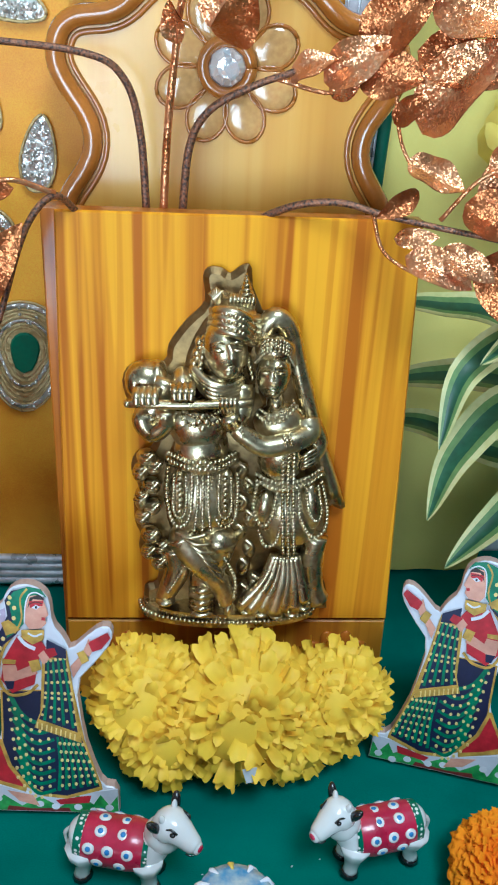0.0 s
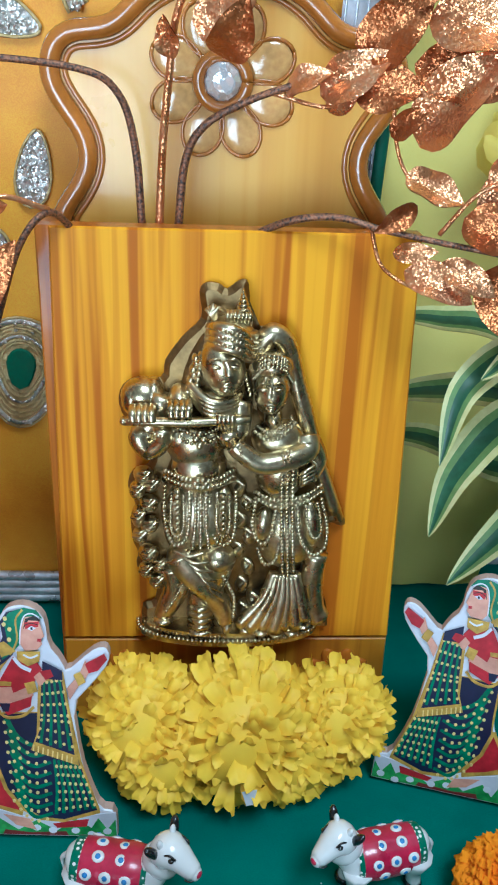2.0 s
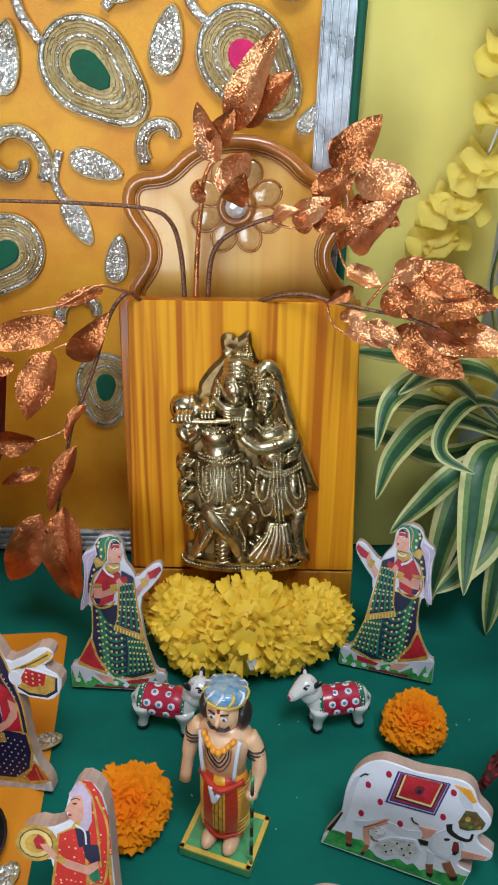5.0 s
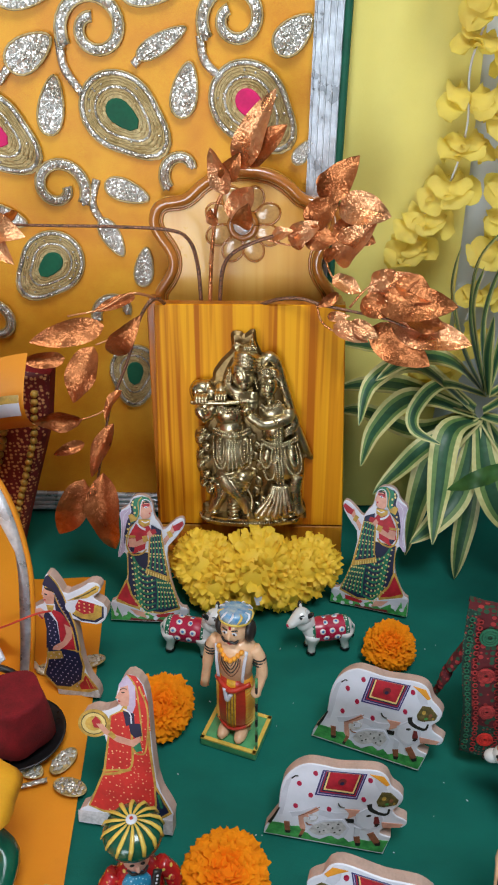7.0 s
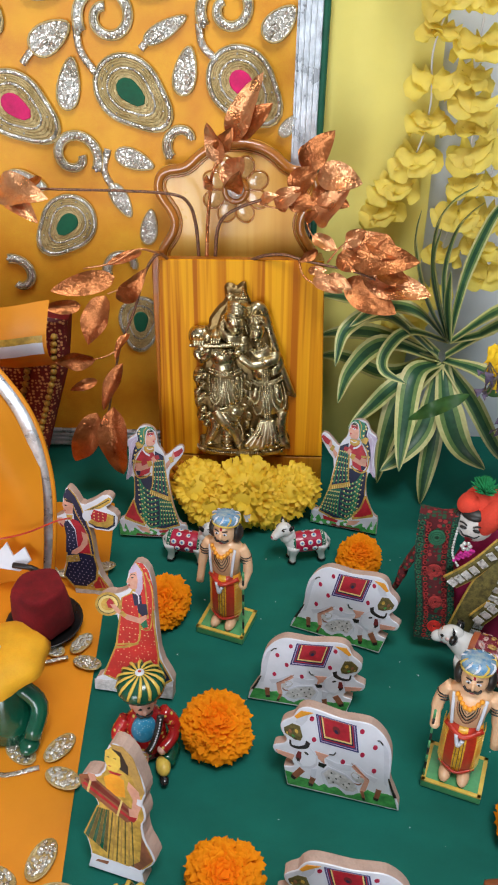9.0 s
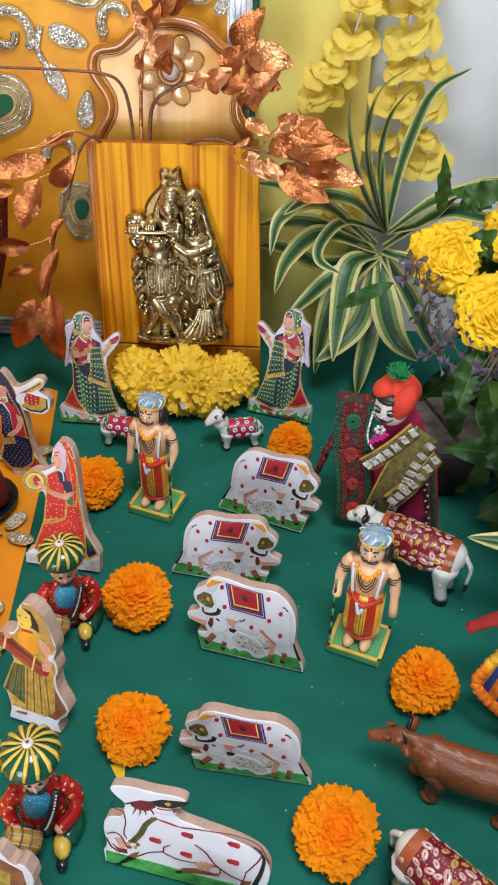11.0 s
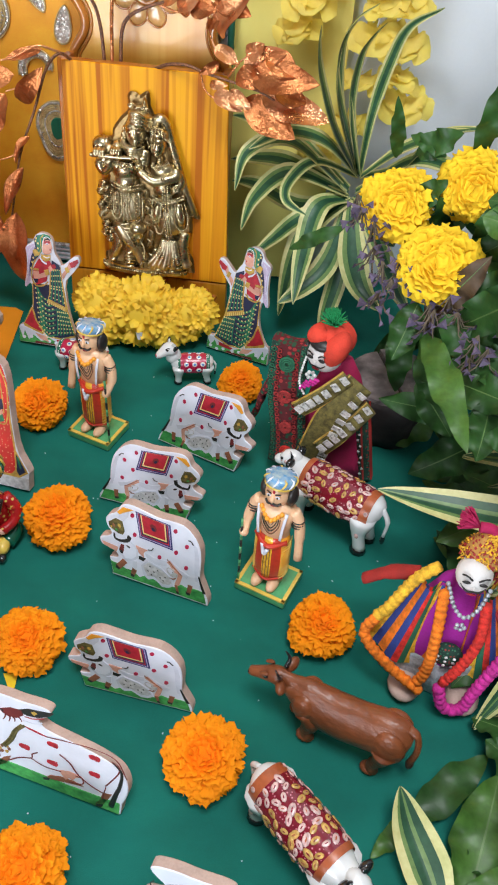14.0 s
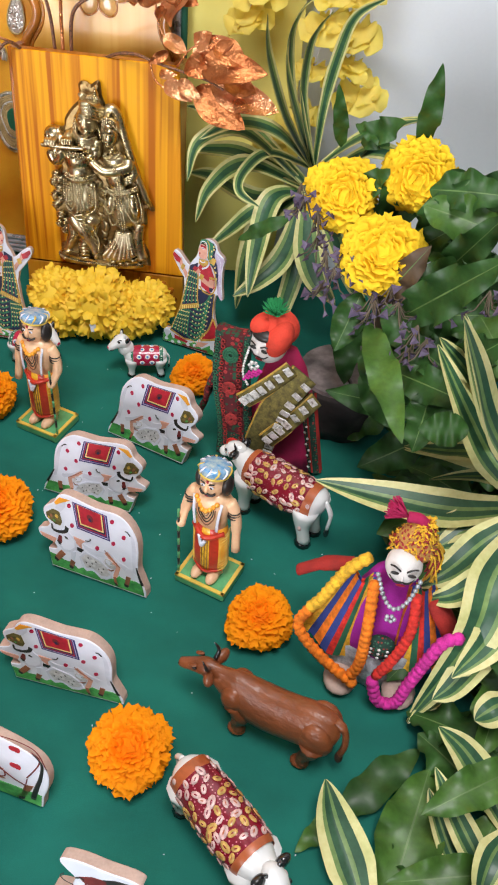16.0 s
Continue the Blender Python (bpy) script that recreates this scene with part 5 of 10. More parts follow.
def cow_cutout():
    """A cow with its calf, head to the left, on a strip of grass, 85 mm long."""
    C = cow_xy
    ob = thing("cow_cutout", None, "printed cutout of a white cow with calf and red saddlecloth", "cutout", group="printed cow cutouts")
    part("body", Builder().prism(C([(620, 605), (130, 430)]) + soft_open(C([(134, 398), (160, 350), (184, 300), (188, 200), (202, 130), (240, 82), (290, 64), (345, 80), (420, 110), (520, 128), (570, 145), (602, 178), (622, 228), (652, 262), (672, 298), (664, 336), (640, 362), (652, 392), (696, 430), (682, 464), (620, 456), (598, 484), (642, 512)])), 0.0095, PRINT_WHITE, MDF, bevel=0.0007), ob, "white printed face on pinkish raw board")
    part("grass_strip", layered([(PRINT_GRASS, C([(138, 424), (158, 366), (186, 372), (214, 384), (244, 402), (272, 404), (296, 440), (330, 462), (372, 478), (420, 478), (452, 486), (480, 520), (520, 508), (556, 522), (600, 522), (634, 530), (616, 594)]))]), ob, "green printed grass")
    shades = [
        (PRINT_SHADE, C([(196, 200), (212, 140), (236, 120), (222, 180), (216, 260), (204, 330), (190, 330)])),
        (PRINT_SHADE, C([(232, 320), (280, 322), (340, 300), (330, 318), (270, 346), (246, 350)])),
        (PRINT_SHADE, C([(350, 320), (420, 350), (470, 352), (450, 376), (390, 372), (350, 350)])),
        (PRINT_SHADE, C([(556, 170), (596, 200), (610, 250), (580, 250), (560, 210)])),
        (PRINT_SKIN, C([(268, 350), (338, 306), (352, 326), (316, 346), (290, 362), (302, 420), (288, 452), (276, 400)])),
    ]
    for k, piece in enumerate(shades):
        part("shade_print", layered([piece], -0.0002 - 0.00001 * k), ob)
    saddle = [(PRINT_NAVY, C([(352, 106), (526, 152), (496, 284), (328, 236)])), (PRINT_LILAC, C([(358, 110), (520, 153), (492, 276), (336, 231)])), (PRINT_NAVY, C([(361, 112), (517, 153), (490, 272), (340, 228)])), (PRINT_RED, C([(366, 114), (512, 152), (487, 264), (347, 222)])), (PRINT_INK, C([(370, 116), (508, 152), (484, 258), (353, 217)])), (PRINT_GOLD_PALE, C([(376, 118), (502, 151), (480, 250), (360, 211)])), (PRINT_RED, C([(382, 120), (496, 150), (476, 240), (368, 206)])), (PRINT_MAROON, blob(C, 432, 180, 18, 20)), (PRINT_INK, blob(C, 432, 188, 9, 10))]
    part("saddlecloth", layered(saddle, -0.0004), ob, "red saddlecloth with navy and gold border")
    for x, y in ((325, 120), (263, 166), (312, 237), (255, 288), (540, 187), (522, 288), (390, 325)):
        part("spot_print", layered([(COAT_SPOT, blob(C, x, y, 9, 15, 9, -0.4))], -0.0004), ob, "crimson spot")
    head = [
        (PAINT_ORANGE, C([(536, 154), (590, 174), (616, 220), (604, 226), (572, 190)])),
        (PRINT_SKIN, C([(452, 330), (512, 344), (500, 372), (466, 386), (470, 358)])),
        (PRINT_SHADE, C([(498, 362), (540, 336), (586, 362), (606, 400), (596, 444), (562, 468), (520, 448), (496, 410)])),
        (PRINT_WHITE, C([(506, 368), (540, 346), (578, 368), (592, 400), (580, 436), (558, 456), (526, 438), (504, 406)])),
        (PRINT_SKIN, C([(598, 420), (684, 442), (672, 458), (606, 452)])),
        (PRINT_BLACK, blob(C, 548, 379, 11, 7)),
        (PRINT_MAROON, C([(570, 384), (586, 388), (594, 424), (578, 442), (568, 420)])),
        (PRINT_BLACK, C([(576, 424), (596, 428), (584, 444), (572, 440)])),
        (PRINT_BLACK, C([(456, 384), (492, 392), (492, 412), (468, 408)])),
        (PRINT_BLACK, brush(C, [(546, 316), (554, 346), (588, 372), (618, 378), (624, 352)], 20, 8)),
        (PRINT_OLIVE, C([(572, 304), (588, 256), (622, 262), (656, 306), (650, 330), (604, 338), (580, 330)])),
        (PRINT_GOLD, blob(C, 600, 290, 9, 12)), (PRINT_BROWN, blob(C, 628, 306, 8, 11)), (PRINT_GRASS, blob(C, 612, 322, 8, 7)), (PRINT_GOLD, blob(C, 640, 322, 5, 7)),
    ]
    part("head_print", layered(head, -0.0005), ob, "white cow head with black horns and leafy crown")
    calf_print = [
        (PRINT_SHADE, C([(322, 402), (372, 382), (448, 388), (478, 440), (462, 486), (436, 498), (404, 470), (362, 488), (330, 470), (306, 440)])),
        (PRINT_GREY, C([(330, 404), (376, 390), (444, 396), (468, 438), (440, 478), (404, 458), (360, 468), (330, 450), (316, 430)])),
        (PRINT_GREY, blob(C, 320, 366, 30, 24)), (PRINT_WHITE, blob(C, 328, 362, 18, 14)), (PRINT_SKIN, C([(288, 352), (306, 340), (312, 356)])),
        (PRINT_BLACK, blob(C, 316, 362, 4, 4, 6)), (PRINT_BROWN, brush(C, [(300, 384), (312, 400), (330, 404)], 5)),
    ]
    for x, y in ((352, 420), (376, 440), (392, 408), (410, 430), (432, 412), (440, 446), (360, 446), (420, 456)):
        calf_print.append((PRINT_BLACK, blob(C, x, y, 4.5, 5, 6)))
    part("calf_print", layered(calf_print, -0.0006), ob, "speckled grey calf")
    legs = [
        (PRINT_BROWN, C([(212, 368), (236, 374), (240, 424), (220, 428)])), (PRINT_BLACK, C([(218, 418), (244, 424), (240, 438), (222, 434)])),
        (PRINT_BROWN, C([(288, 420), (302, 428), (288, 462), (276, 456)])), (PRINT_BLACK, C([(278, 452), (292, 456), (286, 470), (274, 464)])),
        (PRINT_SHADE, C([(496, 430), (522, 446), (518, 492), (500, 490)])), (PRINT_BROWN, C([(496, 488), (520, 486), (526, 530), (506, 532)])), (PRINT_BLACK, C([(504, 524), (528, 526), (524, 544), (508, 540)])),
        (PRINT_BROWN, C([(548, 480), (572, 470), (602, 528), (582, 544)])), (PRINT_BLACK, C([(580, 536), (604, 530), (606, 548), (588, 552)])),
        (PRINT_BLACK, brush(C, [(190, 288), (172, 330), (152, 368)], 7, 16)), (PRINT_BLACK, brush(C, [(232, 132), (246, 120), (258, 124)], 7, 4)),
        (PRINT_BLACK, brush(C, [(424, 294), (432, 312), (450, 322)], 5, 3)), (PRINT_BROWN, brush(C, [(270, 346), (310, 330), (352, 306)], 3)),
    ]
    for k, piece in enumerate(legs):
        part("hoof_print" if k < 9 else "line_print", layered([piece], -0.0007 - 0.00001 * k), ob)
    return ob


cow = cow_cutout()
LEAN = pose(0, 0, 0.0015, -13, 0, 0)
LOW = Matrix.Diagonal((0.95, 1, 0.87, 1))
cow.matrix_world = stand((0.040, 0.161), (0.124, 0.142)) @ LEAN @ LOW
copy_thing(cow, stand((0.044, 0.062), (0.127, 0.053)) @ LEAN @ Matrix.Diagonal((0.98, 1, 0.76, 1)))
flip = Matrix.Diagonal((-1, 1, 1, 1))


def cow_cutout_right():
    """The same print, head to the right."""
    ob = thing("cow_cutout", None, "printed cutout of a white cow with calf and red saddlecloth", "cutout", group="printed cow cutouts")
    for ch in cow.children:
        me = ch.data.copy()
        me.transform(Matrix.Translation((0.085, 0, 0)) @ flip)
        me.flip_normals()
        c = part(ch.name.split(".")[0], me, ob)
        if "label" in ch:
            tagged(c, ch["label"])
    return ob


cow_r = cow_cutout_right()
cow_r.matrix_world = stand((0.044, 0.319), (0.119, 0.289)) @ LEAN @ LOW
copy_thing(cow_r, stand((0.009, 0.239), (0.093, 0.224)) @ LEAN @ Matrix.Diagonal((0.98, 1, 0.90, 1)))


def reclining_cow():
    ob = thing("cow_cutout", None, "printed cutout of a white cow with red hand marks", "cutout", group="printed cow cutouts")
    body = [(0.0, 0.0), (0.100, 0.0), (0.1005, 0.012), (0.1035, 0.026), (0.1030, 0.040), (0.097, 0.052), (0.084, 0.059), (0.066, 0.063), (0.050, 0.066), (0.044, 0.070), (0.0425, 0.075), (0.0475, 0.080), (0.0505, 0.087), (0.044, 0.0895), (0.030, 0.088), (0.017, 0.088), (0.006, 0.085), (0.0035, 0.080), (0.008, 0.074), (0.0125, 0.069), (0.0115, 0.060), (0.010, 0.054), (0.003, 0.051), (0.0, 0.046), (-0.001, 0.036), (0.001, 0.020), (-0.001, 0.012)]
    part("body", Builder().prism(rounded(body), 0.0075, PRINT_WHITE, MDF, bevel=0.0007), ob, "white printed face on pinkish raw board")
    part("grass_strip", Builder().prism([(0.0008, 0.0008), (0.0992, 0.0008), (0.0994, 0.0135), (0.06, 0.0125), (0.03, 0.0135), (0.0008, 0.013)], 0.0006, PRINT_GRASS, y0=-0.0004, bevel=0.0001), ob, "dark green printed grass")
    for x, z in [(0.0321, 0.0389), (0.0518, 0.0535), (0.0518, 0.0321), (0.0803, 0.056), (0.0807, 0.0372)]:
        b = Builder()
        b.prism(circle(x - 0.0006, z - 0.0003, 0.0031, 12, 0.0026), 0.0005, PRINT_RED, y0=-0.0003, bevel=0.0001)
        for k in range(4):
            b.prism([(x + 0.001, z + 0.0024 - 0.0015 * k), (x + 0.001, z + 0.0013 - 0.0015 * k), (x + 0.0044 - 0.0004 * abs(k - 1.5), z + 0.0012 - 0.0013 * k), (x + 0.0044 - 0.0004 * abs(k - 1.5), z + 0.0020 - 0.0013 * k)], 0.0005, PRINT_RED, y0=-0.0004, bevel=0.0001)
        part("hand_mark", b, ob, "red hand-shaped mark")
    b = Builder()
    b.prism([(0.0273, 0.0776), (0.0352, 0.0832), (0.0528, 0.0879), (0.0501, 0.0833), (0.0424, 0.0772), (0.0342, 0.0752)], 0.0005, PRINT_BLACK, y0=-0.0003, bevel=0.0001)
    b.prism([(0.0373, 0.0805), (0.0398, 0.0829), (0.0418, 0.0815), (0.0398, 0.0784)], 0.0005, PRINT_GOLD, y0=-0.0005, bevel=0.0001)
    b.prism([(0.0155, 0.0722), (0.0228, 0.0775), (0.0306, 0.0788), (0.0323, 0.0742), (0.0273, 0.0684), (0.0211, 0.0672), (0.0176, 0.069)], 0.0005, PRINT_MAROON, y0=-0.0004, bevel=0.0001)
    outline_stroke(b, [(0.0197, 0.0688), (0.0193, 0.0653), (0.0178, 0.0614)], 0.0007, 0.0003, PRINT_MAROON)
    outline_stroke(b, [(0.0224, 0.0685), (0.0228, 0.0653), (0.0219, 0.0616)], 0.0007, 0.0003, PRINT_MAROON)
    outline_stroke(b, [(0.0248, 0.0685), (0.0261, 0.0665), (0.0261, 0.0637)], 0.0007, 0.0003, PRINT_MAROON)
    outline_stroke(b, [(0.0286, 0.0707), (0.0304, 0.0686), (0.0311, 0.0661)], 0.0007, 0.0003, PRINT_MAROON)
    outline_stroke(b, [(0.0331, 0.0736), (0.0393, 0.0745), (0.046, 0.0787)], 0.0005, 0.0005, PRINT_RED)
    outline_stroke(b, [(0.0319, 0.0688), (0.0393, 0.0696), (0.0451, 0.0735)], 0.0006, 0.0006, PRINT_SHADE)
    outline_stroke(b, [(0.0066, 0.0703), (0.0046, 0.0659), (0.0075, 0.0623), (0.012, 0.0618)], 0.0004, 0.0004, PRINT_BLACK)
    outline_stroke(b, [(0.0135, 0.07), (0.0166, 0.0723), (0.0182, 0.0707)], 0.0007, 0.0007, PRINT_BLACK)
    outline_stroke(b, [(0.0327, 0.063), (0.0273, 0.0541), (0.024, 0.0422), (0.0186, 0.0305)], 0.0012, 0.0012, PRINT_OLIVE)
    outline_stroke(b, [(0.0306, 0.0629), (0.0253, 0.0533), (0.0219, 0.0421), (0.0166, 0.031)], 0.0008, 0.0008, PRINT_OLIVE)
    b.prism([(0.0228, 0.0291), (0.0223, 0.0304), (0.0212, 0.0307), (0.0203, 0.0298), (0.0203, 0.0284), (0.0212, 0.0275), (0.0223, 0.0278)], 0.0005, PRINT_BROWN, y0=-0.0006, bevel=0.0001)
    b.prism([(0.0212, 0.0253), (0.0207, 0.0266), (0.0196, 0.0269), (0.0187, 0.026), (0.0187, 0.0246), (0.0196, 0.0237), (0.0207, 0.024)], 0.0005, PRINT_GOLD, y0=-0.0006, bevel=0.0001)
    b.prism([(0.0178, 0.0241), (0.0173, 0.0254), (0.0162, 0.0257), (0.0153, 0.0248), (0.0153, 0.0234), (0.0162, 0.0225), (0.0173, 0.0228)], 0.0005, PRINT_BROWN, y0=-0.0006, bevel=0.0001)
    b.prism([(0.0162, 0.0267), (0.0157, 0.028), (0.0146, 0.0283), (0.0137, 0.0274), (0.0137, 0.026), (0.0146, 0.0251), (0.0157, 0.0254)], 0.0005, PRINT_GOLD, y0=-0.0006, bevel=0.0001)
    b.prism([(0.0179, 0.0305), (0.0174, 0.0318), (0.0163, 0.0321), (0.0154, 0.0312), (0.0154, 0.0298), (0.0163, 0.0289), (0.0174, 0.0292)], 0.0005, PRINT_BROWN, y0=-0.0006, bevel=0.0001)
    b.prism([(0.0212, 0.0316), (0.0207, 0.0329), (0.0196, 0.0332), (0.0187, 0.0323), (0.0187, 0.0309), (0.0196, 0.03), (0.0207, 0.0303)], 0.0005, PRINT_GOLD, y0=-0.0006, bevel=0.0001)
    part("head_print", b, ob, "dark horns, forelock and braided halter")
    b = Builder()
    b.prism([(0.0331, 0.0625), (0.0414, 0.0615), (0.0489, 0.0596), (0.0445, 0.0592), (0.0352, 0.0608)], 0.0005, PRINT_RED, y0=-0.0003, bevel=0.0001)
    outline_stroke(b, [(0.012, 0.0618), (0.0135, 0.0507), (0.0124, 0.0381), (0.0145, 0.0327)], 0.0004, 0.0004, PRINT_MAROON)
    outline_stroke(b, [(0.0476, 0.0597), (0.0642, 0.0635), (0.0807, 0.066), (0.0952, 0.0625), (0.1027, 0.0456)], 0.0005, 0.0005, PRINT_MAROON)
    outline_stroke(b, [(0.0207, 0.015), (0.029, 0.0237), (0.0373, 0.0285), (0.0381, 0.0337), (0.0418, 0.0375)], 0.0005, 0.0005, PRINT_MAROON)
    outline_stroke(b, [(0.0373, 0.0279), (0.0466, 0.0245), (0.0584, 0.0256)], 0.0005, 0.0005, PRINT_MAROON)
    outline_stroke(b, [(0.0571, 0.0454), (0.0642, 0.0396), (0.0704, 0.0293), (0.0797, 0.0222), (0.0882, 0.019)], 0.0006, 0.0006, PRINT_MAROON)
    outline_stroke(b, [(0.089, 0.0285), (0.0923, 0.0358), (0.0969, 0.0478), (0.0973, 0.0559), (0.0921, 0.0596)], 0.0005, 0.0005, PRINT_MAROON)
    outline_stroke(b, [(0.0017, 0.0327), (0.0062, 0.0359), (0.0104, 0.0337), (0.0153, 0.022)], 0.0005, 0.0005, PRINT_MAROON)
    outline_stroke(b, [(0.0012, 0.028), (0.0041, 0.0198), (0.0099, 0.0152)], 0.0006, 0.0006, PRINT_MAROON)
    outline_stroke(b, [(0.0683, 0.0273), (0.0729, 0.0265), (0.0733, 0.0205), (0.0642, 0.0173)], 0.0005, 0.0005, PRINT_MAROON)
    outline_stroke(b, [(0.0894, 0.0274), (0.0882, 0.019), (0.0874, 0.012)], 0.0004, 0.0004, PRINT_MAROON)
    outline_stroke(b, [(0.0928, 0.0589), (0.099, 0.0504), (0.0986, 0.035), (0.0961, 0.0218), (0.0936, 0.0072)], 0.0006, 0.002, PRINT_BLACK)
    b.prism([(0.0062, 0.0297), (0.0108, 0.0314), (0.0149, 0.0236), (0.0104, 0.019)], 0.0005, PRINT_SKIN, y0=-0.0003, bevel=0.0001)
    b.prism([(0.0046, 0.023), (0.0087, 0.0196), (0.0145, 0.0204), (0.0149, 0.016), (0.0104, 0.0153)], 0.0005, PRINT_MAROON, y0=-0.0004, bevel=0.0001)
    b.prism([(0.0228, 0.0215), (0.0197, 0.0113), (0.0135, 0.0042), (0.0083, 0.0011), (0.0114, 0.0071), (0.0176, 0.017)], 0.0005, PRINT_BROWN, y0=-0.0004, bevel=0.0001)
    b.prism([(0.0569, 0.0263), (0.0642, 0.0295), (0.0729, 0.0283), (0.0683, 0.0242), (0.0663, 0.0198), (0.0642, 0.0222), (0.0617, 0.0176), (0.0596, 0.0212)], 0.0005, PRINT_SKIN, y0=-0.0004, bevel=0.0001)
    b.prism([(0.046, 0.0096), (0.0507, 0.0162), (0.058, 0.0193), (0.0673, 0.0196), (0.0741, 0.0177), (0.0642, 0.0154), (0.0538, 0.0124)], 0.0005, PRINT_BROWN, y0=-0.0004, bevel=0.0001)
    b.prism([(0.0874, 0.0188), (0.0936, 0.021), (0.0899, 0.0098), (0.0874, 0.0028), (0.082, 0.0022), (0.0857, 0.0102)], 0.0005, PRINT_BROWN, y0=-0.0004, bevel=0.0001)
    b.prism([(0.007, 0.0019), (0.0116, 0.0041), (0.0112, 0.0009), (0.007, -0.0006)], 0.0005, PRINT_BLACK, y0=-0.0006, bevel=0.0001)
    b.prism([(0.046, 0.0108), (0.0505, 0.013), (0.0501, 0.0098), (0.046, 0.0083)], 0.0005, PRINT_BLACK, y0=-0.0006, bevel=0.0001)
    b.prism([(0.0836, 0.0034), (0.0882, 0.0056), (0.0878, 0.0024), (0.0836, 0.0009)], 0.0005, PRINT_BLACK, y0=-0.0006, bevel=0.0001)
    part("leg_print", b, ob, "maroon outlines, hooves and black tail")
    return ob


rc = reclining_cow()
rc.matrix_world = stand((-0.008, -0.002), (0.090, -0.023)) @ LEAN @ Matrix.Diagonal((1, 1, 0.81, 1))
copy_thing(rc, stand((0.115, -0.087), (0.213, -0.108)) @ LEAN)


# ---- loose petals and lint on the cloth ----
def loose_petal(name, mat, label, m, size):
    b = Builder()
    b.sheet(lambda u, v: (size * (u - 0.5) * (0.6 + 0.8 * v), size * 1.6 * (v - 0.5), 0.0008 + size * (0.25 * (u - 0.5) ** 2 + 0.12 * v * v)), 6, 6, mat)
    b.sheet(lambda u, v: (size * (0.5 - u) * (0.6 + 0.8 * v), size * 1.6 * (v - 0.5), 0.0004 + size * (0.25 * (u - 0.5) ** 2 + 0.12 * v * v)), 6, 6, mat)
    thing(name, b, label, "petal", m)


loose_petal("fallen_petal", MARIGOLD_Y, "small yellow petal fallen on the green cloth", pose(-0.008, 0.058, 0.0, 0, 0, 20), 0.0075)
loose_petal("white_petal", PRINT_WHITE, "small white petal caught in the yellow bunch", pose(0.002, 0.4335, 0.030, 75, 0, 10), 0.0050)
rnd = random.Random(77)
b = Builder()
for k in range(70):
    x, y = rnd.uniform(-0.06, 0.28), rnd.uniform(-0.12, 0.44)
    r = rnd.uniform(0.00025, 0.0006)
    b.ellipsoid((x, y, 0.0002), (r * rnd.uniform(1, 2.2), r, r * 0.6), PRINT_WHITE, pose(0, 0, 0, 0, 0, rnd.uniform(0, 180)), seg=6, rings=4)
thing("lint_specks", b, "tiny white specks of lint on the green cloth", "lint", kind="stuff")


# ---- printed lady cutouts, each one flat piece ----
def lean(left, right, deg, z=0.0):
    return stand(left, right, z) @ pose(0, 0, 0, -deg, 0, 0)


def trimmed(outline, d):
    """The outline drawn in by d, its corners rounded and its foot left on the ground."""
    n = len(outline)
    area = sum(outline[i][0] * outline[(i + 1) % n][1] - outline[(i + 1) % n][0] * outline[i][1] for i in range(n))
    pts = [Vector(p) for p in (outline if area > 0 else outline[::-1])]
    out = []
    for i in range(n):
        a, b, c = pts[i - 1], pts[i], pts[(i + 1) % n]
        t = (b - a).normalized() + (c - b).normalized()
        t = t.normalized() if t.length > 1e-6 else (b - a).normalized()
        p = (b.x - d * t.y, b.y + d * t.x)
        if b.y < 0.003:
            out.append((p[0], b.y))
        else:
            q = Vector(p)
            out.append(tuple(q + 0.22 * (a - b)))
            out.append(tuple(0.12 * (a + c) + 0.76 * b + (q - b)))
            out.append(tuple(q + 0.22 * (c - b)))
    return out


def cutout(outline, pieces, depth=0.010, face=PRINT_WHITE, mirror=None, zs=1.0, trim=0.0007):
    """The board with its white margin, and the print that lies on it."""
    board, art = Builder(), Builder()
    fx = (lambda x: mirror - x) if mirror else (lambda x: x)
    board.prism([(fx(x), z * zs) for x, z in trimmed(outline, trim)], depth, face, MDF, bevel=0.0006)
    for k, (mat, pts) in enumerate(pieces):
        art.prism([(fx(x), z * zs) for x, z in pts], 0.0005, mat, y0=-0.0003 - 0.000007 * k, bevel=0.0001)
    return {"board": board, "printed_figure": art}


def drawn(pts):
    """Points of the dancer's drawing (675 units wide, downwards) in metres on her board."""
    return [((x - 15) * 0.0001035, (1015 - y) * 0.0001215) for x, y in pts]


def stroke(line, w0, w1=None):
    return brush(drawn, line, w0, w1)


def spots(line, n, r):
    """Gold dots along a line of drawing points."""
    pts = smooth_line([(x, y, 0) for x, y in line], 6)
    out = []
    for k in range(n):
        p = pts[int((k + 0.5) / n * (len(pts) - 1))]
        out.append((PRINT_GOLD_PALE, drawn([(p.x + r * math.cos(t), p.y + r * math.sin(t)) for t in [2 * math.pi * i / 7 for i in range(7)]])))
    return out


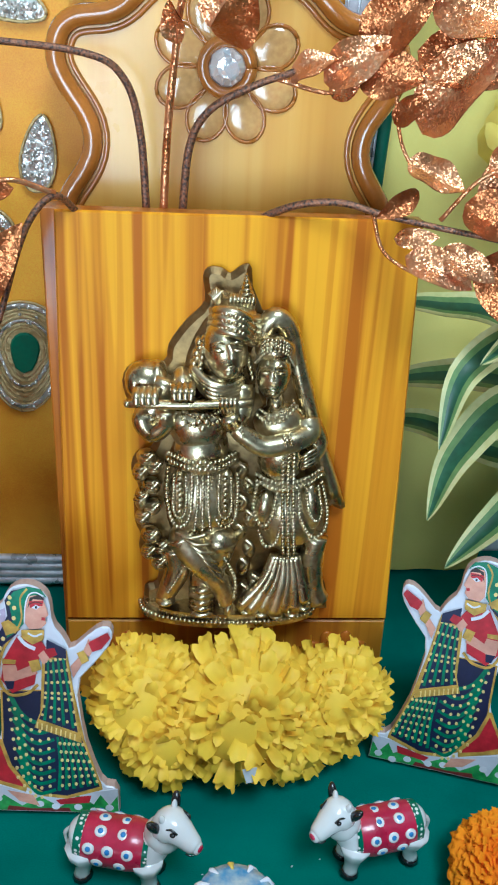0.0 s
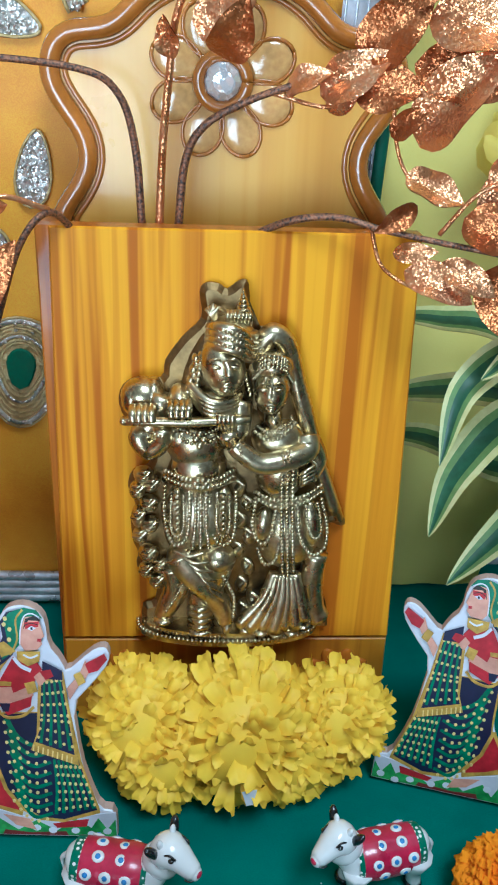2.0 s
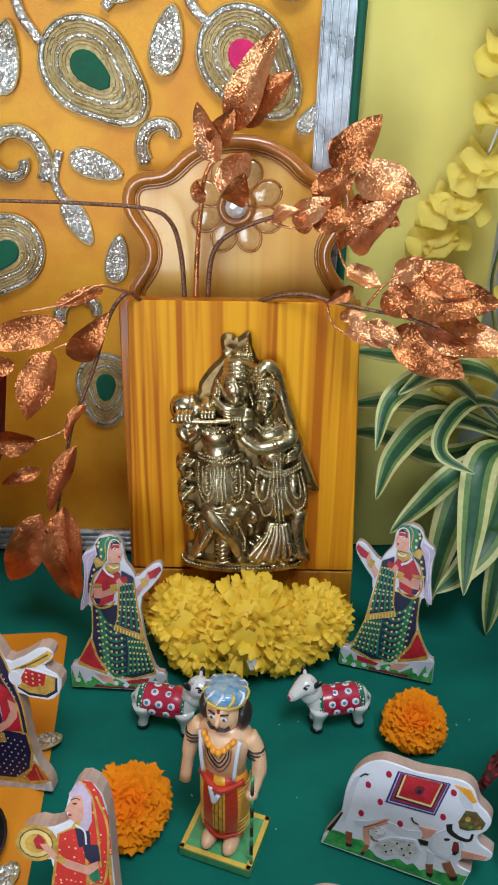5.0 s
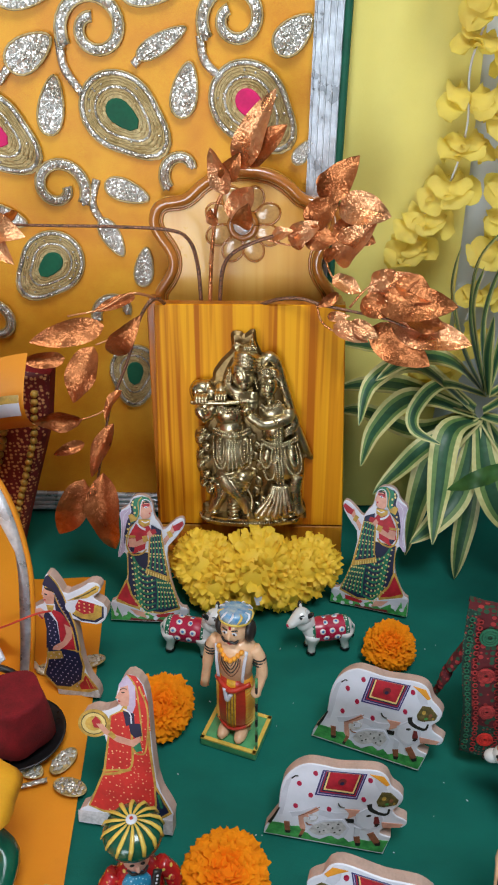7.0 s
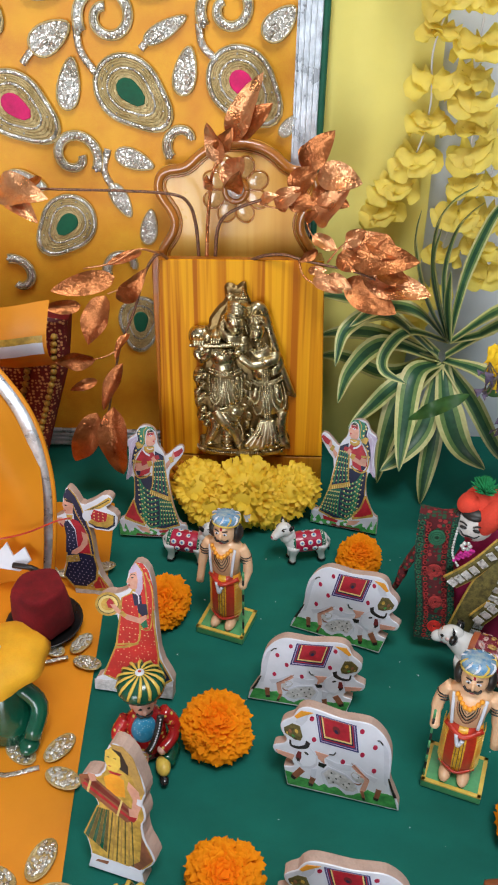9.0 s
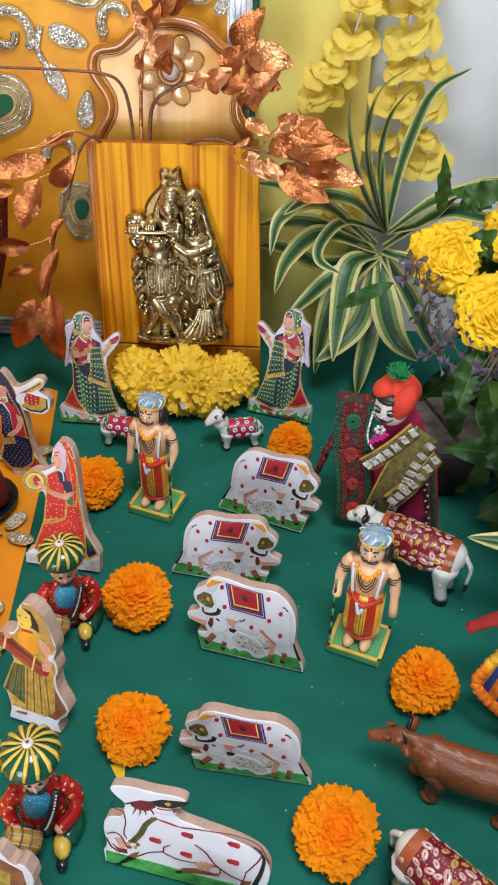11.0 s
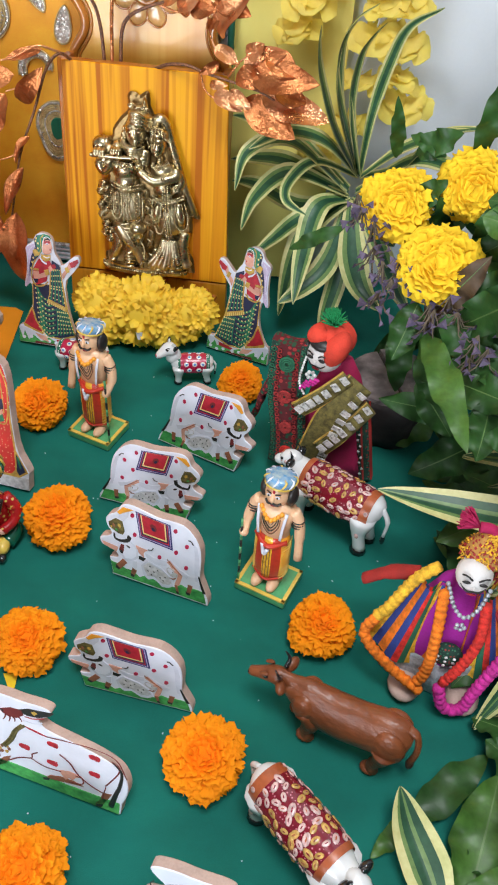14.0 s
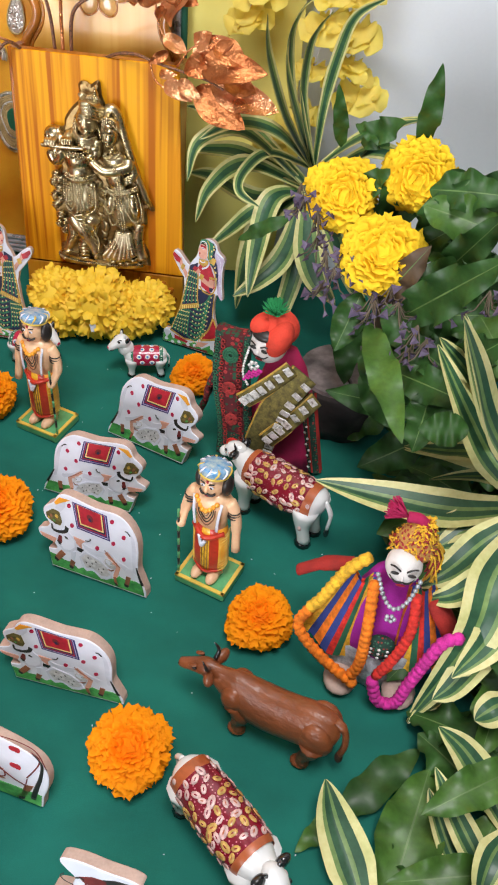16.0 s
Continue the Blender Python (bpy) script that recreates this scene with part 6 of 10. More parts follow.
DANCER = drawn([(15, 1015), (690, 1015), (685, 890), (616, 880), (578, 790), (542, 680), (508, 445), (602, 352), (666, 272), (664, 215), (628, 198), (570, 222), (482, 305), (466, 258), (418, 205), (410, 110), (378, 68), (320, 46), (258, 54), (216, 86), (200, 130), (116, 180), (130, 262), (120, 400), (90, 510), (108, 535), (168, 478), (178, 590), (158, 690), (112, 780), (62, 845), (17, 862)])
DANCER_ART = [
    (PRINT_SHADE, drawn([(24, 1008), (682, 1008), (678, 898), (560, 915), (300, 930), (100, 880), (26, 870)])),
    (PRINT_GRASS, drawn([(24, 1008), (682, 1008), (676, 930), (640, 975), (600, 925), (570, 970), (500, 930), (420, 985), (330, 940), (250, 985), (170, 935), (120, 985), (80, 900), (60, 975), (28, 890)])),
    (PRINT_MAROON, drawn([(180, 1008), (470, 1008), (460, 988), (300, 996), (190, 985)])),
]
for x, y in ((70, 965), (145, 955), (330, 975), (400, 985), (500, 985), (570, 1000), (640, 985)):
    DANCER_ART.append((PRINT_WHITE, drawn([(x + 20 * math.cos(t), y + 15 * math.sin(t)) for t in [2 * math.pi * i / 9 for i in range(9)]])))
DANCER_ART += [
    (PRINT_SKIN, drawn([(185, 915), (300, 935), (330, 985), (240, 965)])),
    (PRINT_RED, drawn([(520, 935), (560, 930), (550, 965), (420, 975), (400, 955)])),
    (PRINT_LILAC, drawn([(220, 148), (132, 186), (148, 270), (138, 400), (106, 508), (122, 518), (166, 462), (172, 380), (190, 290), (222, 230)])),
    (PRINT_WHITE, stroke([(205, 170), (165, 215), (160, 330), (125, 480)], 5)),
    (PRINT_GOLD, drawn([(160, 690), (72, 848), (80, 866), (270, 922), (280, 880)])),
    (PRINT_RED, drawn([(168, 706), (84, 838), (170, 876), (268, 900), (208, 820)])),
    (PRINT_GOLD, drawn([(182, 480), (176, 690), (160, 690), (196, 806), (268, 896), (350, 940), (450, 948), (610, 902), (606, 880), (572, 790), (534, 680), (492, 470)])),
    (PRINT_INK, drawn([(190, 484), (186, 640), (180, 700), (212, 800), (280, 886), (360, 926), (452, 934), (598, 888), (566, 794), (524, 680), (482, 470)])),
]
for k in range(8):
    top = 500 + 45 * k
    DANCER_ART.append((PRINT_JADE, stroke([(222 + 4 * k, top), (268 + 4 * k, top + 78), (334, top + 112), (404, top + 92)], 24, 14)))
for k in range(6):
    DANCER_ART.append((PRINT_JADE, stroke([(418 + 18 * k, 670 + 3 * k), (426 + 26 * k, 790), (418 + 33 * k, 912 - 6 * k)], 12, 17)))
for k in range(9):
    top = 506 + 42 * k
    DANCER_ART += spots([(206 + 3 * k, top), (258 + 3 * k, top + 70), (330, top + 100), (404, top + 84)], 6, 7.5)
for k in range(6):
    DANCER_ART += spots([(426 + 19 * k, 680), (436 + 25 * k, 790), (432 + 32 * k, 905 - 6 * k)], 6, 7)
DANCER_ART += [
    (PRINT_RED, drawn([(268, 250), (204, 350), (190, 430), (234, 486), (330, 446), (348, 350), (386, 300), (366, 270)])),
    (PRINT_INK, drawn([(200, 430), (250, 425), (240, 470), (215, 470)])),
    (PRINT_SKIN, drawn([(196, 372), (256, 368), (262, 392), (330, 362), (344, 402), (244, 436), (202, 436)])),
    (PRINT_GOLD, drawn([(200, 345), (258, 348), (254, 366), (198, 366)])),
    (PRINT_GOLD, drawn([(308, 352), (350, 342), (362, 384), (322, 398)])),
    (PRINT_GOLD, stroke([(258, 238), (202, 318), (182, 420), (218, 490), (296, 486), (344, 448)], 11)),
    (PRINT_GOLD, drawn([(366, 345), (470, 305), (524, 690), (322, 628), (350, 560)])),
    (PRINT_INK, drawn([(378, 350), (462, 325), (508, 645), (342, 592), (362, 545)])),
]
for k in range(4):
    DANCER_ART.append((PRINT_JADE, stroke([(390 + 21 * k, 345 - 4 * k), (385 + 29 * k, 480), (366 + 41 * k, 596 + 10 * k)], 11, 15)))
for k in range(5):
    DANCER_ART += spots([(382 + 20 * k, 350 - 4 * k), (376 + 27 * k, 480), (354 + 37 * k, 590 + 11 * k)], 7, 7)
for k in range(9):
    DANCER_ART.append((PRINT_GOLD_PALE, stroke([(336 + 20 * k, 604 + 6 * k), (333 + 20 * k, 630 + 6 * k)], 6)))
DANCER_ART += [
    (PRINT_INK, drawn([(388, 262), (466, 298), (468, 335), (384, 330)])),
    (PRINT_SKIN, drawn([(350, 325), (384, 296), (408, 330), (372, 362)])),
    (PRINT_RED, drawn([(372, 300), (420, 292), (432, 320), (398, 336)])),
    (PRINT_SKIN, drawn([(484, 366), (522, 326), (536, 352), (494, 414)])),
    (PRINT_GOLD, drawn([(512, 312), (544, 298), (562, 340), (532, 356)])),
    (PRINT_SKIN, drawn([(540, 300), (562, 252), (580, 296), (562, 326)])),
    (PRINT_RED, drawn([(560, 268), (640, 226), (652, 248), (614, 292), (576, 304)])),
    (PRINT_INK, drawn([(224, 112), (252, 76), (318, 64), (290, 100), (286, 180), (268, 240), (206, 290), (178, 360), (164, 420), (168, 330), (190, 250), (232, 170)])),
    (PRINT_SKIN, drawn([(308, 86), (366, 84), (386, 120), (400, 164), (386, 176), (390, 196), (370, 216), (320, 222), (296, 190), (296, 120)])),
    (PRINT_JADE, drawn([(238, 108), (262, 76), (322, 58), (372, 66), (394, 96), (366, 88), (326, 92), (306, 136), (298, 200), (262, 236), (222, 262), (252, 190)])),
    (PRINT_WHITE, stroke([(384, 92), (352, 78), (322, 90), (306, 136), (300, 196)], 7)),
    (PRINT_BLACK, drawn([(326, 98), (366, 84), (384, 106), (340, 104), (316, 140)])),
    (PRINT_GOLD, stroke([(318, 64), (288, 104), (290, 180), (258, 240)], 9)),
    (PRINT_GOLD, drawn([(205, 200), (236, 186), (262, 205), (282, 225), (250, 240), (222, 250)])),
    (PRINT_RED, drawn([(322, 112), (382, 108), (378, 128), (326, 138)])),
    (PRINT_WHITE, drawn([(332, 136), (350, 124), (370, 132), (350, 144)])),
    (PRINT_BLACK, drawn([(346, 129), (356, 129), (356, 140), (346, 140)])),
    (PRINT_BLACK, stroke([(326, 122), (350, 114), (376, 120)], 5)),
    (PRINT_RED, drawn([(372, 172), (388, 174), (384, 186), (370, 184)])),
    (PRINT_GOLD, drawn([(286, 226), (380, 224), (376, 262), (330, 282), (286, 256)])),
    (PRINT_WHITE, stroke([(272, 250), (300, 282), (340, 300)], 14)),
    (PRINT_WHITE, stroke([(312, 236), (340, 248), (372, 236)], 9)),
]
for x, y in ((246, 100), (262, 140), (258, 180), (240, 122), (196, 300), (182, 350), (210, 262)):
    DANCER_ART.append((PRINT_GOLD_PALE, drawn([(x + 9 * math.cos(t), y + 9 * math.sin(t)) for t in [2 * math.pi * i / 7 for i in range(7)]])))
lady = "printed cutout of a dancing lady in a dark dotted skirt"
thing("lady_cutout", cutout(DANCER, DANCER_ART, 0.006, zs=1.02, trim=0.0010), lady, "cutout", lean((-0.1265, 0.437), (-0.0605, 0.434), 12, 0.002), "dancing lady cutouts")
thing("lady_cutout", cutout(DANCER, DANCER_ART, 0.006, mirror=0.0698, zs=1.02, trim=0.0010), lady, "cutout", lean((0.065, 0.465), (0.131, 0.446), 12, 0.002), "dancing lady cutouts")

def tamb_xy(pts):
    """Points of the tambourine player's drawing in metres on her board."""
    return [((x - 228) * 0.000183, (1110 + 0.14 * (x - 228) - y) * 0.000186) for x, y in pts]


X = tamb_xy
TAMB = X([(228, 1110), (590, 1160), (592, 1082), (596, 1060), (536, 950), (518, 800), (506, 600), (482, 520), (430, 490), (394, 528), (378, 600), (394, 618), (340, 640), (300, 630), (248, 660), (248, 722), (300, 750), (348, 745), (330, 880), (268, 1032), (228, 1050)])
TAMB_ART = [
    (PRINT_GREY, X([(232, 1104), (586, 1154), (588, 1092), (232, 1056)])),
    (PRINT_GOLD, X([(272, 1034), (332, 885), (352, 745), (362, 660), (400, 640), (460, 540), (498, 610), (510, 800), (528, 950), (584, 1062), (540, 1090), (330, 1062)])),
    (SARI_RED, X([(280, 1032), (340, 885), (358, 750), (368, 660), (400, 644), (440, 640), (460, 560), (490, 610), (502, 800), (520, 950), (528, 1040), (500, 1072), (330, 1052)])),
    (SARI_RED, X([(426, 500), (456, 506), (480, 540), (500, 610), (508, 720), (480, 720), (452, 560)])),
    (PRINT_GOLD, brush(X, [(428, 502), (456, 545), (470, 640), (478, 760)], 7)),
    (PRINT_LILAC, X([(396, 540), (426, 500), (448, 530), (440, 560), (404, 552)])),
    (PRINT_INK, X([(526, 960), (574, 1056), (540, 1078), (518, 1040)])), (PRINT_JADE, brush(X, [(534, 980), (548, 1040)], 10)),
    (PRINT_GOLD, brush(X, [(468, 545), (498, 640), (492, 790), (470, 815), (446, 800)], 7)),
    (PRINT_GOLD, brush(X, [(330, 884), (380, 880), (438, 862), (440, 700)], 9)),
    (PRINT_GOLD, brush(X, [(332, 898), (380, 894), (436, 876)], 12)),
    (PRINT_GOLD, brush(X, [(522, 960), (524, 1040), (502, 1074), (330, 1056)], 8)),
    (PRINT_INK, X([(430, 690), (472, 690), (478, 740), (452, 748), (436, 730)])), (PRINT_JADE, X([(440, 775), (470, 760), (478, 800), (456, 806)])),
    (PRINT_LILAC, X([(400, 545), (430, 515), (456, 545), (456, 620), (440, 660), (424, 640), (430, 580)])),
    (PRINT_SKIN, X([(404, 548), (430, 540), (436, 580), (432, 620), (408, 622), (392, 608), (396, 594), (384, 590), (398, 566)])),
    (PRINT_BLACK, brush(X, [(402, 558), (414, 552), (426, 556)], 4)), (PRINT_BLACK, blob(X, 412, 568, 7, 3.5)), (PRINT_RED, blob(X, 398, 602, 6, 4, 7)),
    (PRINT_INK, X([(410, 640), (450, 650), (452, 690), (420, 700)])), (PRINT_WHITE, brush(X, [(412, 632), (436, 650), (440, 690)], 6)),
    (PRINT_GOLD, blob(X, 304, 690, 58, 56, 18)), (PRINT_OLIVE, blob(X, 304, 690, 48, 46, 16)), (PRINT_GOLD_PALE, blob(X, 304, 690, 44, 42, 16)), (PRINT_GOLD, blob(X, 304, 690, 32, 30, 14)),
    (PRINT_RED, X([(296, 680), (312, 660), (330, 680), (326, 710), (304, 706)])),
    (PRINT_SKIN, X([(312, 690), (336, 690), (366, 730), (440, 756), (470, 740), (474, 760), (446, 784), (386, 764), (336, 726)])),
    (PRINT_GOLD, brush(X, [(360, 726), (380, 748)], 18)),
]
thing("lady_cutout", cutout(TAMB, TAMB_ART, zs=1.03, trim=0.0011), "printed cutout of a lady in red with a tambourine", "cutout", lean((-0.116, 0.243), (-0.051, 0.234), 12, 0.002))

DRUM = [(0.004, 0.0), (0.046, 0.0), (0.044, 0.010), (0.054, 0.022), (0.052, 0.030), (0.046, 0.040), (0.044, 0.052), (0.047, 0.058), (0.046, 0.066), (0.044, 0.070), (0.047, 0.080), (0.043, 0.094), (0.036, 0.108), (0.028, 0.114), (0.021, 0.113), (0.017, 0.104), (0.017, 0.092), (0.013, 0.084), (0.006, 0.084), (0.000, 0.080), (-0.001, 0.073), (0.005, 0.067), (0.011, 0.062), (0.012, 0.050), (0.007, 0.038), (0.000, 0.031), (0.003, 0.026), (0.006, 0.012)]
DRUM_ART = [
    (PRINT_GOLD, [(x, z) for x, z in trimmed(DRUM, 0.0024) if z > 0.011]),
    (PRINT_WHITE, [(0.005, 0.001), (0.045, 0.001), (0.043, 0.011), (0.008, 0.014)]),
    (PRINT_BROWN, [(0.036, 0.040), (0.043, 0.042), (0.051, 0.024), (0.042, 0.012), (0.034, 0.014)]),
    (PRINT_GOLD, [(0.012, 0.058), (0.040, 0.056), (0.043, 0.040), (0.042, 0.020), (0.034, 0.012), (0.016, 0.014), (0.002, 0.030)]),
]
for k in range(6):
    DRUM_ART.append((PAINT_DEEPGREEN if k % 2 == 0 else PRINT_OLIVE, [(0.0125 + 0.0014 * k, 0.057), (0.0139 + 0.0014 * k, 0.057), (0.0055 + 0.0026 * k, 0.0275 - 0.0018 * k), (0.0030 + 0.0026 * k, 0.0295 - 0.0018 * k)]))
for k in range(7):
    DRUM_ART.append((SARI_BROWN if k % 2 else PRINT_OLIVE, [(0.0225 + 0.0022 * k, 0.056), (0.0236 + 0.0022 * k, 0.056), (0.0200 + 0.0030 * k, 0.0135), (0.0190 + 0.0030 * k, 0.0135)]))
DRUM_ART += [
    (PRINT_GOLD, [(0.016, 0.086), (0.022, 0.092), (0.034, 0.090), (0.041, 0.078), (0.036, 0.058), (0.016, 0.060)]),
    (PAINT_ORANGE, [(0.017, 0.084), (0.024, 0.090), (0.031, 0.086), (0.032, 0.072), (0.020, 0.070)]),
    (SARI_BROWN, [(0.022, 0.112), (0.030, 0.1125), (0.037, 0.106), (0.042, 0.092), (0.045, 0.080), (0.041, 0.076), (0.036, 0.090), (0.030, 0.102), (0.024, 0.108)]),
    (PRINT_BLACK, [(0.023, 0.109), (0.029, 0.108), (0.034, 0.098), (0.034, 0.091), (0.028, 0.094)]),
    (PAINT_YELLOW, [(0.0185, 0.106), (0.0225, 0.109), (0.0285, 0.104), (0.0290, 0.096), (0.0260, 0.091), (0.0205, 0.091), (0.0180, 0.098)]),
    (PRINT_BLACK, circle(0.0205, 0.1015, 0.0011, 6, 0.0006)), (PRINT_BLACK, circle(0.0250, 0.1015, 0.0011, 6, 0.0006)), (PRINT_RED, circle(0.0215, 0.0945, 0.0012, 6, 0.0006)),
    (PRINT_RED, [(0.020, 0.0905), (0.030, 0.0905), (0.028, 0.0885), (0.022, 0.0885)]),
    (PRINT_SKIN, [(0.034, 0.086), (0.041, 0.080), (0.043, 0.068), (0.040, 0.060), (0.036, 0.062), (0.037, 0.072), (0.033, 0.080)]),
    (PRINT_BROWN, [(0.000, 0.080), (0.008, 0.083), (0.036, 0.064), (0.040, 0.056), (0.033, 0.051), (0.002, 0.070)]),
    (PRINT_MAROON, [(0.003, 0.0775), (0.009, 0.0800), (0.037, 0.0605), (0.0385, 0.0570)]),
    (PRINT_RED, [(0.002, 0.0735), (0.004, 0.0755), (0.0375, 0.0555), (0.0360, 0.0535)]),
    (PRINT_GOLD_PALE, [(0.0085, 0.083), (0.0100, 0.0825), (0.0065, 0.0670), (0.0050, 0.0680)]), (PRINT_GOLD_PALE, [(0.0290, 0.0690), (0.0302, 0.0680), (0.0270, 0.0540), (0.0256, 0.0548)]),
    (PRINT_SKIN, [(0.006, 0.0835), (0.011, 0.0835), (0.0125, 0.0790), (0.008, 0.0770)]), (PRINT_SKIN, [(0.034, 0.064), (0.041, 0.063), (0.040, 0.056), (0.035, 0.055)]), (PRINT_RED, [(0.034, 0.057), (0.040, 0.058), (0.038, 0.053), (0.034, 0.054)]),
    (PRINT_WHITE, [(0.040, 0.074), (0.044, 0.074), (0.043, 0.068), (0.0395, 0.069)]),
    (PRINT_BROWN, [(0.012, 0.010), (0.020, 0.011), (0.019, 0.008), (0.010, 0.008)]),
]
thing("lady_cutout", cutout(DRUM, DRUM_ART, 0.012, trim=0.0011), "printed cutout of a lady playing a long drum", "cutout", lean((-0.097, 0.097), (-0.049, 0.083), 10, 0.002))

def fan_xy(pts):
    """Points of the fan bearer's drawing in metres on her board."""
    return [((x - 130) * 0.000196, (650 - 0.15 * (x - 130) - y) * 0.000189) for x, y in pts]


F = fan_xy
FAN = F([(128, 668), (306, 640), (304, 600), (262, 540), (244, 460), (232, 320), (214, 290), (250, 300), (320, 296), (356, 250), (358, 190), (300, 172), (338, 140), (336, 104), (296, 98), (250, 140), (192, 184), (168, 130), (132, 102), (110, 130), (94, 210), (110, 240), (50, 280), (48, 306), (96, 296), (104, 400), (92, 500), (74, 560), (82, 600), (128, 640)])
FAN_ART = [
    (PRINT_GREY, F([(132, 664), (302, 636), (300, 606), (130, 642)])),
    (PRINT_INK, F([(108, 160), (122, 124), (136, 112), (162, 140), (186, 192), (206, 262), (226, 330), (238, 440), (160, 440), (150, 240)])),
    (PRINT_GOLD, brush(F, [(136, 114), (162, 142), (186, 194), (206, 264), (225, 330), (236, 430)], 6)),
    (PRINT_GOLD, F([(250, 530), (300, 596), (260, 622), (130, 640), (120, 620)])),
    (PRINT_RED, F([(250, 540), (292, 594), (230, 616), (220, 600)])), (PRINT_GOLD, brush(F, [(252, 560), (266, 604)], 4)), (PRINT_GOLD, brush(F, [(264, 560), (284, 598)], 4)),
    (PRINT_GOLD, F([(104, 440), (180, 430), (236, 430), (250, 500), (240, 570), (190, 626), (126, 634), (78, 580), (96, 520)])),
    (PRINT_INK, F([(108, 440), (180, 436), (230, 436), (242, 500), (232, 566), (186, 614), (128, 624), (86, 578), (102, 520)])),
    (PRINT_INK, F([(100, 290), (120, 280), (150, 320), (160, 440), (100, 450), (108, 360)])),
    (PRINT_RED, F([(126, 262), (170, 270), (214, 320), (216, 430), (160, 440), (156, 320)])),
    (PRINT_SKIN, F([(180, 320), (212, 330), (206, 380), (180, 420), (150, 450), (124, 452), (130, 434), (170, 400), (186, 360)])),
    (PRINT_GOLD, F([(100, 468), (160, 448), (166, 482), (98, 506)])),
    (PRINT_INK, F([(112, 170), (140, 158), (176, 190), (200, 240), (216, 330), (190, 300), (160, 230), (150, 190)])),
    (PRINT_GOLD, brush(F, [(116, 168), (148, 186), (166, 240), (206, 322), (222, 440)], 6)),
    (PRINT_SKIN, F([(112, 176), (140, 174), (152, 200), (146, 238), (116, 246), (104, 226), (110, 214), (100, 206)])),
    (PRINT_BLACK, F([(112, 172), (144, 170), (150, 186), (120, 182)])), (PRINT_BLACK, blob(F, 118, 202, 7, 4)), (PRINT_RED, blob(F, 112, 228, 6, 4, 7)),
    (PRINT_GOLD, F([(116, 250), (146, 246), (140, 272), (120, 276)])),
    (PRINT_SKIN, F([(60, 284), (90, 270), (110, 280), (100, 310), (84, 312), (70, 298)])), (PRINT_RED, brush(F, [(84, 300), (96, 318)], 8)),
    (PRINT_GOLD, F([(200, 210), (262, 164), (316, 114), (330, 118), (322, 140), (276, 180)])), (PRINT_OLIVE, brush(F, [(228, 196), (272, 164), (318, 126)], 6)),
    (PRINT_WHITE, F([(214, 268), (250, 186), (348, 196), (346, 250), (312, 286), (250, 292)])),
    (PRINT_INK, F([(216, 268), (250, 192), (342, 200), (340, 250), (308, 280), (250, 286)])),
    (PRINT_GOLD, F([(216, 262), (248, 192), (336, 200), (332, 246), (302, 272), (250, 276)])),
    (PRINT_RED, F([(224, 240), (246, 192), (308, 196), (300, 238), (262, 254)])),
    (PRINT_WHITE, blob(F, 211, 236, 21, 25, 12)),
]
for k in range(9):
    FAN_ART.append((PRINT_GOLD_PALE, blob(F, 246 + 20 * (k % 3), 206 + 16 * (k // 3), 4, 4, 6)))
for k in range(6):
    for m in range(9):
        FAN_ART.append((PRINT_LILAC, blob(F, 108 + 21 * k + 8 * (m % 2), 466 + 17 * m, 2.6, 2.6, 5)))
for k in range(2):
    for m in range(8):
        FAN_ART.append((PRINT_LILAC, blob(F, 118 + 20 * k + 6 * (m % 2), 312 + 17 * m, 2.6, 2.6, 5)))
for m in range(9):
    FAN_ART.append((PRINT_LILAC, blob(F, 152 + 6.5 * m, 190 + 14 * m, 2.6, 2.6, 5)))
thing("lady_cutout", cutout(FAN, FAN_ART, zs=1.05, trim=0.0011), "printed cutout of a lady in navy holding a fan", "cutout", lean((-0.153, 0.352), (-0.107, 0.347), 8, 0.007))
BIT = [(0, 0), (0.045, 0), (0.046, 0.012), (0.040, 0.030), (0.044, 0.045), (0.036, 0.058), (0.030, 0.052), (0.022, 0.064), (0.014, 0.056), (0.006, 0.060), (0.002, 0.040), (0.004, 0.020)]
thing("painted_cutout", cutout(BIT, [(PRINT_BROWN, [(0.004, 0.014), (0.040, 0.014), (0.036, 0.050), (0.022, 0.056), (0.008, 0.050)]), (PRINT_GOLD, [(0.012, 0.024), (0.026, 0.024), (0.028, 0.044), (0.016, 0.046)])]), "small brown printed cutout standing on the cloth", "cutout", lean((-0.082, -0.030), (-0.038, -0.040), 8, 0.002))


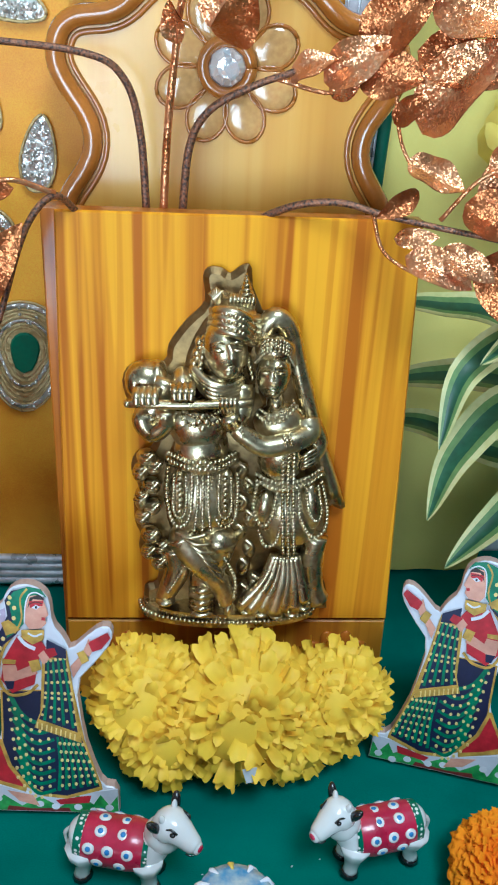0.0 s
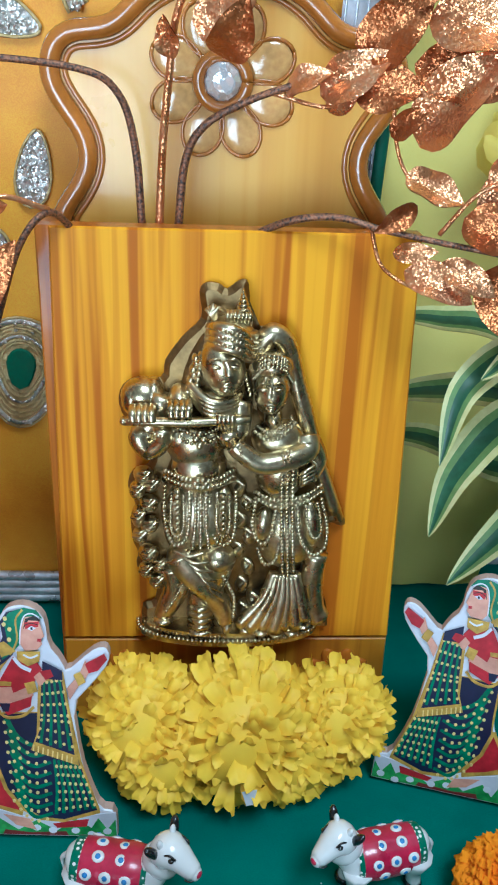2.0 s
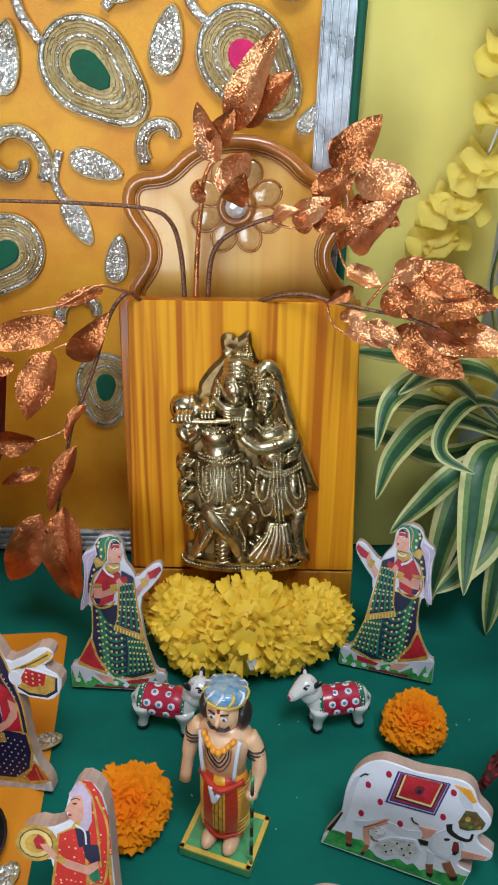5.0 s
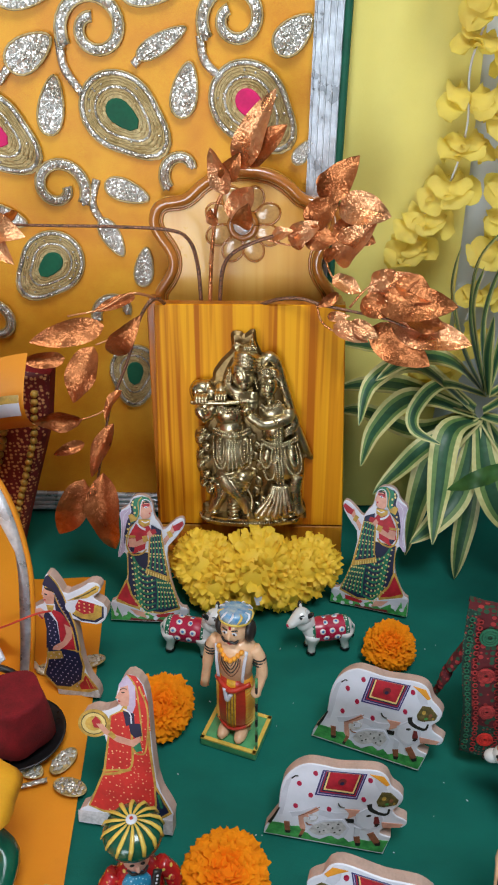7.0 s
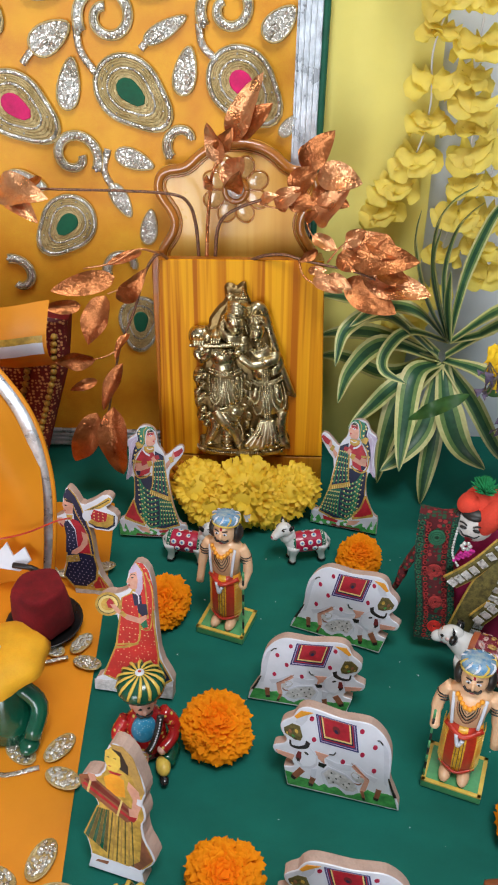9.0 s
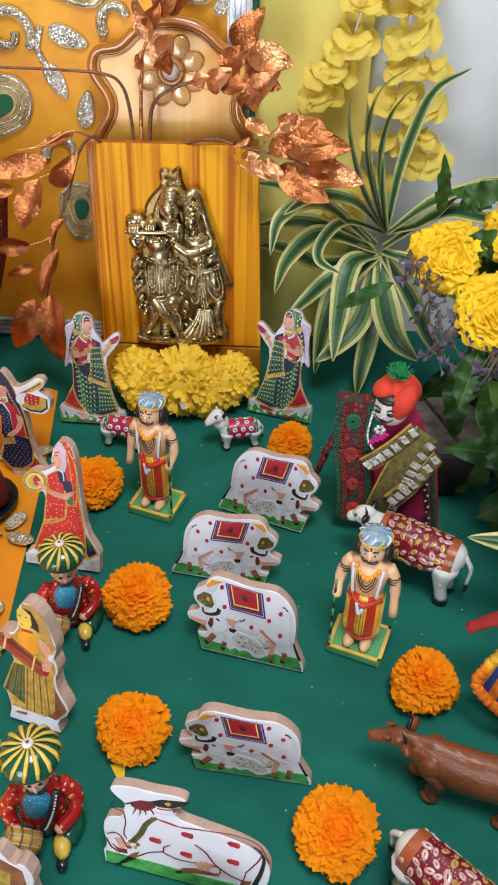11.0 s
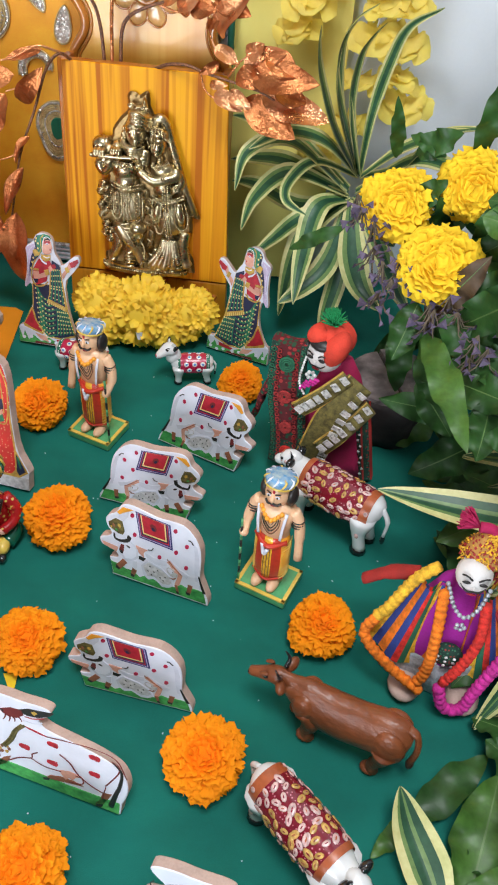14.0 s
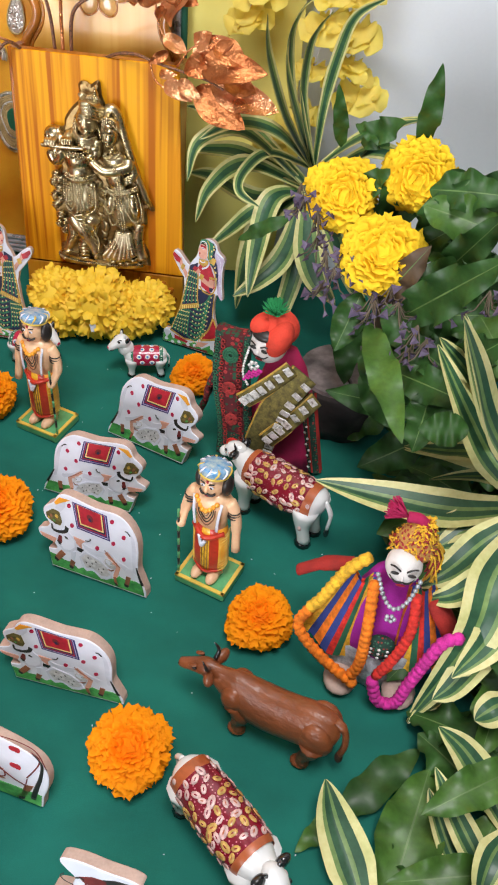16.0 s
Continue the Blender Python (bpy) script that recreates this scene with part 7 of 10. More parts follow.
# ---- painted wooden men ----
def wooden_man(stick_side=1):
    b = Builder()
    b.box((0, 0, 0.0035), (0.043, 0.036, 0.007), PAINT_GREEN, 0.001)
    for x0, y0, x1, y1 in ((-0.020, -0.0165, 0.020, -0.0165), (-0.020, 0.0165, 0.020, 0.0165), (-0.020, -0.0165, -0.020, 0.0165), (0.020, -0.0165, 0.020, 0.0165)):
        b.box(((x0 + x1) / 2, (y0 + y1) / 2, 0.0066), (abs(x1 - x0) + 0.0030, abs(y1 - y0) + 0.0030, 0.0016), PAINT_YELLOW, 0.0003)
    for s in (-1, 1):
        b.ellipsoid((s * 0.0065, -0.0075, 0.0105), (0.0046, 0.0088, 0.0042), PAINT_SKIN)
        b.tube([(s * 0.0065, -0.001, 0.010), (s * 0.006, 0, 0.022)], 0.0052, PAINT_SKIN)
    robe = [(0.0125, 0.015), (0.0138, 0.022), (0.0145, 0.035), (0.0142, 0.048), (0.0132, 0.056), (0.0120, 0.062)]
    stripes = []
    for k in range(24):
        stripes.append(ROBE_OCHRE if k in (17, 18) else PAINT_RED if k in (15, 16, 19, 20) else PAINT_ORANGE)
    b.lathe(robe, stripes, seg=24, xf=Matrix.Diagonal((1.0, 0.72, 1, 1)))
    for k in range(13):
        z = 0.019 + 0.003 * k
        for s in (-1, 1):
            b.tube(smooth_line([(s * 0.0105, -0.0072, z), (s * 0.0140, -0.0020, z + 0.002), (s * 0.0136, 0.0036, z + 0.004)], 4), 0.00035, PAINT_YELLOW, seg=5)
    for x in (-0.0024, 0.0, 0.0024):
        b.tube([(x, -0.0104, 0.018), (x, -0.0107, 0.035), (x * 0.8, -0.0100, 0.052)], 0.0003, PRINT_BROWN, seg=5)
    b.tube(smooth_line([(-0.0125, -0.0045, 0.0185), (0, -0.0102, 0.0160), (0.0125, -0.0045, 0.0185)], 5), 0.0012, PAINT_RED, seg=6)
    for s in (-1, 1):
        b.tube(smooth_line([(s * 0.0110, -0.0070, 0.0900), (s * 0.0100, -0.0098, 0.0780), (s * 0.0088, -0.0100, 0.0640)], 5), 0.0012, PRINT_WHITE, seg=8, flat=0.35, up=(0, 1, 0))
    b.tube(smooth_line([(-0.0128, -0.004, 0.058), (0, -0.0112, 0.0545), (0.0128, -0.004, 0.058)], 6), 0.0020, PAINT_RED)
    b.tube(smooth_line([(-0.004, -0.0115, 0.056), (-0.002, -0.012, 0.046), (0.001, -0.012, 0.052)], 6), 0.0015, PRINT_WHITE)
    b.lathe([(0.0118, 0.060), (0.0125, 0.070), (0.0150, 0.081), (0.0155, 0.087), (0.0110, 0.0925), (0.0055, 0.0945)], PAINT_SKIN, seg=20, xf=Matrix.Diagonal((1, 0.72, 1, 1)))
    for k in range(5):
        w = 0.0075 - 0.0013 * k
        b.tube(smooth_line([(-w, -0.0100, 0.0850), (-w * 0.85, -0.0106, 0.076 + 0.002 * k), (0, -0.0098, 0.0665 + 0.0032 * k), (w * 0.85, -0.0106, 0.076 + 0.002 * k), (w, -0.0100, 0.0850)], 5), 0.0004, PRINT_BLACK if k % 3 else PRINT_BROWN, seg=5)
    b.beads(smooth_line([(-0.0085, -0.0080, 0.0900), (0, -0.0124, 0.0830), (0.0085, -0.0080, 0.0900)], 5), 0.0020, PAINT_ORANGE, 0.0033)
    for s in (-1, 1):
        held = s == stick_side
        hand = (s * 0.0195, -0.0115, 0.060) if held else (s * 0.0225, -0.0040, 0.046)
        elbow = (s * 0.0205, -0.003, 0.068) if held else (s * 0.0205, -0.001, 0.067)
        b.tube(smooth_line([(s * 0.0135, 0, 0.0885), (s * 0.0185, 0, 0.079), elbow, hand], 4), [0.0046] * 4 + [0.0042] * 5 + [0.0034] * 4, PAINT_SKIN)
        for z in (0.0815, 0.0790, 0.0765):
            b.tube([(s * 0.0176 + 0.0046 * math.cos(t), 0.0046 * math.sin(t), z) for t in [2 * math.pi * i / 12 for i in range(13)]], 0.00055, PRINT_BLACK, seg=5)
        if held:
            b.ellipsoid(hand, 0.0036, PAINT_SKIN)
            for k in range(9):
                z = 0.0075 + 0.0075 * k
                b.tube([(hand[0] + s * 0.001, hand[1] - 0.002, z), (hand[0] + s * 0.001, hand[1] - 0.002, z + 0.0075)], 0.0010, PRINT_BLACK if k % 2 else PAINT_GREEN, seg=6)
    b.ellipsoid((0, -0.0010, 0.1025), (0.0094, 0.0092, 0.0118), PAINT_SKIN, seg=18, rings=12)
    b.ellipsoid((0, -0.0104, 0.1022), (0.0016, 0.0022, 0.0030), PAINT_SKIN)
    for s in (-1, 1):
        b.tube(smooth_line([(0, -0.0106, 0.0988), (s * 0.0035, -0.0102, 0.0978), (s * 0.0060, -0.0086, 0.0994)], 4), 0.0009, PRINT_BLACK, seg=6)
        b.ellipsoid((s * 0.0034, -0.0096, 0.1050), (0.0019, 0.0008, 0.0010), PRINT_WHITE)
        b.ellipsoid((s * 0.0034, -0.0102, 0.1050), (0.0008, 0.0006, 0.0009), PRINT_BLACK)
        b.tube([(s * 0.0015, -0.0100, 0.1072), (s * 0.0055, -0.0090, 0.1080)], 0.0005, PRINT_BLACK, seg=5)
        b.ellipsoid((s * 0.0104, 0.0015, 0.1010), (0.0040, 0.0062, 0.0085), PRINT_BLACK)
    b.ellipsoid((0, -0.0092, 0.0958), (0.0022, 0.001, 0.0008), PRINT_RED)
    b.box((0, -0.0090, 0.1096), (0.0016, 0.0012, 0.0044), PRINT_RED, 0.0003)
    cap = pose(0, 0.0016, 0.1125, -11, 0, 0) @ pose(0, 0, -0.1122)
    b.lathe([(0.0098, 0.1080), (0.0112, 0.1086), (0.0114, 0.1100)], PAINT_YELLOW, seg=24, xf=cap)
    dome = [(0.0106, 0.1096), (0.0112, 0.1116), (0.0115, 0.1140), (0.0109, 0.1156), (0.0080, 0.1164), (0.0042, 0.1168), (0.0004, 0.1169)]
    b.lathe(dome, PAINT_BLUE, seg=28, xf=cap)
    for k in range(11):
        a = 2 * math.pi * k / 11
        line = [tuple(cap @ Vector((r * math.cos(a + w), r * math.sin(a + w), z))) for (r, z), w in zip(dome[:5], (0.0, 0.10, 0.22, 0.30, 0.28))]
        b.tube(line, [0.0004, 0.0011, 0.0013, 0.0010, 0.0003], PRINT_WHITE if k % 3 else PAINT_YELLOW, seg=6, flat=0.45)
    b.ellipsoid((0, 0.004, 0.105), (0.0100, 0.0070, 0.0085), PRINT_BLACK)
    return b


man = "painted wooden man in orange robe with blue cap"
thing("wooden_man_figurine", wooden_man(1), man, "figurine", pose(-0.012, 0.320, 0, 0, 0, -19) @ Matrix.Diagonal((1.01, 1.01, 1.06, 1)), "painted wooden men")
thing("wooden_man_figurine", wooden_man(-1), man, "figurine", pose(0.163, 0.174, 0, 0, 0, -20) @ Matrix.Diagonal((1.0, 1.0, 1.05, 1)), "painted wooden men")


def musician():
    b = Builder()
    for s in (-1, 1):
        b.tube(smooth_line([(s * 0.006, 0.004, 0.010), (s * 0.019, -0.006, 0.010), (s * 0.012, -0.020, 0.008)], 5), [0.0088] * 5 + [0.0078] * 6, PAINT_DEEPGREEN)
    b.ellipsoid((0.0095, -0.0235, 0.0095), (0.0062, 0.0095, 0.0068), PAINT_YELLOW, seg=14)
    b.ellipsoid((0.0085, -0.0335, 0.0045), (0.0040, 0.0058, 0.0040), ENAMEL_BLACK, seg=12)
    b.ellipsoid((-0.0215, -0.0135, 0.0115), (0.0072, 0.0066, 0.0070), PAINT_YELLOW, seg=14)
    b.ellipsoid((-0.0225, -0.0215, 0.0045), (0.0042, 0.0060, 0.0040), ENAMEL_BLACK, seg=12)
    b.lathe([(0.0165, 0.006), (0.0175, 0.018), (0.0160, 0.035), (0.0150, 0.048), (0.0090, 0.056), (0.0050, 0.060)], JACKET, seg=18, xf=Matrix.Diagonal((1.05, 0.80, 1, 1)))
    b.ellipsoid((-0.0015, -0.0084, 0.042), (0.0108, 0.0066, 0.0165), PAINT_SKY)
    belt = smooth_line([(0.0125, -0.0085, 0.0555), (0.0085, -0.0145, 0.044), (0.0035, -0.0165, 0.031), (-0.0010, -0.0165, 0.022)], 5)
    b.tube(belt, 0.0030, PRINT_BLACK, seg=10, flat=0.5, up=(0, -1, 0))
    b.beads([p + Vector((0, -0.0014, 0)) for p in belt[1:-1]], 0.0009, PRINT_WHITE, 0.0024)
    for s in (-1, 1):
        wrist = (0.0105, -0.0180, 0.0235) if s > 0 else (-0.0185, -0.0165, 0.0290)
        b.tube(smooth_line([(s * 0.0145, 0, 0.050), (s * 0.0225, -0.003, 0.037), (s * 0.0205, -0.011, 0.028), wrist], 4), [0.0060] * 6 + [0.0048] * 7, JACKET)
        b.ellipsoid(wrist, 0.0042, FACE_PINK)
        b.ellipsoid((s * 0.0205, -0.0045, 0.0405), (0.0034, 0.0036, 0.0040), PAINT_YELLOW, seg=10)
        b.ellipsoid((s * 0.0215, -0.0062, 0.0405), (0.0022, 0.0028, 0.0026), PAINT_RED, seg=10)
    b.ellipsoid((0, -0.002, 0.066), (0.0090, 0.0090, 0.0110), FACE_PINK, seg=18, rings=12)
    b.ellipsoid((0, -0.0112, 0.0655), (0.0016, 0.0022, 0.0030), FACE_PINK)
    for s in (-1, 1):
        b.tube(smooth_line([(0, -0.0112, 0.0610), (s * 0.004, -0.0105, 0.0600), (s * 0.0065, -0.008, 0.0625)], 4), 0.0010, PRINT_BLACK, seg=6)
        b.ellipsoid((s * 0.0034, -0.0101, 0.0690), (0.0016, 0.0008, 0.0010), PRINT_BLACK)
        b.ellipsoid((s * 0.0094, -0.001, 0.066), (0.0018, 0.0028, 0.0038), FACE_PINK)
    tur = [(0.0100, 0.0735), (0.0165, 0.0750), (0.0200, 0.0790), (0.0205, 0.0835), (0.0180, 0.0890), (0.0120, 0.0930), (0.0045, 0.0950)]
    tur = [(r * 0.95, z + 0.002) for r, z in tur]
    b.lathe(tur, PAINT_DEEPGREEN, seg=28, xf=pose(0, 0.003, 0))
    for k in range(14):
        a = 2 * math.pi * k / 14
        pts = [((r - 0.0004) * math.cos(a + 0.25 * i / 4), 0.003 + (r - 0.0004) * math.sin(a + 0.25 * i / 4), z + 0.0030) for i, (r, z) in enumerate(((0.0205, 0.0830), (0.0182, 0.0890), (0.0125, 0.0929), (0.0075, 0.0942), (0.0040, 0.0950)))]
        b.tube(pts, [0.0012, 0.0016, 0.0014, 0.0010, 0.0006], PAINT_YELLOW, seg=6, flat=0.45)
    b.ellipsoid((0, 0.003, 0.0982), (0.0038, 0.0038, 0.0016), PRINT_WHITE)
    b.ellipsoid((0, 0.003, 0.0993), (0.0014, 0.0014, 0.0012), PAINT_RED)
    ends = Vector((-0.0240, -0.0215, 0.0320)), Vector((-0.0050, -0.0235, 0.0195))
    axis = (ends[1] - ends[0]).normalized()
    u = axis.orthogonal().normalized()
    w = axis.cross(u)
    b.tube([ends[0], 0.5 * (ends[0] + ends[1]), ends[1]], [0.0068, 0.0076, 0.0068], PRINT_GOLD, seg=16)
    for q in (0.04, 0.36, 0.66, 0.96):
        c = ends[0] + q * (ends[1] - ends[0])
        r = 0.0069 + 0.0008 * (1 - abs(2 * q - 1))
        b.tube([c + r * (math.cos(t) * u + math.sin(t) * w) for t in [2 * math.pi * i / 14 for i in range(15)]], 0.0009, PRINT_BROWN, seg=5)
    for k in range(8):
        t = 2 * math.pi * k / 8
        d = math.cos(t) * u + math.sin(t) * w
        b.tube([ends[0] + 0.0071 * d, 0.5 * (ends[0] + ends[1]) + 0.0078 * d, ends[1] + 0.0071 * d], 0.0004, PRINT_WHITE, seg=4)
    return b


mus = "small painted seated musician with a large striped green turban"
thing("musician_figurine", musician(), mus, "figurine", pose(-0.065, 0.187, 0, 0, 0, 16) @ Matrix.Diagonal((0.90, 0.90, 0.86, 1)), "seated musicians")
thing("musician_figurine", musician(), mus, "figurine", pose(-0.049, 0.022, 0, 0, 0, 14) @ Matrix.Scale(0.92, 4), "seated musicians")


# ---- animals ----
def animal(length, height, mats, fat=1.0, head_low=0.0, blanket=None, leg=1.0, headed=True):
    """A standing beast along x, its head towards +x."""
    skin, hoof, dark = mats
    b = Builder()
    L, H = length, height
    top = H * 0.62
    line = [(-0.47 * L, 0, top * 0.98), (-0.40 * L, 0, top), (-0.18 * L, 0, top * 0.95), (0.08 * L, 0, top * 0.97), (0.24 * L, 0, top * 1.02), (0.33 * L, 0, H * (0.72 - head_low * 0.3)), (0.42 * L, 0, H * (0.80 - head_low * 0.55))]
    rad = [0.05, 0.155, 0.185, 0.19, 0.165, 0.115, 0.085]
    pts = smooth_line(line, 5)
    rr = []
    for i in range(len(pts)):
        q = i / (len(pts) - 1) * (len(rad) - 1)
        k = min(int(q), len(rad) - 2)
        rr.append((rad[k] + (rad[k + 1] - rad[k]) * (q - k)) * L * fat)
    b.tube(pts, rr, skin, seg=18)
    hx, hz = 0.43 * L, H * (0.82 - head_low * 0.55)
    if headed:
        b.ellipsoid((hx, 0, hz), (0.115 * L, 0.075 * L, 0.085 * L), skin, pose(0, 0, 0, 0, 32, 0), seg=16)
        b.ellipsoid((hx + 0.095 * L, 0, hz - 0.060 * L), (0.070 * L, 0.050 * L, 0.050 * L), skin, pose(0, 0, 0, 0, 36, 0), seg=14)
        b.ellipsoid((hx + 0.150 * L, 0, hz - 0.092 * L), (0.018 * L, 0.036 * L, 0.026 * L), dark)
    for s in (-1, 1):
        if headed:
            b.ellipsoid((hx - 0.045 * L, s * 0.085 * L, hz + 0.035 * L), (0.034 * L, 0.062 * L, 0.045 * L), dark, pose(0, 0, 0, s * 25, 0, 0))
            b.ellipsoid((hx + 0.055 * L, s * 0.060 * L, hz + 0.015 * L), (0.016 * L, 0.010 * L, 0.014 * L), hoof)
        for x, fwd in ((0.24 * L, 0.02 * L), (-0.34 * L, -0.02 * L)):
            b.tube(smooth_line([(x, s * 0.085 * L * fat, top * 0.95), (x + 0.01 * L, s * 0.090 * L * fat, H * 0.30), (x + fwd, s * 0.090 * L * fat, H * 0.035)], 4), [q * L * leg for q in (0.095, 0.092, 0.082, 0.068, 0.055, 0.048, 0.044, 0.044, 0.047)], skin, seg=10)
            b.tube([(x + fwd, s * 0.090 * L * fat, H * 0.06), (x + fwd + 0.006 * L, s * 0.090 * L * fat, 0.0)], [0.047 * L * leg, 0.060 * L * leg], hoof, seg=10)
    b.tube(smooth_line([(-0.46 * L, 0, top * 1.15), (-0.53 * L, 0.01 * L, top * 0.9), (-0.52 * L, 0.015 * L, H * 0.32)], 5), [0.022 * L] * 6 + [0.016 * L] * 5, skin, seg=8)
    b.ellipsoid((-0.52 * L, 0.015 * L, H * 0.26), (0.022 * L, 0.022 * L, 0.06 * L), dark)
    cover = None
    if blanket:
        cover = Builder()
        mat, rim = blanket
        i0, i1 = int(len(pts) * 0.18), int(len(pts) * 0.70)
        seg = 16
        for a0, a1, m in ((i0, i0 + 2, rim), (i0 + 2, i1 - 2, mat), (i1 - 2, i1, rim)):
            vs, fs = [], []
            for i in range(a0, a1 + 1):
                for k in range(seg + 1):
                    a = math.pi * (-0.16 + 1.32 * k / seg)
                    r = rr[i] * 1.045 + 0.0004
                    vs.append((pts[i].x, r * math.cos(a), pts[i].z + r * math.sin(a)))
            for i in range(a1 - a0):
                for k in range(seg):
                    q = i * (seg + 1) + k
                    fs.append((q, q + 1, q + seg + 2, q + seg + 1))
            cover.add(vs, fs, m)
        rnd = random.Random(int(L * 1e4))
        if mat is BLANKET_RED:
            spots = []
            for tries in range(900):
                i = rnd.uniform(i0 + 2.4, i1 - 2.6)
                a = math.pi * rnd.uniform(-0.10, 1.10)
                k, fr = int(i), i - int(i)
                r = (rr[k] + (rr[k + 1] - rr[k]) * fr) * 1.045 + 0.0007
                c = Vector((pts[k].x + (pts[k + 1].x - pts[k].x) * fr, r * math.cos(a), pts[k].z + r * math.sin(a)))
                if all((c - o).length > 0.0052 for o in spots) and len(spots) < 120:
                    spots.append(c)
                    n = Vector((0, math.cos(a), math.sin(a)))
                    u = Matrix.Rotation(rnd.uniform(0, 6.28), 3, n) @ Vector((1, 0, 0))
                    rot = Matrix((u, n.cross(u), n)).transposed().to_4x4()
                    big = rnd.uniform(0.75, 1.15)
                    cover.ellipsoid(c, (0.0040 * big, 0.0024 * big, 0.0005), PETAL_PINK if rnd.random() < 0.55 else PETAL_GOLD, rot, seg=9, rings=5)
                    cover.ellipsoid(c + n * 0.0003, (0.0018 * big, 0.0006 * big, 0.0004), BLANKET_RED if rnd.random() < 0.5 else RUST, rot, seg=7, rings=4)
    return b, cover


def beast(name, label, m, b, cover, cover_label):
    ob = thing(name, None, label, "figurine", m)
    part("body", b, ob)
    if cover:
        part("saddlecloth", cover, ob, cover_label)
    return ob


white = (ENAMEL_WHITE, ENAMEL_BLACK, ENAMEL_BLACK)
def painted_bull(length, height, fat, low, leg):
    b, c = animal(length, height, white, fat, low, (BLANKET_RED, RUST), leg=leg)
    L, top = length, 0.62 * height
    hx, hz = 0.43 * L, height * (0.82 - low * 0.55)
    for s in (-1, 1):
        b.ellipsoid((hx + 0.004 * L, s * 0.070 * L, hz + 0.004 * L), (0.024 * L, 0.010 * L, 0.020 * L), PETAL_PINK, seg=12, rings=8)
        b.ellipsoid((-0.375 * L, s * 0.148 * L * fat, top + 0.05 * L), (0.022 * L, 0.014 * L, 0.034 * L), PETAL_PINK, seg=12, rings=8)
        b.ellipsoid((-0.345 * L, s * 0.090 * L * fat + s * 0.066 * L * leg, 0.34 * height), (0.020 * L, 0.008 * L, 0.026 * L), PETAL_PINK, seg=12, rings=8)
        b.tube(smooth_line([(hx - 0.030 * L, s * 0.040 * L, hz + 0.060 * L), (hx - 0.036 * L, s * 0.062 * L, hz + 0.095 * L), (hx - 0.018 * L, s * 0.058 * L, hz + 0.135 * L)], 4), [0.016 * L, 0.015 * L, 0.014 * L, 0.013 * L, 0.011 * L, 0.009 * L, 0.007 * L, 0.005 * L, 0.003 * L], ENAMEL_BLACK, seg=8)
    b.tube(smooth_line([(hx + 0.050 * L, -0.068 * L, hz - 0.010 * L), (hx + 0.075 * L, 0, hz + 0.050 * L), (hx + 0.050 * L, 0.068 * L, hz - 0.010 * L)], 5), 0.006 * L, RUST, seg=6)
    return b, c


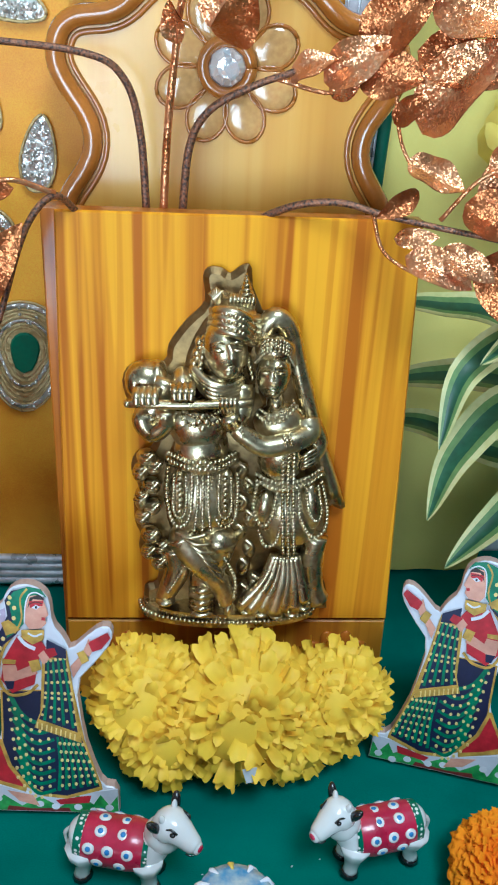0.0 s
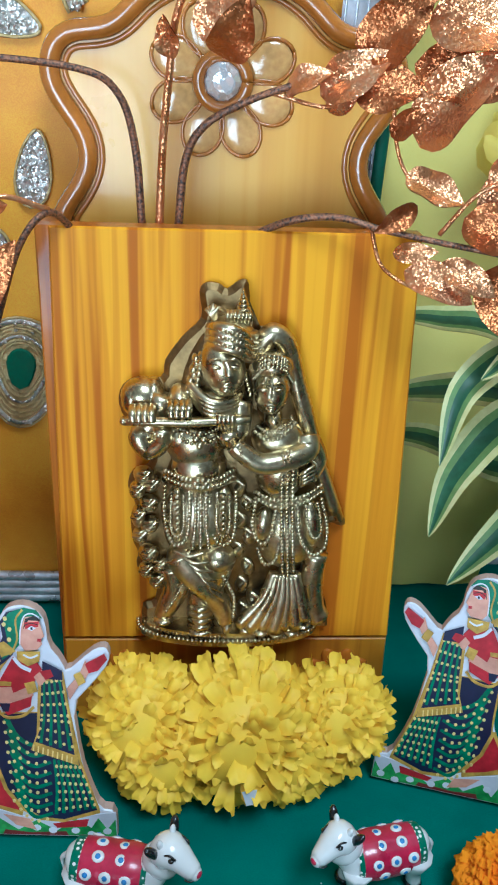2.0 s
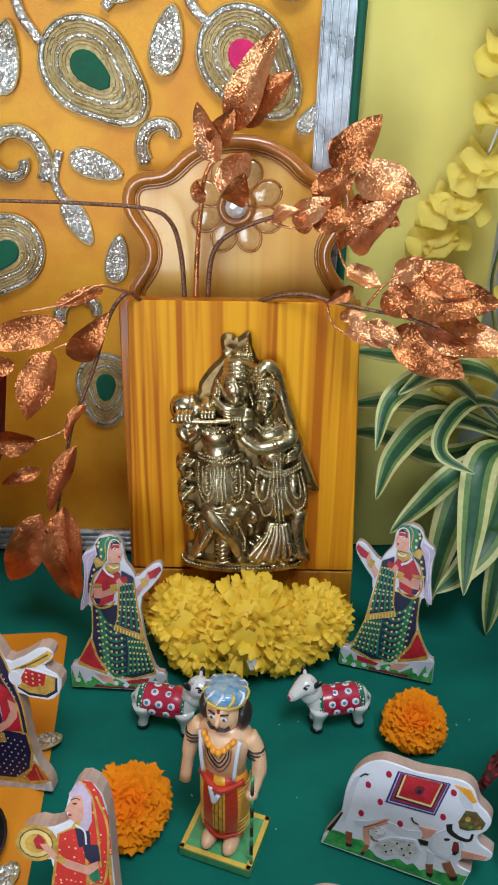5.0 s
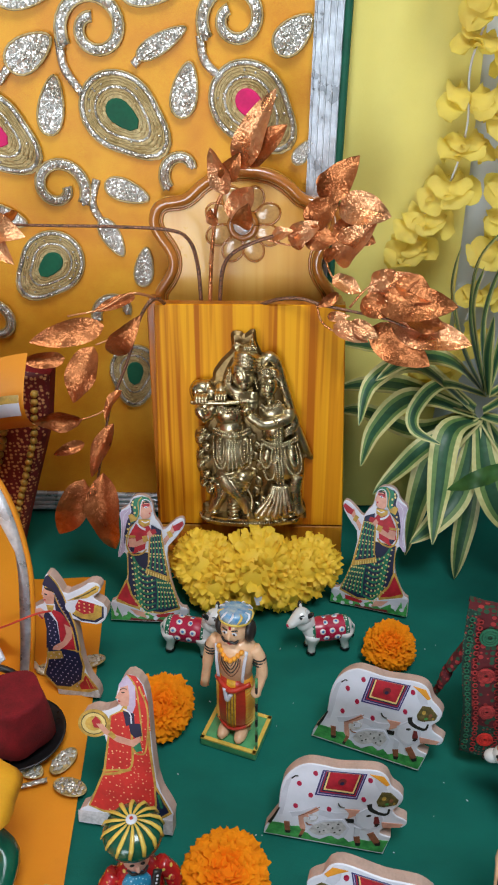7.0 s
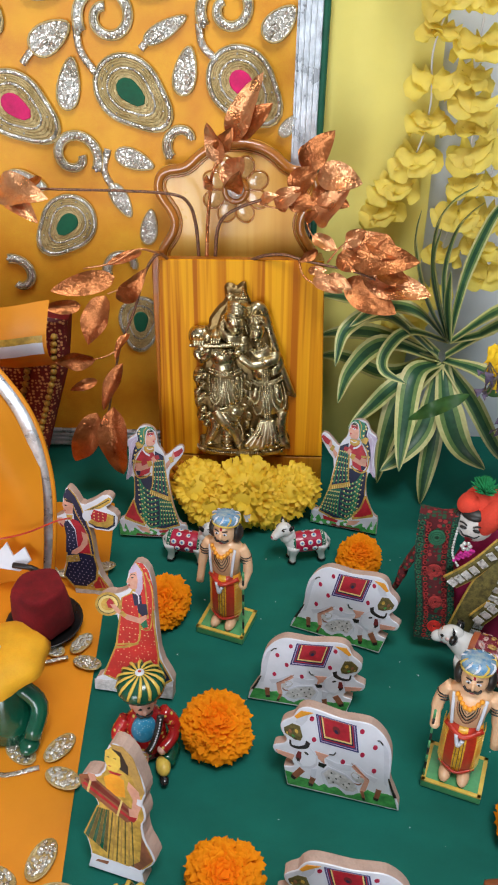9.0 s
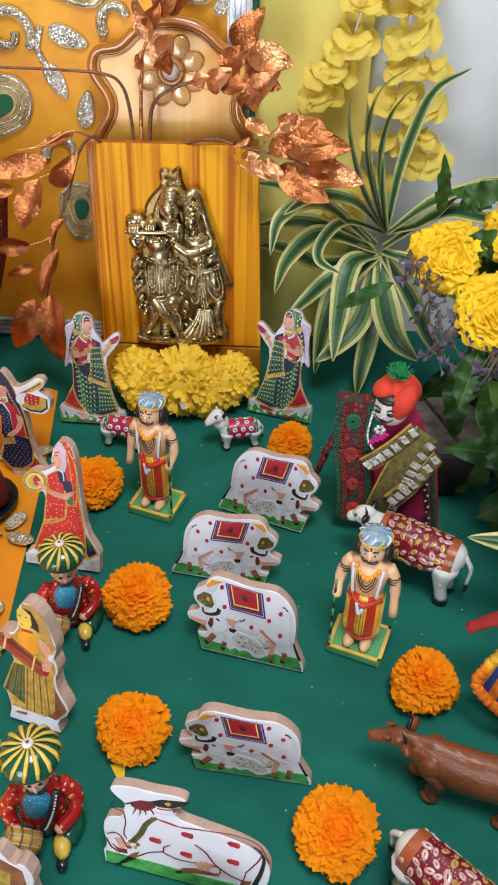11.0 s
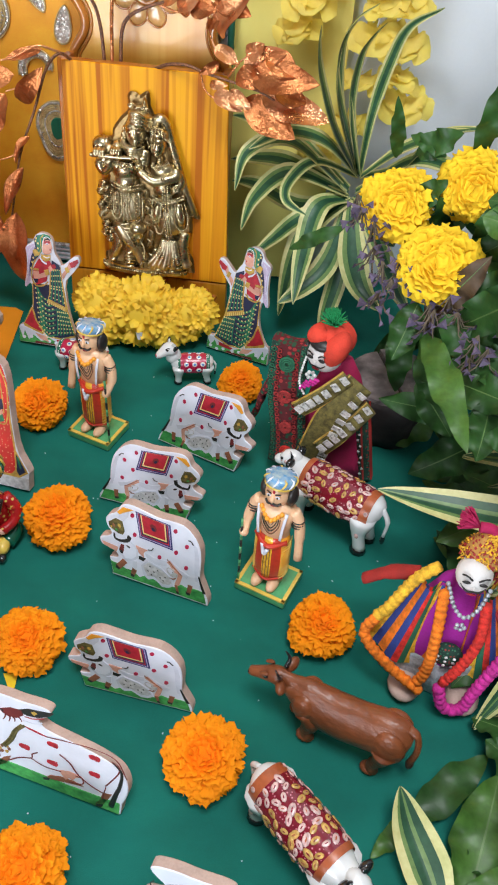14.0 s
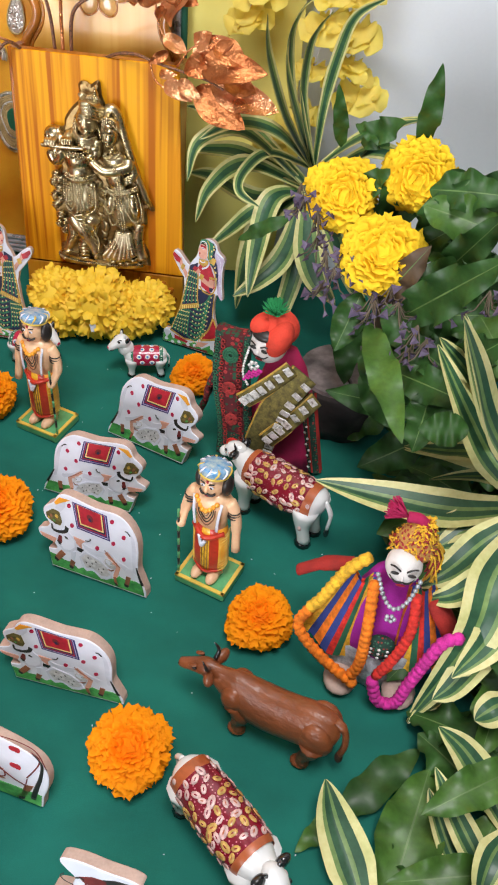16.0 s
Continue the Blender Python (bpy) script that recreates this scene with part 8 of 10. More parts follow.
b, c = painted_bull(0.098, 0.071, 0.92, 0.12, 1.25)
beast("bull_figurine", "glossy white enamelled bull with red flowered saddlecloth", pose(0.206, 0.243, 0, 0, 0, 152), b, c, "deep red saddlecloth painted with flowers")
b, c = painted_bull(0.098, 0.058, 0.84, 0.15, 1.2)
beast("bull_figurine", "glossy white enamelled bull with lowered head and red saddlecloth", pose(0.2060, -0.029, 0, 0, 0, -44), b, c, "deep red saddlecloth painted with flowers")
def brown_cow():
    """A moulded cow along x, lofted through sections (place, top, belly, half width)."""
    b = Builder()
    body = [(-0.0500, 0.0475, 0.0380, 0.0040), (-0.0470, 0.0530, 0.0270, 0.0095), (-0.0400, 0.0560, 0.0210, 0.0138), (-0.0290, 0.0565, 0.0185, 0.0150), (-0.0150, 0.0540, 0.0150, 0.0148), (0.0000, 0.0525, 0.0135, 0.0150), (0.0130, 0.0530, 0.0150, 0.0140), (0.0230, 0.0540, 0.0190, 0.0118), (0.0310, 0.0530, 0.0250, 0.0085), (0.0380, 0.0525, 0.0330, 0.0066), (0.0440, 0.0535, 0.0385, 0.0070), (0.0500, 0.0520, 0.0390, 0.0066), (0.0570, 0.0470, 0.0365, 0.0050), (0.0630, 0.0425, 0.0345, 0.0043), (0.0660, 0.0405, 0.0350, 0.0030)]
    rows = [smooth_line([(x, 0, top) for x, top, low, w in body], 3), smooth_line([(x, 0, low) for x, top, low, w in body], 3), smooth_line([(x, 0, w) for x, top, low, w in body], 3)]
    seg = 20
    vs = []
    for hi, lo, w in zip(*rows):
        for k in range(seg):
            a = 2 * math.pi * k / seg
            c, d = math.cos(a), math.sin(a)
            wide = 0.90 * w.z * (1 - 0.28 * max(0.0, d) ** 2)
            vs.append((hi.x, wide * math.copysign(abs(c) ** 0.85, c), (hi.z + lo.z) / 2 + (hi.z - lo.z) / 2 * d))
    n = len(rows[0])
    b.add(vs, [(i * seg + k, i * seg + (k + 1) % seg, (i + 1) * seg + (k + 1) % seg, (i + 1) * seg + k) for i in range(n - 1) for k in range(seg)] + [tuple(range(seg)), tuple(range((n - 1) * seg, n * seg))], BROWN_PLASTIC)
    for s in (-1, 1):
        for step, x, y, haunch in ((0.004 * s, -0.036, 0.0085, 1.0), (-0.005 * s, 0.022, 0.0070, 0.72)):
            b.ellipsoid((x, s * y, 0.036), (0.0125 * haunch, 0.0070, 0.0165 * haunch), BROWN_PLASTIC, seg=16)
            b.tube(smooth_line([(x, s * (y + 0.0005), 0.032), (x - 0.003 + step, s * (y + 0.001), 0.020), (x + 0.001 + step, s * (y + 0.001), 0.011), (x + 1.2 * step, s * (y + 0.001), 0.003)], 3), [0.0095 * haunch, 0.0082 * haunch, 0.0066, 0.0055, 0.0046, 0.0042, 0.0040, 0.0040, 0.0044, 0.0046], BROWN_PLASTIC, seg=12)
            b.ellipsoid((x + 0.0016 + 1.2 * step, s * (y + 0.001), 0.0028), (0.0066, 0.0052, 0.0030), BROWN_PLASTIC, seg=12)
        b.ellipsoid((0.0395, s * 0.0098, 0.0495), (0.0034, 0.0062, 0.0042), BROWN_PLASTIC, pose(0, 0, 0, s * 20, 25, s * 25), seg=12)
        b.ellipsoid((0.0520, s * 0.0058, 0.0478), (0.0018, 0.0012, 0.0014), ENAMEL_BLACK, seg=10)
        b.ellipsoid((0.0535, s * 0.0052, 0.0492), (0.0036, 0.0016, 0.0012), BROWN_PLASTIC, pose(0, 0, 0, 0, 24, 0), seg=10)
        b.ellipsoid((0.0650, s * 0.0022, 0.0385), (0.0014, 0.0009, 0.0009), ENAMEL_BLACK, seg=8)
        b.tube(smooth_line([(0.0420, s * 0.0045, 0.0520), (0.0415, s * 0.0085, 0.0575), (0.0450, s * 0.0080, 0.0640)], 4), [0.0018, 0.0017, 0.0016, 0.0015, 0.0013, 0.0011, 0.0009, 0.0006, 0.0003], ENAMEL_BLACK, seg=8)
    b.tube(smooth_line([(-0.0450, 0, 0.0535), (-0.0520, 0.0015, 0.0500), (-0.0545, 0.0025, 0.0360), (-0.0530, 0.0035, 0.0230)], 4), [0.0030] * 4 + [0.0022] * 9, BROWN_PLASTIC, seg=9)
    b.ellipsoid((-0.0528, 0.0035, 0.0200), (0.0028, 0.0028, 0.0062), COW_TUFT, seg=10)
    return b


b, c = brown_cow(), None
beast("cow_figurine", "matt brown plastic cow with short horns", pose(0.221, 0.050, 0, 0, 0, 161), b, c, "")


def little_cow(turn):
    """A standing calf, its raised head turned by so many degrees."""
    b, c = animal(0.050, 0.036, white, 1.10, -0.45, (COAT_SPOT, COAT_RIM), leg=1.6, headed=False)
    b.ellipsoid((0.0180, 0, 0.0320), (0.0080, 0.0075, 0.0090), ENAMEL_WHITE, pose(0, 0, 0, 0, -30, 0), seg=14)
    h = Builder()
    h.tube(smooth_line([(-0.0030, 0, -0.0010), (0.0020, 0, 0.0040), (0.0080, 0, 0.0042), (0.0150, 0, 0.0010), (0.0195, 0, -0.0008)], 3), [0.0062, 0.0068, 0.0074, 0.0078, 0.0078, 0.0074, 0.0067, 0.0059, 0.0052, 0.0047, 0.0043, 0.0039, 0.0030], ENAMEL_WHITE, seg=16)
    h.ellipsoid((0.0196, 0, -0.0008), (0.0022, 0.0030, 0.0030), ENAMEL_WHITE, seg=12, rings=8)
    h.ellipsoid((0.0213, 0, -0.0002), (0.0010, 0.0018, 0.0014), COAT_SPOT, seg=8, rings=6)
    for s in (-1, 1):
        h.ellipsoid((0.0000, s * 0.0074, 0.0085), (0.0026, 0.0022, 0.0052), ENAMEL_BLACK, pose(0, 0, 0, -s * 28, -18, 0), seg=12)
        h.ellipsoid((0.0022, s * 0.0042, 0.0112), (0.0015, 0.0015, 0.0030), ENAMEL_WHITE, pose(0, 0, 0, -s * 12, 0, 0), seg=10)
        h.ellipsoid((0.0095, s * 0.0053, 0.0072), (0.0016, 0.0012, 0.0010), ENAMEL_BLACK, seg=10)
        h.tube(smooth_line([(0.0060, s * 0.0056, 0.0088), (0.0090, s * 0.0050, 0.0094), (0.0118, s * 0.0046, 0.0078)], 4), 0.0005, ENAMEL_BLACK, seg=5)
        h.tube(smooth_line([(0.0208, s * 0.0012, -0.0022), (0.0182, s * 0.0036, -0.0024), (0.0160, s * 0.0044, -0.0014)], 4), 0.0004, ENAMEL_BLACK, seg=5)
    m = pose(0.0195, 0, 0.0366, 0, -4, turn) @ Matrix.Diagonal((0.84, 1, 1, 1))
    b.add([tuple(m @ Vector(v)) for v in h.v], h.f, [h.mats[k] for k in h.m])
    ob = beast("calf_figurine", "small white enamelled calf with spotted red coat", None, b, c, "red coat with white and blue spots")
    R = 0.0108
    for x, turn in ((-0.0085, 18), (0.0015, 18), (-0.0085, -18), (0.0015, -18), (-0.0125, 58), (-0.0040, 58), (0.0045, 58), (-0.0125, -58), (-0.0040, -58), (0.0045, -58), (-0.0085, 92), (0.0015, 92), (-0.0085, -92), (0.0015, -92)):
        a = radians(turn)
        tip = pose(x, R * math.sin(a), 0.0211 + R * math.cos(a), -turn, 0, 0)
        spot = Builder()
        spot.ellipsoid((0, 0, 0.0003), (0.0028, 0.0026, 0.0007), ENAMEL_WHITE, seg=12, rings=6)
        spot.ellipsoid((0, 0, 0.0008), (0.0013, 0.0013, 0.0005), COAT_BLUE, seg=8, rings=5)
        spot.v = [tuple(tip @ Vector(v)) for v in spot.v]
        part("coat_spot", spot, ob)
    return ob


calf = little_cow(-24)
calf.matrix_world = pose(-0.053, 0.407, 0, 0, 0, -12) @ Matrix.Scale(0.98, 4)
tagged(calf, group="little calves")
calf = little_cow(24)
calf.matrix_world = pose(0.058, 0.412, 0, 0, 0, 192) @ Matrix.Scale(0.94, 4)
tagged(calf, group="little calves")


# ---- cloth puppets, each one piece ----
def puppet_red():
    b = Builder()
    rnd = random.Random(3)
    b.lathe([(0.034, 0.0), (0.033, 0.02), (0.029, 0.05), (0.024, 0.080), (0.017, 0.105), (0.008, 0.122)], MAGENTA, seg=36, xf=pose(0.006, 0, 0) @ Matrix.Diagonal((1, 0.72, 1, 1)), wob=lambda a, z: 1 + 0.09 * math.sin(9 * a) * max(0, 1 - z / 0.10))

    def panel_at(u, v):
        """The long shawl panel: u across, v from hem to shoulder."""
        x = -0.044 + 0.031 * u - 0.009 * v + 0.0015 * math.sin(7 * v)
        return Vector((x, -0.026 + 0.011 * v - 0.004 * math.sin(math.pi * u) + 0.0015 * math.sin(8 * v + 3 * u), 0.014 + 0.122 * v + 0.003 * u * v))

    for back in (0, 0.004):
        b.sheet(lambda u, v: panel_at(u, v) + Vector((0, back, 0)), 16, 30, lambda u, v: SHAWL_GREEN if u < 0.17 or u > 0.83 or v < 0.22 else SHAWL)
    b.sheet(lambda u, v: panel_at(u, 1.0) + Vector((0.004 * v, 0.030 * v, 0.003 * math.sin(3.1 * v) - 0.020 * v * v)), 12, 6, SHAWL)
    for u in (0.10, 0.27, 0.73, 0.90):
        for m in range(23):
            p = panel_at(u, 0.04 + 0.041 * m) + Vector((0, -0.0012, 0))
            b.tube([p + Vector((0.0015 * math.cos(t), 0, 0.0018 * math.sin(t))) for t in [2 * math.pi * i / 8 for i in range(9)]], 0.00055, SHAWL_RED if u in (0.27, 0.73) else STRIPE_GREEN, seg=4)
    for v, r, mat in ((0.85, 0.0060, STRIPE_GREEN), (0.60, 0.0052, SHAWL_RED), (0.36, 0.0048, SHAWL_RED), (0.14, 0.0048, POM_RED)):
        p = panel_at(0.5, v) + Vector((0, -0.0014, 0))
        for q in (1.0, 0.7, 0.4):
            b.tube([p + Vector((r * q * math.cos(t), 0, r * q * 1.15 * math.sin(t))) for t in [2 * math.pi * i / 16 for i in range(17)]], 0.0010, mat, seg=6)
    # strip of the shawl that falls on the other side
    for back in (0, 0.0035):
        b.sheet(lambda u, v: (0.036 + 0.014 * u - 0.015 * v, -0.012 - 0.003 * math.sin(math.pi * u) + back, 0.004 + 0.086 * v), 8, 18, lambda u, v: PAINT_SLEEVE if 0.35 < u < 0.55 or u > 0.9 else SHAWL_GREEN)
    for m in range(12):
        b.ellipsoid((0.038 - 0.0012 * m + 0.002 * (m % 2), -0.0165, 0.012 + 0.0065 * m), (0.0013, 0.0006, 0.0013), MIRROR_SILVER, seg=7, rings=4)
    b.tube(smooth_line([(-0.046, -0.006, 0.100), (-0.056, -0.006, 0.075), (-0.062, -0.004, 0.050), (-0.068, -0.002, 0.034)], 5), [0.006] * 8 + [0.0045] * 8, SHAWL, seg=10, flat=0.6)
    # olive braid wrapped across, edged with silver squares
    for pts, wide, rows in (([(-0.006, -0.034, 0.036), (0.000, -0.034, 0.062), (0.008, -0.031, 0.088), (0.024, -0.016, 0.112)], 0.0125, (0.72,)), ([(-0.022, -0.029, 0.082), (-0.006, -0.031, 0.100), (0.014, -0.020, 0.118)], 0.0075, (0.0,)), ([(0.002, -0.038, 0.052), (0.018, -0.034, 0.072), (0.036, -0.014, 0.088)], 0.0075, (0.0,))):
        line = smooth_line(pts, 10)
        b.tube(line, wide, SASH, seg=14, flat=0.22, up=(0, -1, 0.1))
        for side in (-1, 1):
            b.tube([p + side * wide * 0.98 * (line[min(i + 1, len(line) - 1)] - line[max(i - 1, 0)]).normalized().cross(Vector((0, 1, 0))) for i, p in enumerate(line)], 0.0010, PRINT_GOLD, seg=6)
        for row in rows:
            for i in range(1, len(line) - 1, 3):
                p, d = line[i], (line[i + 1] - line[i - 1]).normalized()
                rot = Matrix.Translation(p + Vector((0, -0.0034, 0.0014)) - row * wide * d.cross(Vector((0, 1, 0)))) @ Matrix.Rotation(-math.atan2(d.z, d.x), 4, "Y") @ Matrix.Rotation(rnd.uniform(-0.2, 0.2), 4, "Z")
                b.box((0, 0, 0), (0.0056, 0.0012, 0.0078), MIRROR_SILVER, 0.0003, rot)
    for k in range(6):
        b.ellipsoid((-0.015 + 0.0030 * math.cos(1.05 * k), -0.0305, 0.1215 + 0.0030 * math.sin(1.05 * k)), (0.0019, 0.0012, 0.0019), MIRROR_SILVER, seg=8, rings=5)
    for k in range(4):
        b.beads([(-0.022 + 0.0032 * k, -0.0300, 0.106 + 0.002 * k), (-0.017 + 0.0032 * k, -0.0305, 0.116 + 0.001 * k)], 0.0016, POM_PINK)
    b.beads(smooth_line([(-0.022, -0.020, 0.130), (-0.024, -0.028, 0.112), (-0.018, -0.031, 0.100)], 6), 0.0012, MIRROR_SILVER)
    face = pose(-0.0085, -0.0100, 0.1315, 8, 0, -20)
    f = Builder()
    f.ellipsoid((0, 0, 0), (0.0158, 0.0150, 0.0175), CLOTH_WHITE, seg=20, rings=14)
    for s in (-1, 1):
        f.ellipsoid((s * 0.0052, -0.0142, 0.0035), (0.0030, 0.0010, 0.0017), PRINT_BLACK)
        f.tube(smooth_line([(s * 0.0024, -0.0148, 0.0068), (s * 0.0055, -0.0138, 0.0082), (s * 0.0090, -0.0122, 0.0068)], 4), 0.0007, PRINT_BLACK, seg=5)
        f.tube(smooth_line([(0, -0.0155, -0.0032), (s * 0.0045, -0.0147, -0.0040), (s * 0.0078, -0.0125, -0.0018)], 4), 0.0006, PRINT_BLACK, seg=5)
        f.ellipsoid((s * 0.0120, -0.006, 0.0060), (0.0030, 0.0045, 0.0060), PRINT_BLACK)
    f.ellipsoid((0, -0.0155, 0.0005), (0.0012, 0.0012, 0.0024), CLOTH_WHITE)
    f.ellipsoid((0, -0.0145, -0.0066), (0.0034, 0.0010, 0.0011), PRINT_RED)
    f.ellipsoid((0, -0.0050, 0.0125), (0.0110, 0.0080, 0.0050), PRINT_BLACK)
    # turban of two wrapped folds that meet in a V
    f.ellipsoid((0.004, 0.0085, 0.0125), (0.0175, 0.0145, 0.0150), TURBAN_RED, seg=24, rings=14)
    f.ellipsoid((0.0098, 0.0000, 0.0085), (0.0105, 0.0138, 0.0185), TURBAN_RED, pose(0, 0, 0, 0, 24, 12), seg=20, rings=12)
    f.ellipsoid((-0.0055, 0.0015, 0.0165), (0.0105, 0.0120, 0.0080), TURBAN_RED, pose(0, 0, 0, 0, -24, -14), seg=20, rings=12)
    for k in range(130):
        a, h = rnd.uniform(0, 6.28), rnd.uniform(0.15, 1.0)
        f.tube([(0.003, 0.006, 0.025), (0.003 + 0.012 * math.cos(a) * h, 0.006 + 0.012 * math.sin(a) * h, 0.030 + 0.011 * (1.1 - h * 0.7))], [0.0010, 0.0004], TUFT_GREEN, seg=4)
    base = len(b.v)
    b.v += [tuple(face @ Vector(v)) for v in f.v]
    for q, m, sm in zip(f.f, f.m, f.s):
        b.f.append([base + k for k in q])
        b.m.append(b.slot(f.mats[m]))
        b.s.append(sm)
    return b


thing("cloth_puppet", puppet_red(), "cloth puppet with red turban, green tuft and embroidered shawl", "doll", pose(0.195, 0.318, 0, 0, 0, -8))


def puppet_pink():
    b = Builder()
    rnd = random.Random(5)
    b.lathe([(0.036, 0.0), (0.038, 0.018), (0.034, 0.045), (0.026, 0.075), (0.016, 0.100), (0.008, 0.110)], PURPLE, seg=32, xf=Matrix.Diagonal((1, 0.75, 1, 1)), wob=lambda a, z: 1 + 0.08 * math.sin(7 * a) * max(0, 1 - z / 0.09))
    b.lathe([(0.039, 0.001), (0.041, 0.014), (0.038, 0.034)], SILVER_CLOTH, seg=32, xf=Matrix.Diagonal((1, 0.76, 1, 1)), wob=lambda a, z: 1 + 0.08 * math.sin(7 * a))
    stripes = [POM_ORANGE, STRIPE_BLUE, POM_YELLOW, STRIPE_GREEN, POM_RED, STRIPE_BLUE]
    for s in (-1, 1):
        for thick in (0, 0.004):
            b.sheet(lambda u, v: (s * (0.010 + 0.048 * u * (1 - 0.55 * v)), -0.030 + 0.012 * u + thick + 0.004 * math.sin(9 * u) + 0.016 * v, 0.020 + 0.085 * v - 0.014 * u * v + 0.012 * u * (1 - v)), 18, 12, lambda u, v: stripes[int(u * 9) % 6])
    def braid(pts, mat, r):
        line = smooth_line(pts, 6)
        b.beads(line, r, mat, 1.15 * r)
        b.tube(line, 0.8 * r, mat, seg=8)
    braid([(-0.014, -0.022, 0.110), (-0.012, -0.036, 0.075), (-0.012, -0.040, 0.040), (-0.018, -0.042, 0.022)], POM_ORANGE, 0.0046)
    braid([(-0.014, -0.044, 0.022), (-0.040, -0.036, 0.034), (-0.060, -0.026, 0.050), (-0.054, -0.021, 0.068)], POM_ORANGE, 0.0046)
    braid([(-0.053, -0.020, 0.069), (-0.047, -0.018, 0.078), (-0.034, -0.010, 0.104), (-0.020, -0.006, 0.120)], POM_YELLOW, 0.0050)
    braid([(0.016, -0.022, 0.106), (0.017, -0.033, 0.084), (0.011, -0.040, 0.060), (0.001, -0.044, 0.036)], POM_RED, 0.0042)
    braid([(0.000, -0.046, 0.032), (0.007, -0.048, 0.013), (0.020, -0.046, 0.012), (0.025, -0.044, 0.035), (0.033, -0.040, 0.066), (0.040, -0.036, 0.084), (0.050, -0.033, 0.089)], POM_PINK, 0.0050)
    b.tube(smooth_line([(-0.030, 0.004, 0.096), (-0.050, 0.006, 0.088), (-0.068, 0.006, 0.074)], 5), [0.0065] * 6 + [0.0052] * 5, PAINT_SLEEVE, seg=10, flat=0.7)
    b.tube(smooth_line([(0.030, -0.002, 0.086), (0.050, -0.014, 0.060), (0.056, -0.022, 0.026)], 5), [0.0085] * 6 + [0.0070] * 5, PAINT_SLEEVE, seg=10, flat=0.7)
    b.beads(smooth_line([(-0.013, -0.018, 0.118), (-0.006, -0.026, 0.105), (0.002, -0.030, 0.100), (0.010, -0.026, 0.106), (0.016, -0.016, 0.120)], 6), 0.0018, SILVER_CLOTH)
    for k in range(5):
        b.ellipsoid((0.001 + 0.0028 * math.cos(1.26 * k), -0.0335, 0.0935 + 0.0028 * math.sin(1.26 * k)), 0.0016, SILVER_CLOTH)
    for s in (-1, 1):
        b.ellipsoid((s * 0.022, -0.032, 0.007), (0.013, 0.016, 0.007), MDF)
    b.ellipsoid((0.001, -0.0275, 0.050), (0.0115, 0.0060, 0.0125), SHAWL_GREEN, seg=14)
    for k in range(9):
        b.ellipsoid((-0.006 + 0.006 * (k % 3), -0.0335, 0.044 + 0.005 * (k // 3)), (0.0014, 0.0008, 0.0014), MIRROR_SILVER, seg=7, rings=4)
    crown = len(b.v)
    b.ellipsoid((0.002, -0.0120, 0.130), (0.0152, 0.0155, 0.0172), CLOTH_WHITE, seg=20, rings=14)
    for s in (-1, 1):
        b.ellipsoid((0.002 + s * 0.0068, -0.0262, 0.134), (0.0036, 0.0010, 0.0018), PRINT_BLACK)
        b.tube(smooth_line([(0.002 + s * 0.0025, -0.0264, 0.1375), (0.002 + s * 0.0075, -0.0250, 0.1405), (0.002 + s * 0.0110, -0.0225, 0.1385)], 4), 0.0008, PRINT_BLACK, seg=5)
        b.tube(smooth_line([(0.002, -0.0278, 0.1255), (0.002 + s * 0.0055, -0.0264, 0.1240), (0.002 + s * 0.0100, -0.0225, 0.1275)], 4), 0.0009, PRINT_BLACK, seg=5)
    b.ellipsoid((0.002, -0.0280, 0.1300), (0.0012, 0.0012, 0.0028), CLOTH_WHITE)
    b.ellipsoid((0.002, -0.0266, 0.1205), (0.0042, 0.0008, 0.0013), PRINT_RED)
    for k in range(620):
        a, h = rnd.uniform(0, 6.28), rnd.random()
        r = 0.0185 * (1 - 0.74 * h)
        c = Vector((0.006 + 0.006 * h + r * math.cos(a), 0.001 + r * math.sin(a) * 0.95, 0.139 + 0.030 * h))
        if c.y < -0.010 and c.z < 0.143:
            continue
        d = Vector((rnd.uniform(-1, 1), rnd.uniform(-1, 1), rnd.uniform(-1, 1))) * 0.0038
        b.tube([c - d, c + Vector((0, 0, 0.0016)), c + d], 0.0008, POM_YELLOW if k % 3 else SHAWL_RED, seg=4)
    b.lathe([(0.0172, 0.138), (0.0178, 0.144), (0.0145, 0.153), (0.0095, 0.162), (0.0050, 0.169)], YARN_HAIR, seg=22, xf=pose(0.008, 0.002, 0))
    b.tube(smooth_line([(0.012, 0.001, 0.164), (0.006, 0.001, 0.172), (-0.004, 0, 0.173)], 4), 0.0045, MAGENTA, seg=10)
    for k in range(110):
        a, e = rnd.uniform(0, 6.28), rnd.uniform(0.1, 1.0)
        b.tube([(-0.004, 0, 0.173), (-0.018 + 0.006 * math.cos(a) * e, 0.008 * math.sin(a) * e, 0.180 + 0.008 * math.sin(a + 1) * e)], [0.0012, 0.0006], MAGENTA, seg=4)
    for k in range(40):
        b.tube(smooth_line([(0.018, 0.002, 0.152), (0.027 + rnd.uniform(-0.005, 0.005), 0.002 + rnd.uniform(-0.006, 0.006), 0.134), (0.027 + rnd.uniform(-0.006, 0.006), 0.002 + rnd.uniform(-0.006, 0.006), 0.112 + rnd.uniform(-0.010, 0.010))], 3), 0.0010, POM_YELLOW if k % 3 else SHAWL_RED, seg=4)
    neck = Vector((0.004, -0.012, 0.112))
    b.v[crown:] = [tuple(neck + 0.83 * (Vector(v) - neck)) for v in b.v[crown:]]
    return b


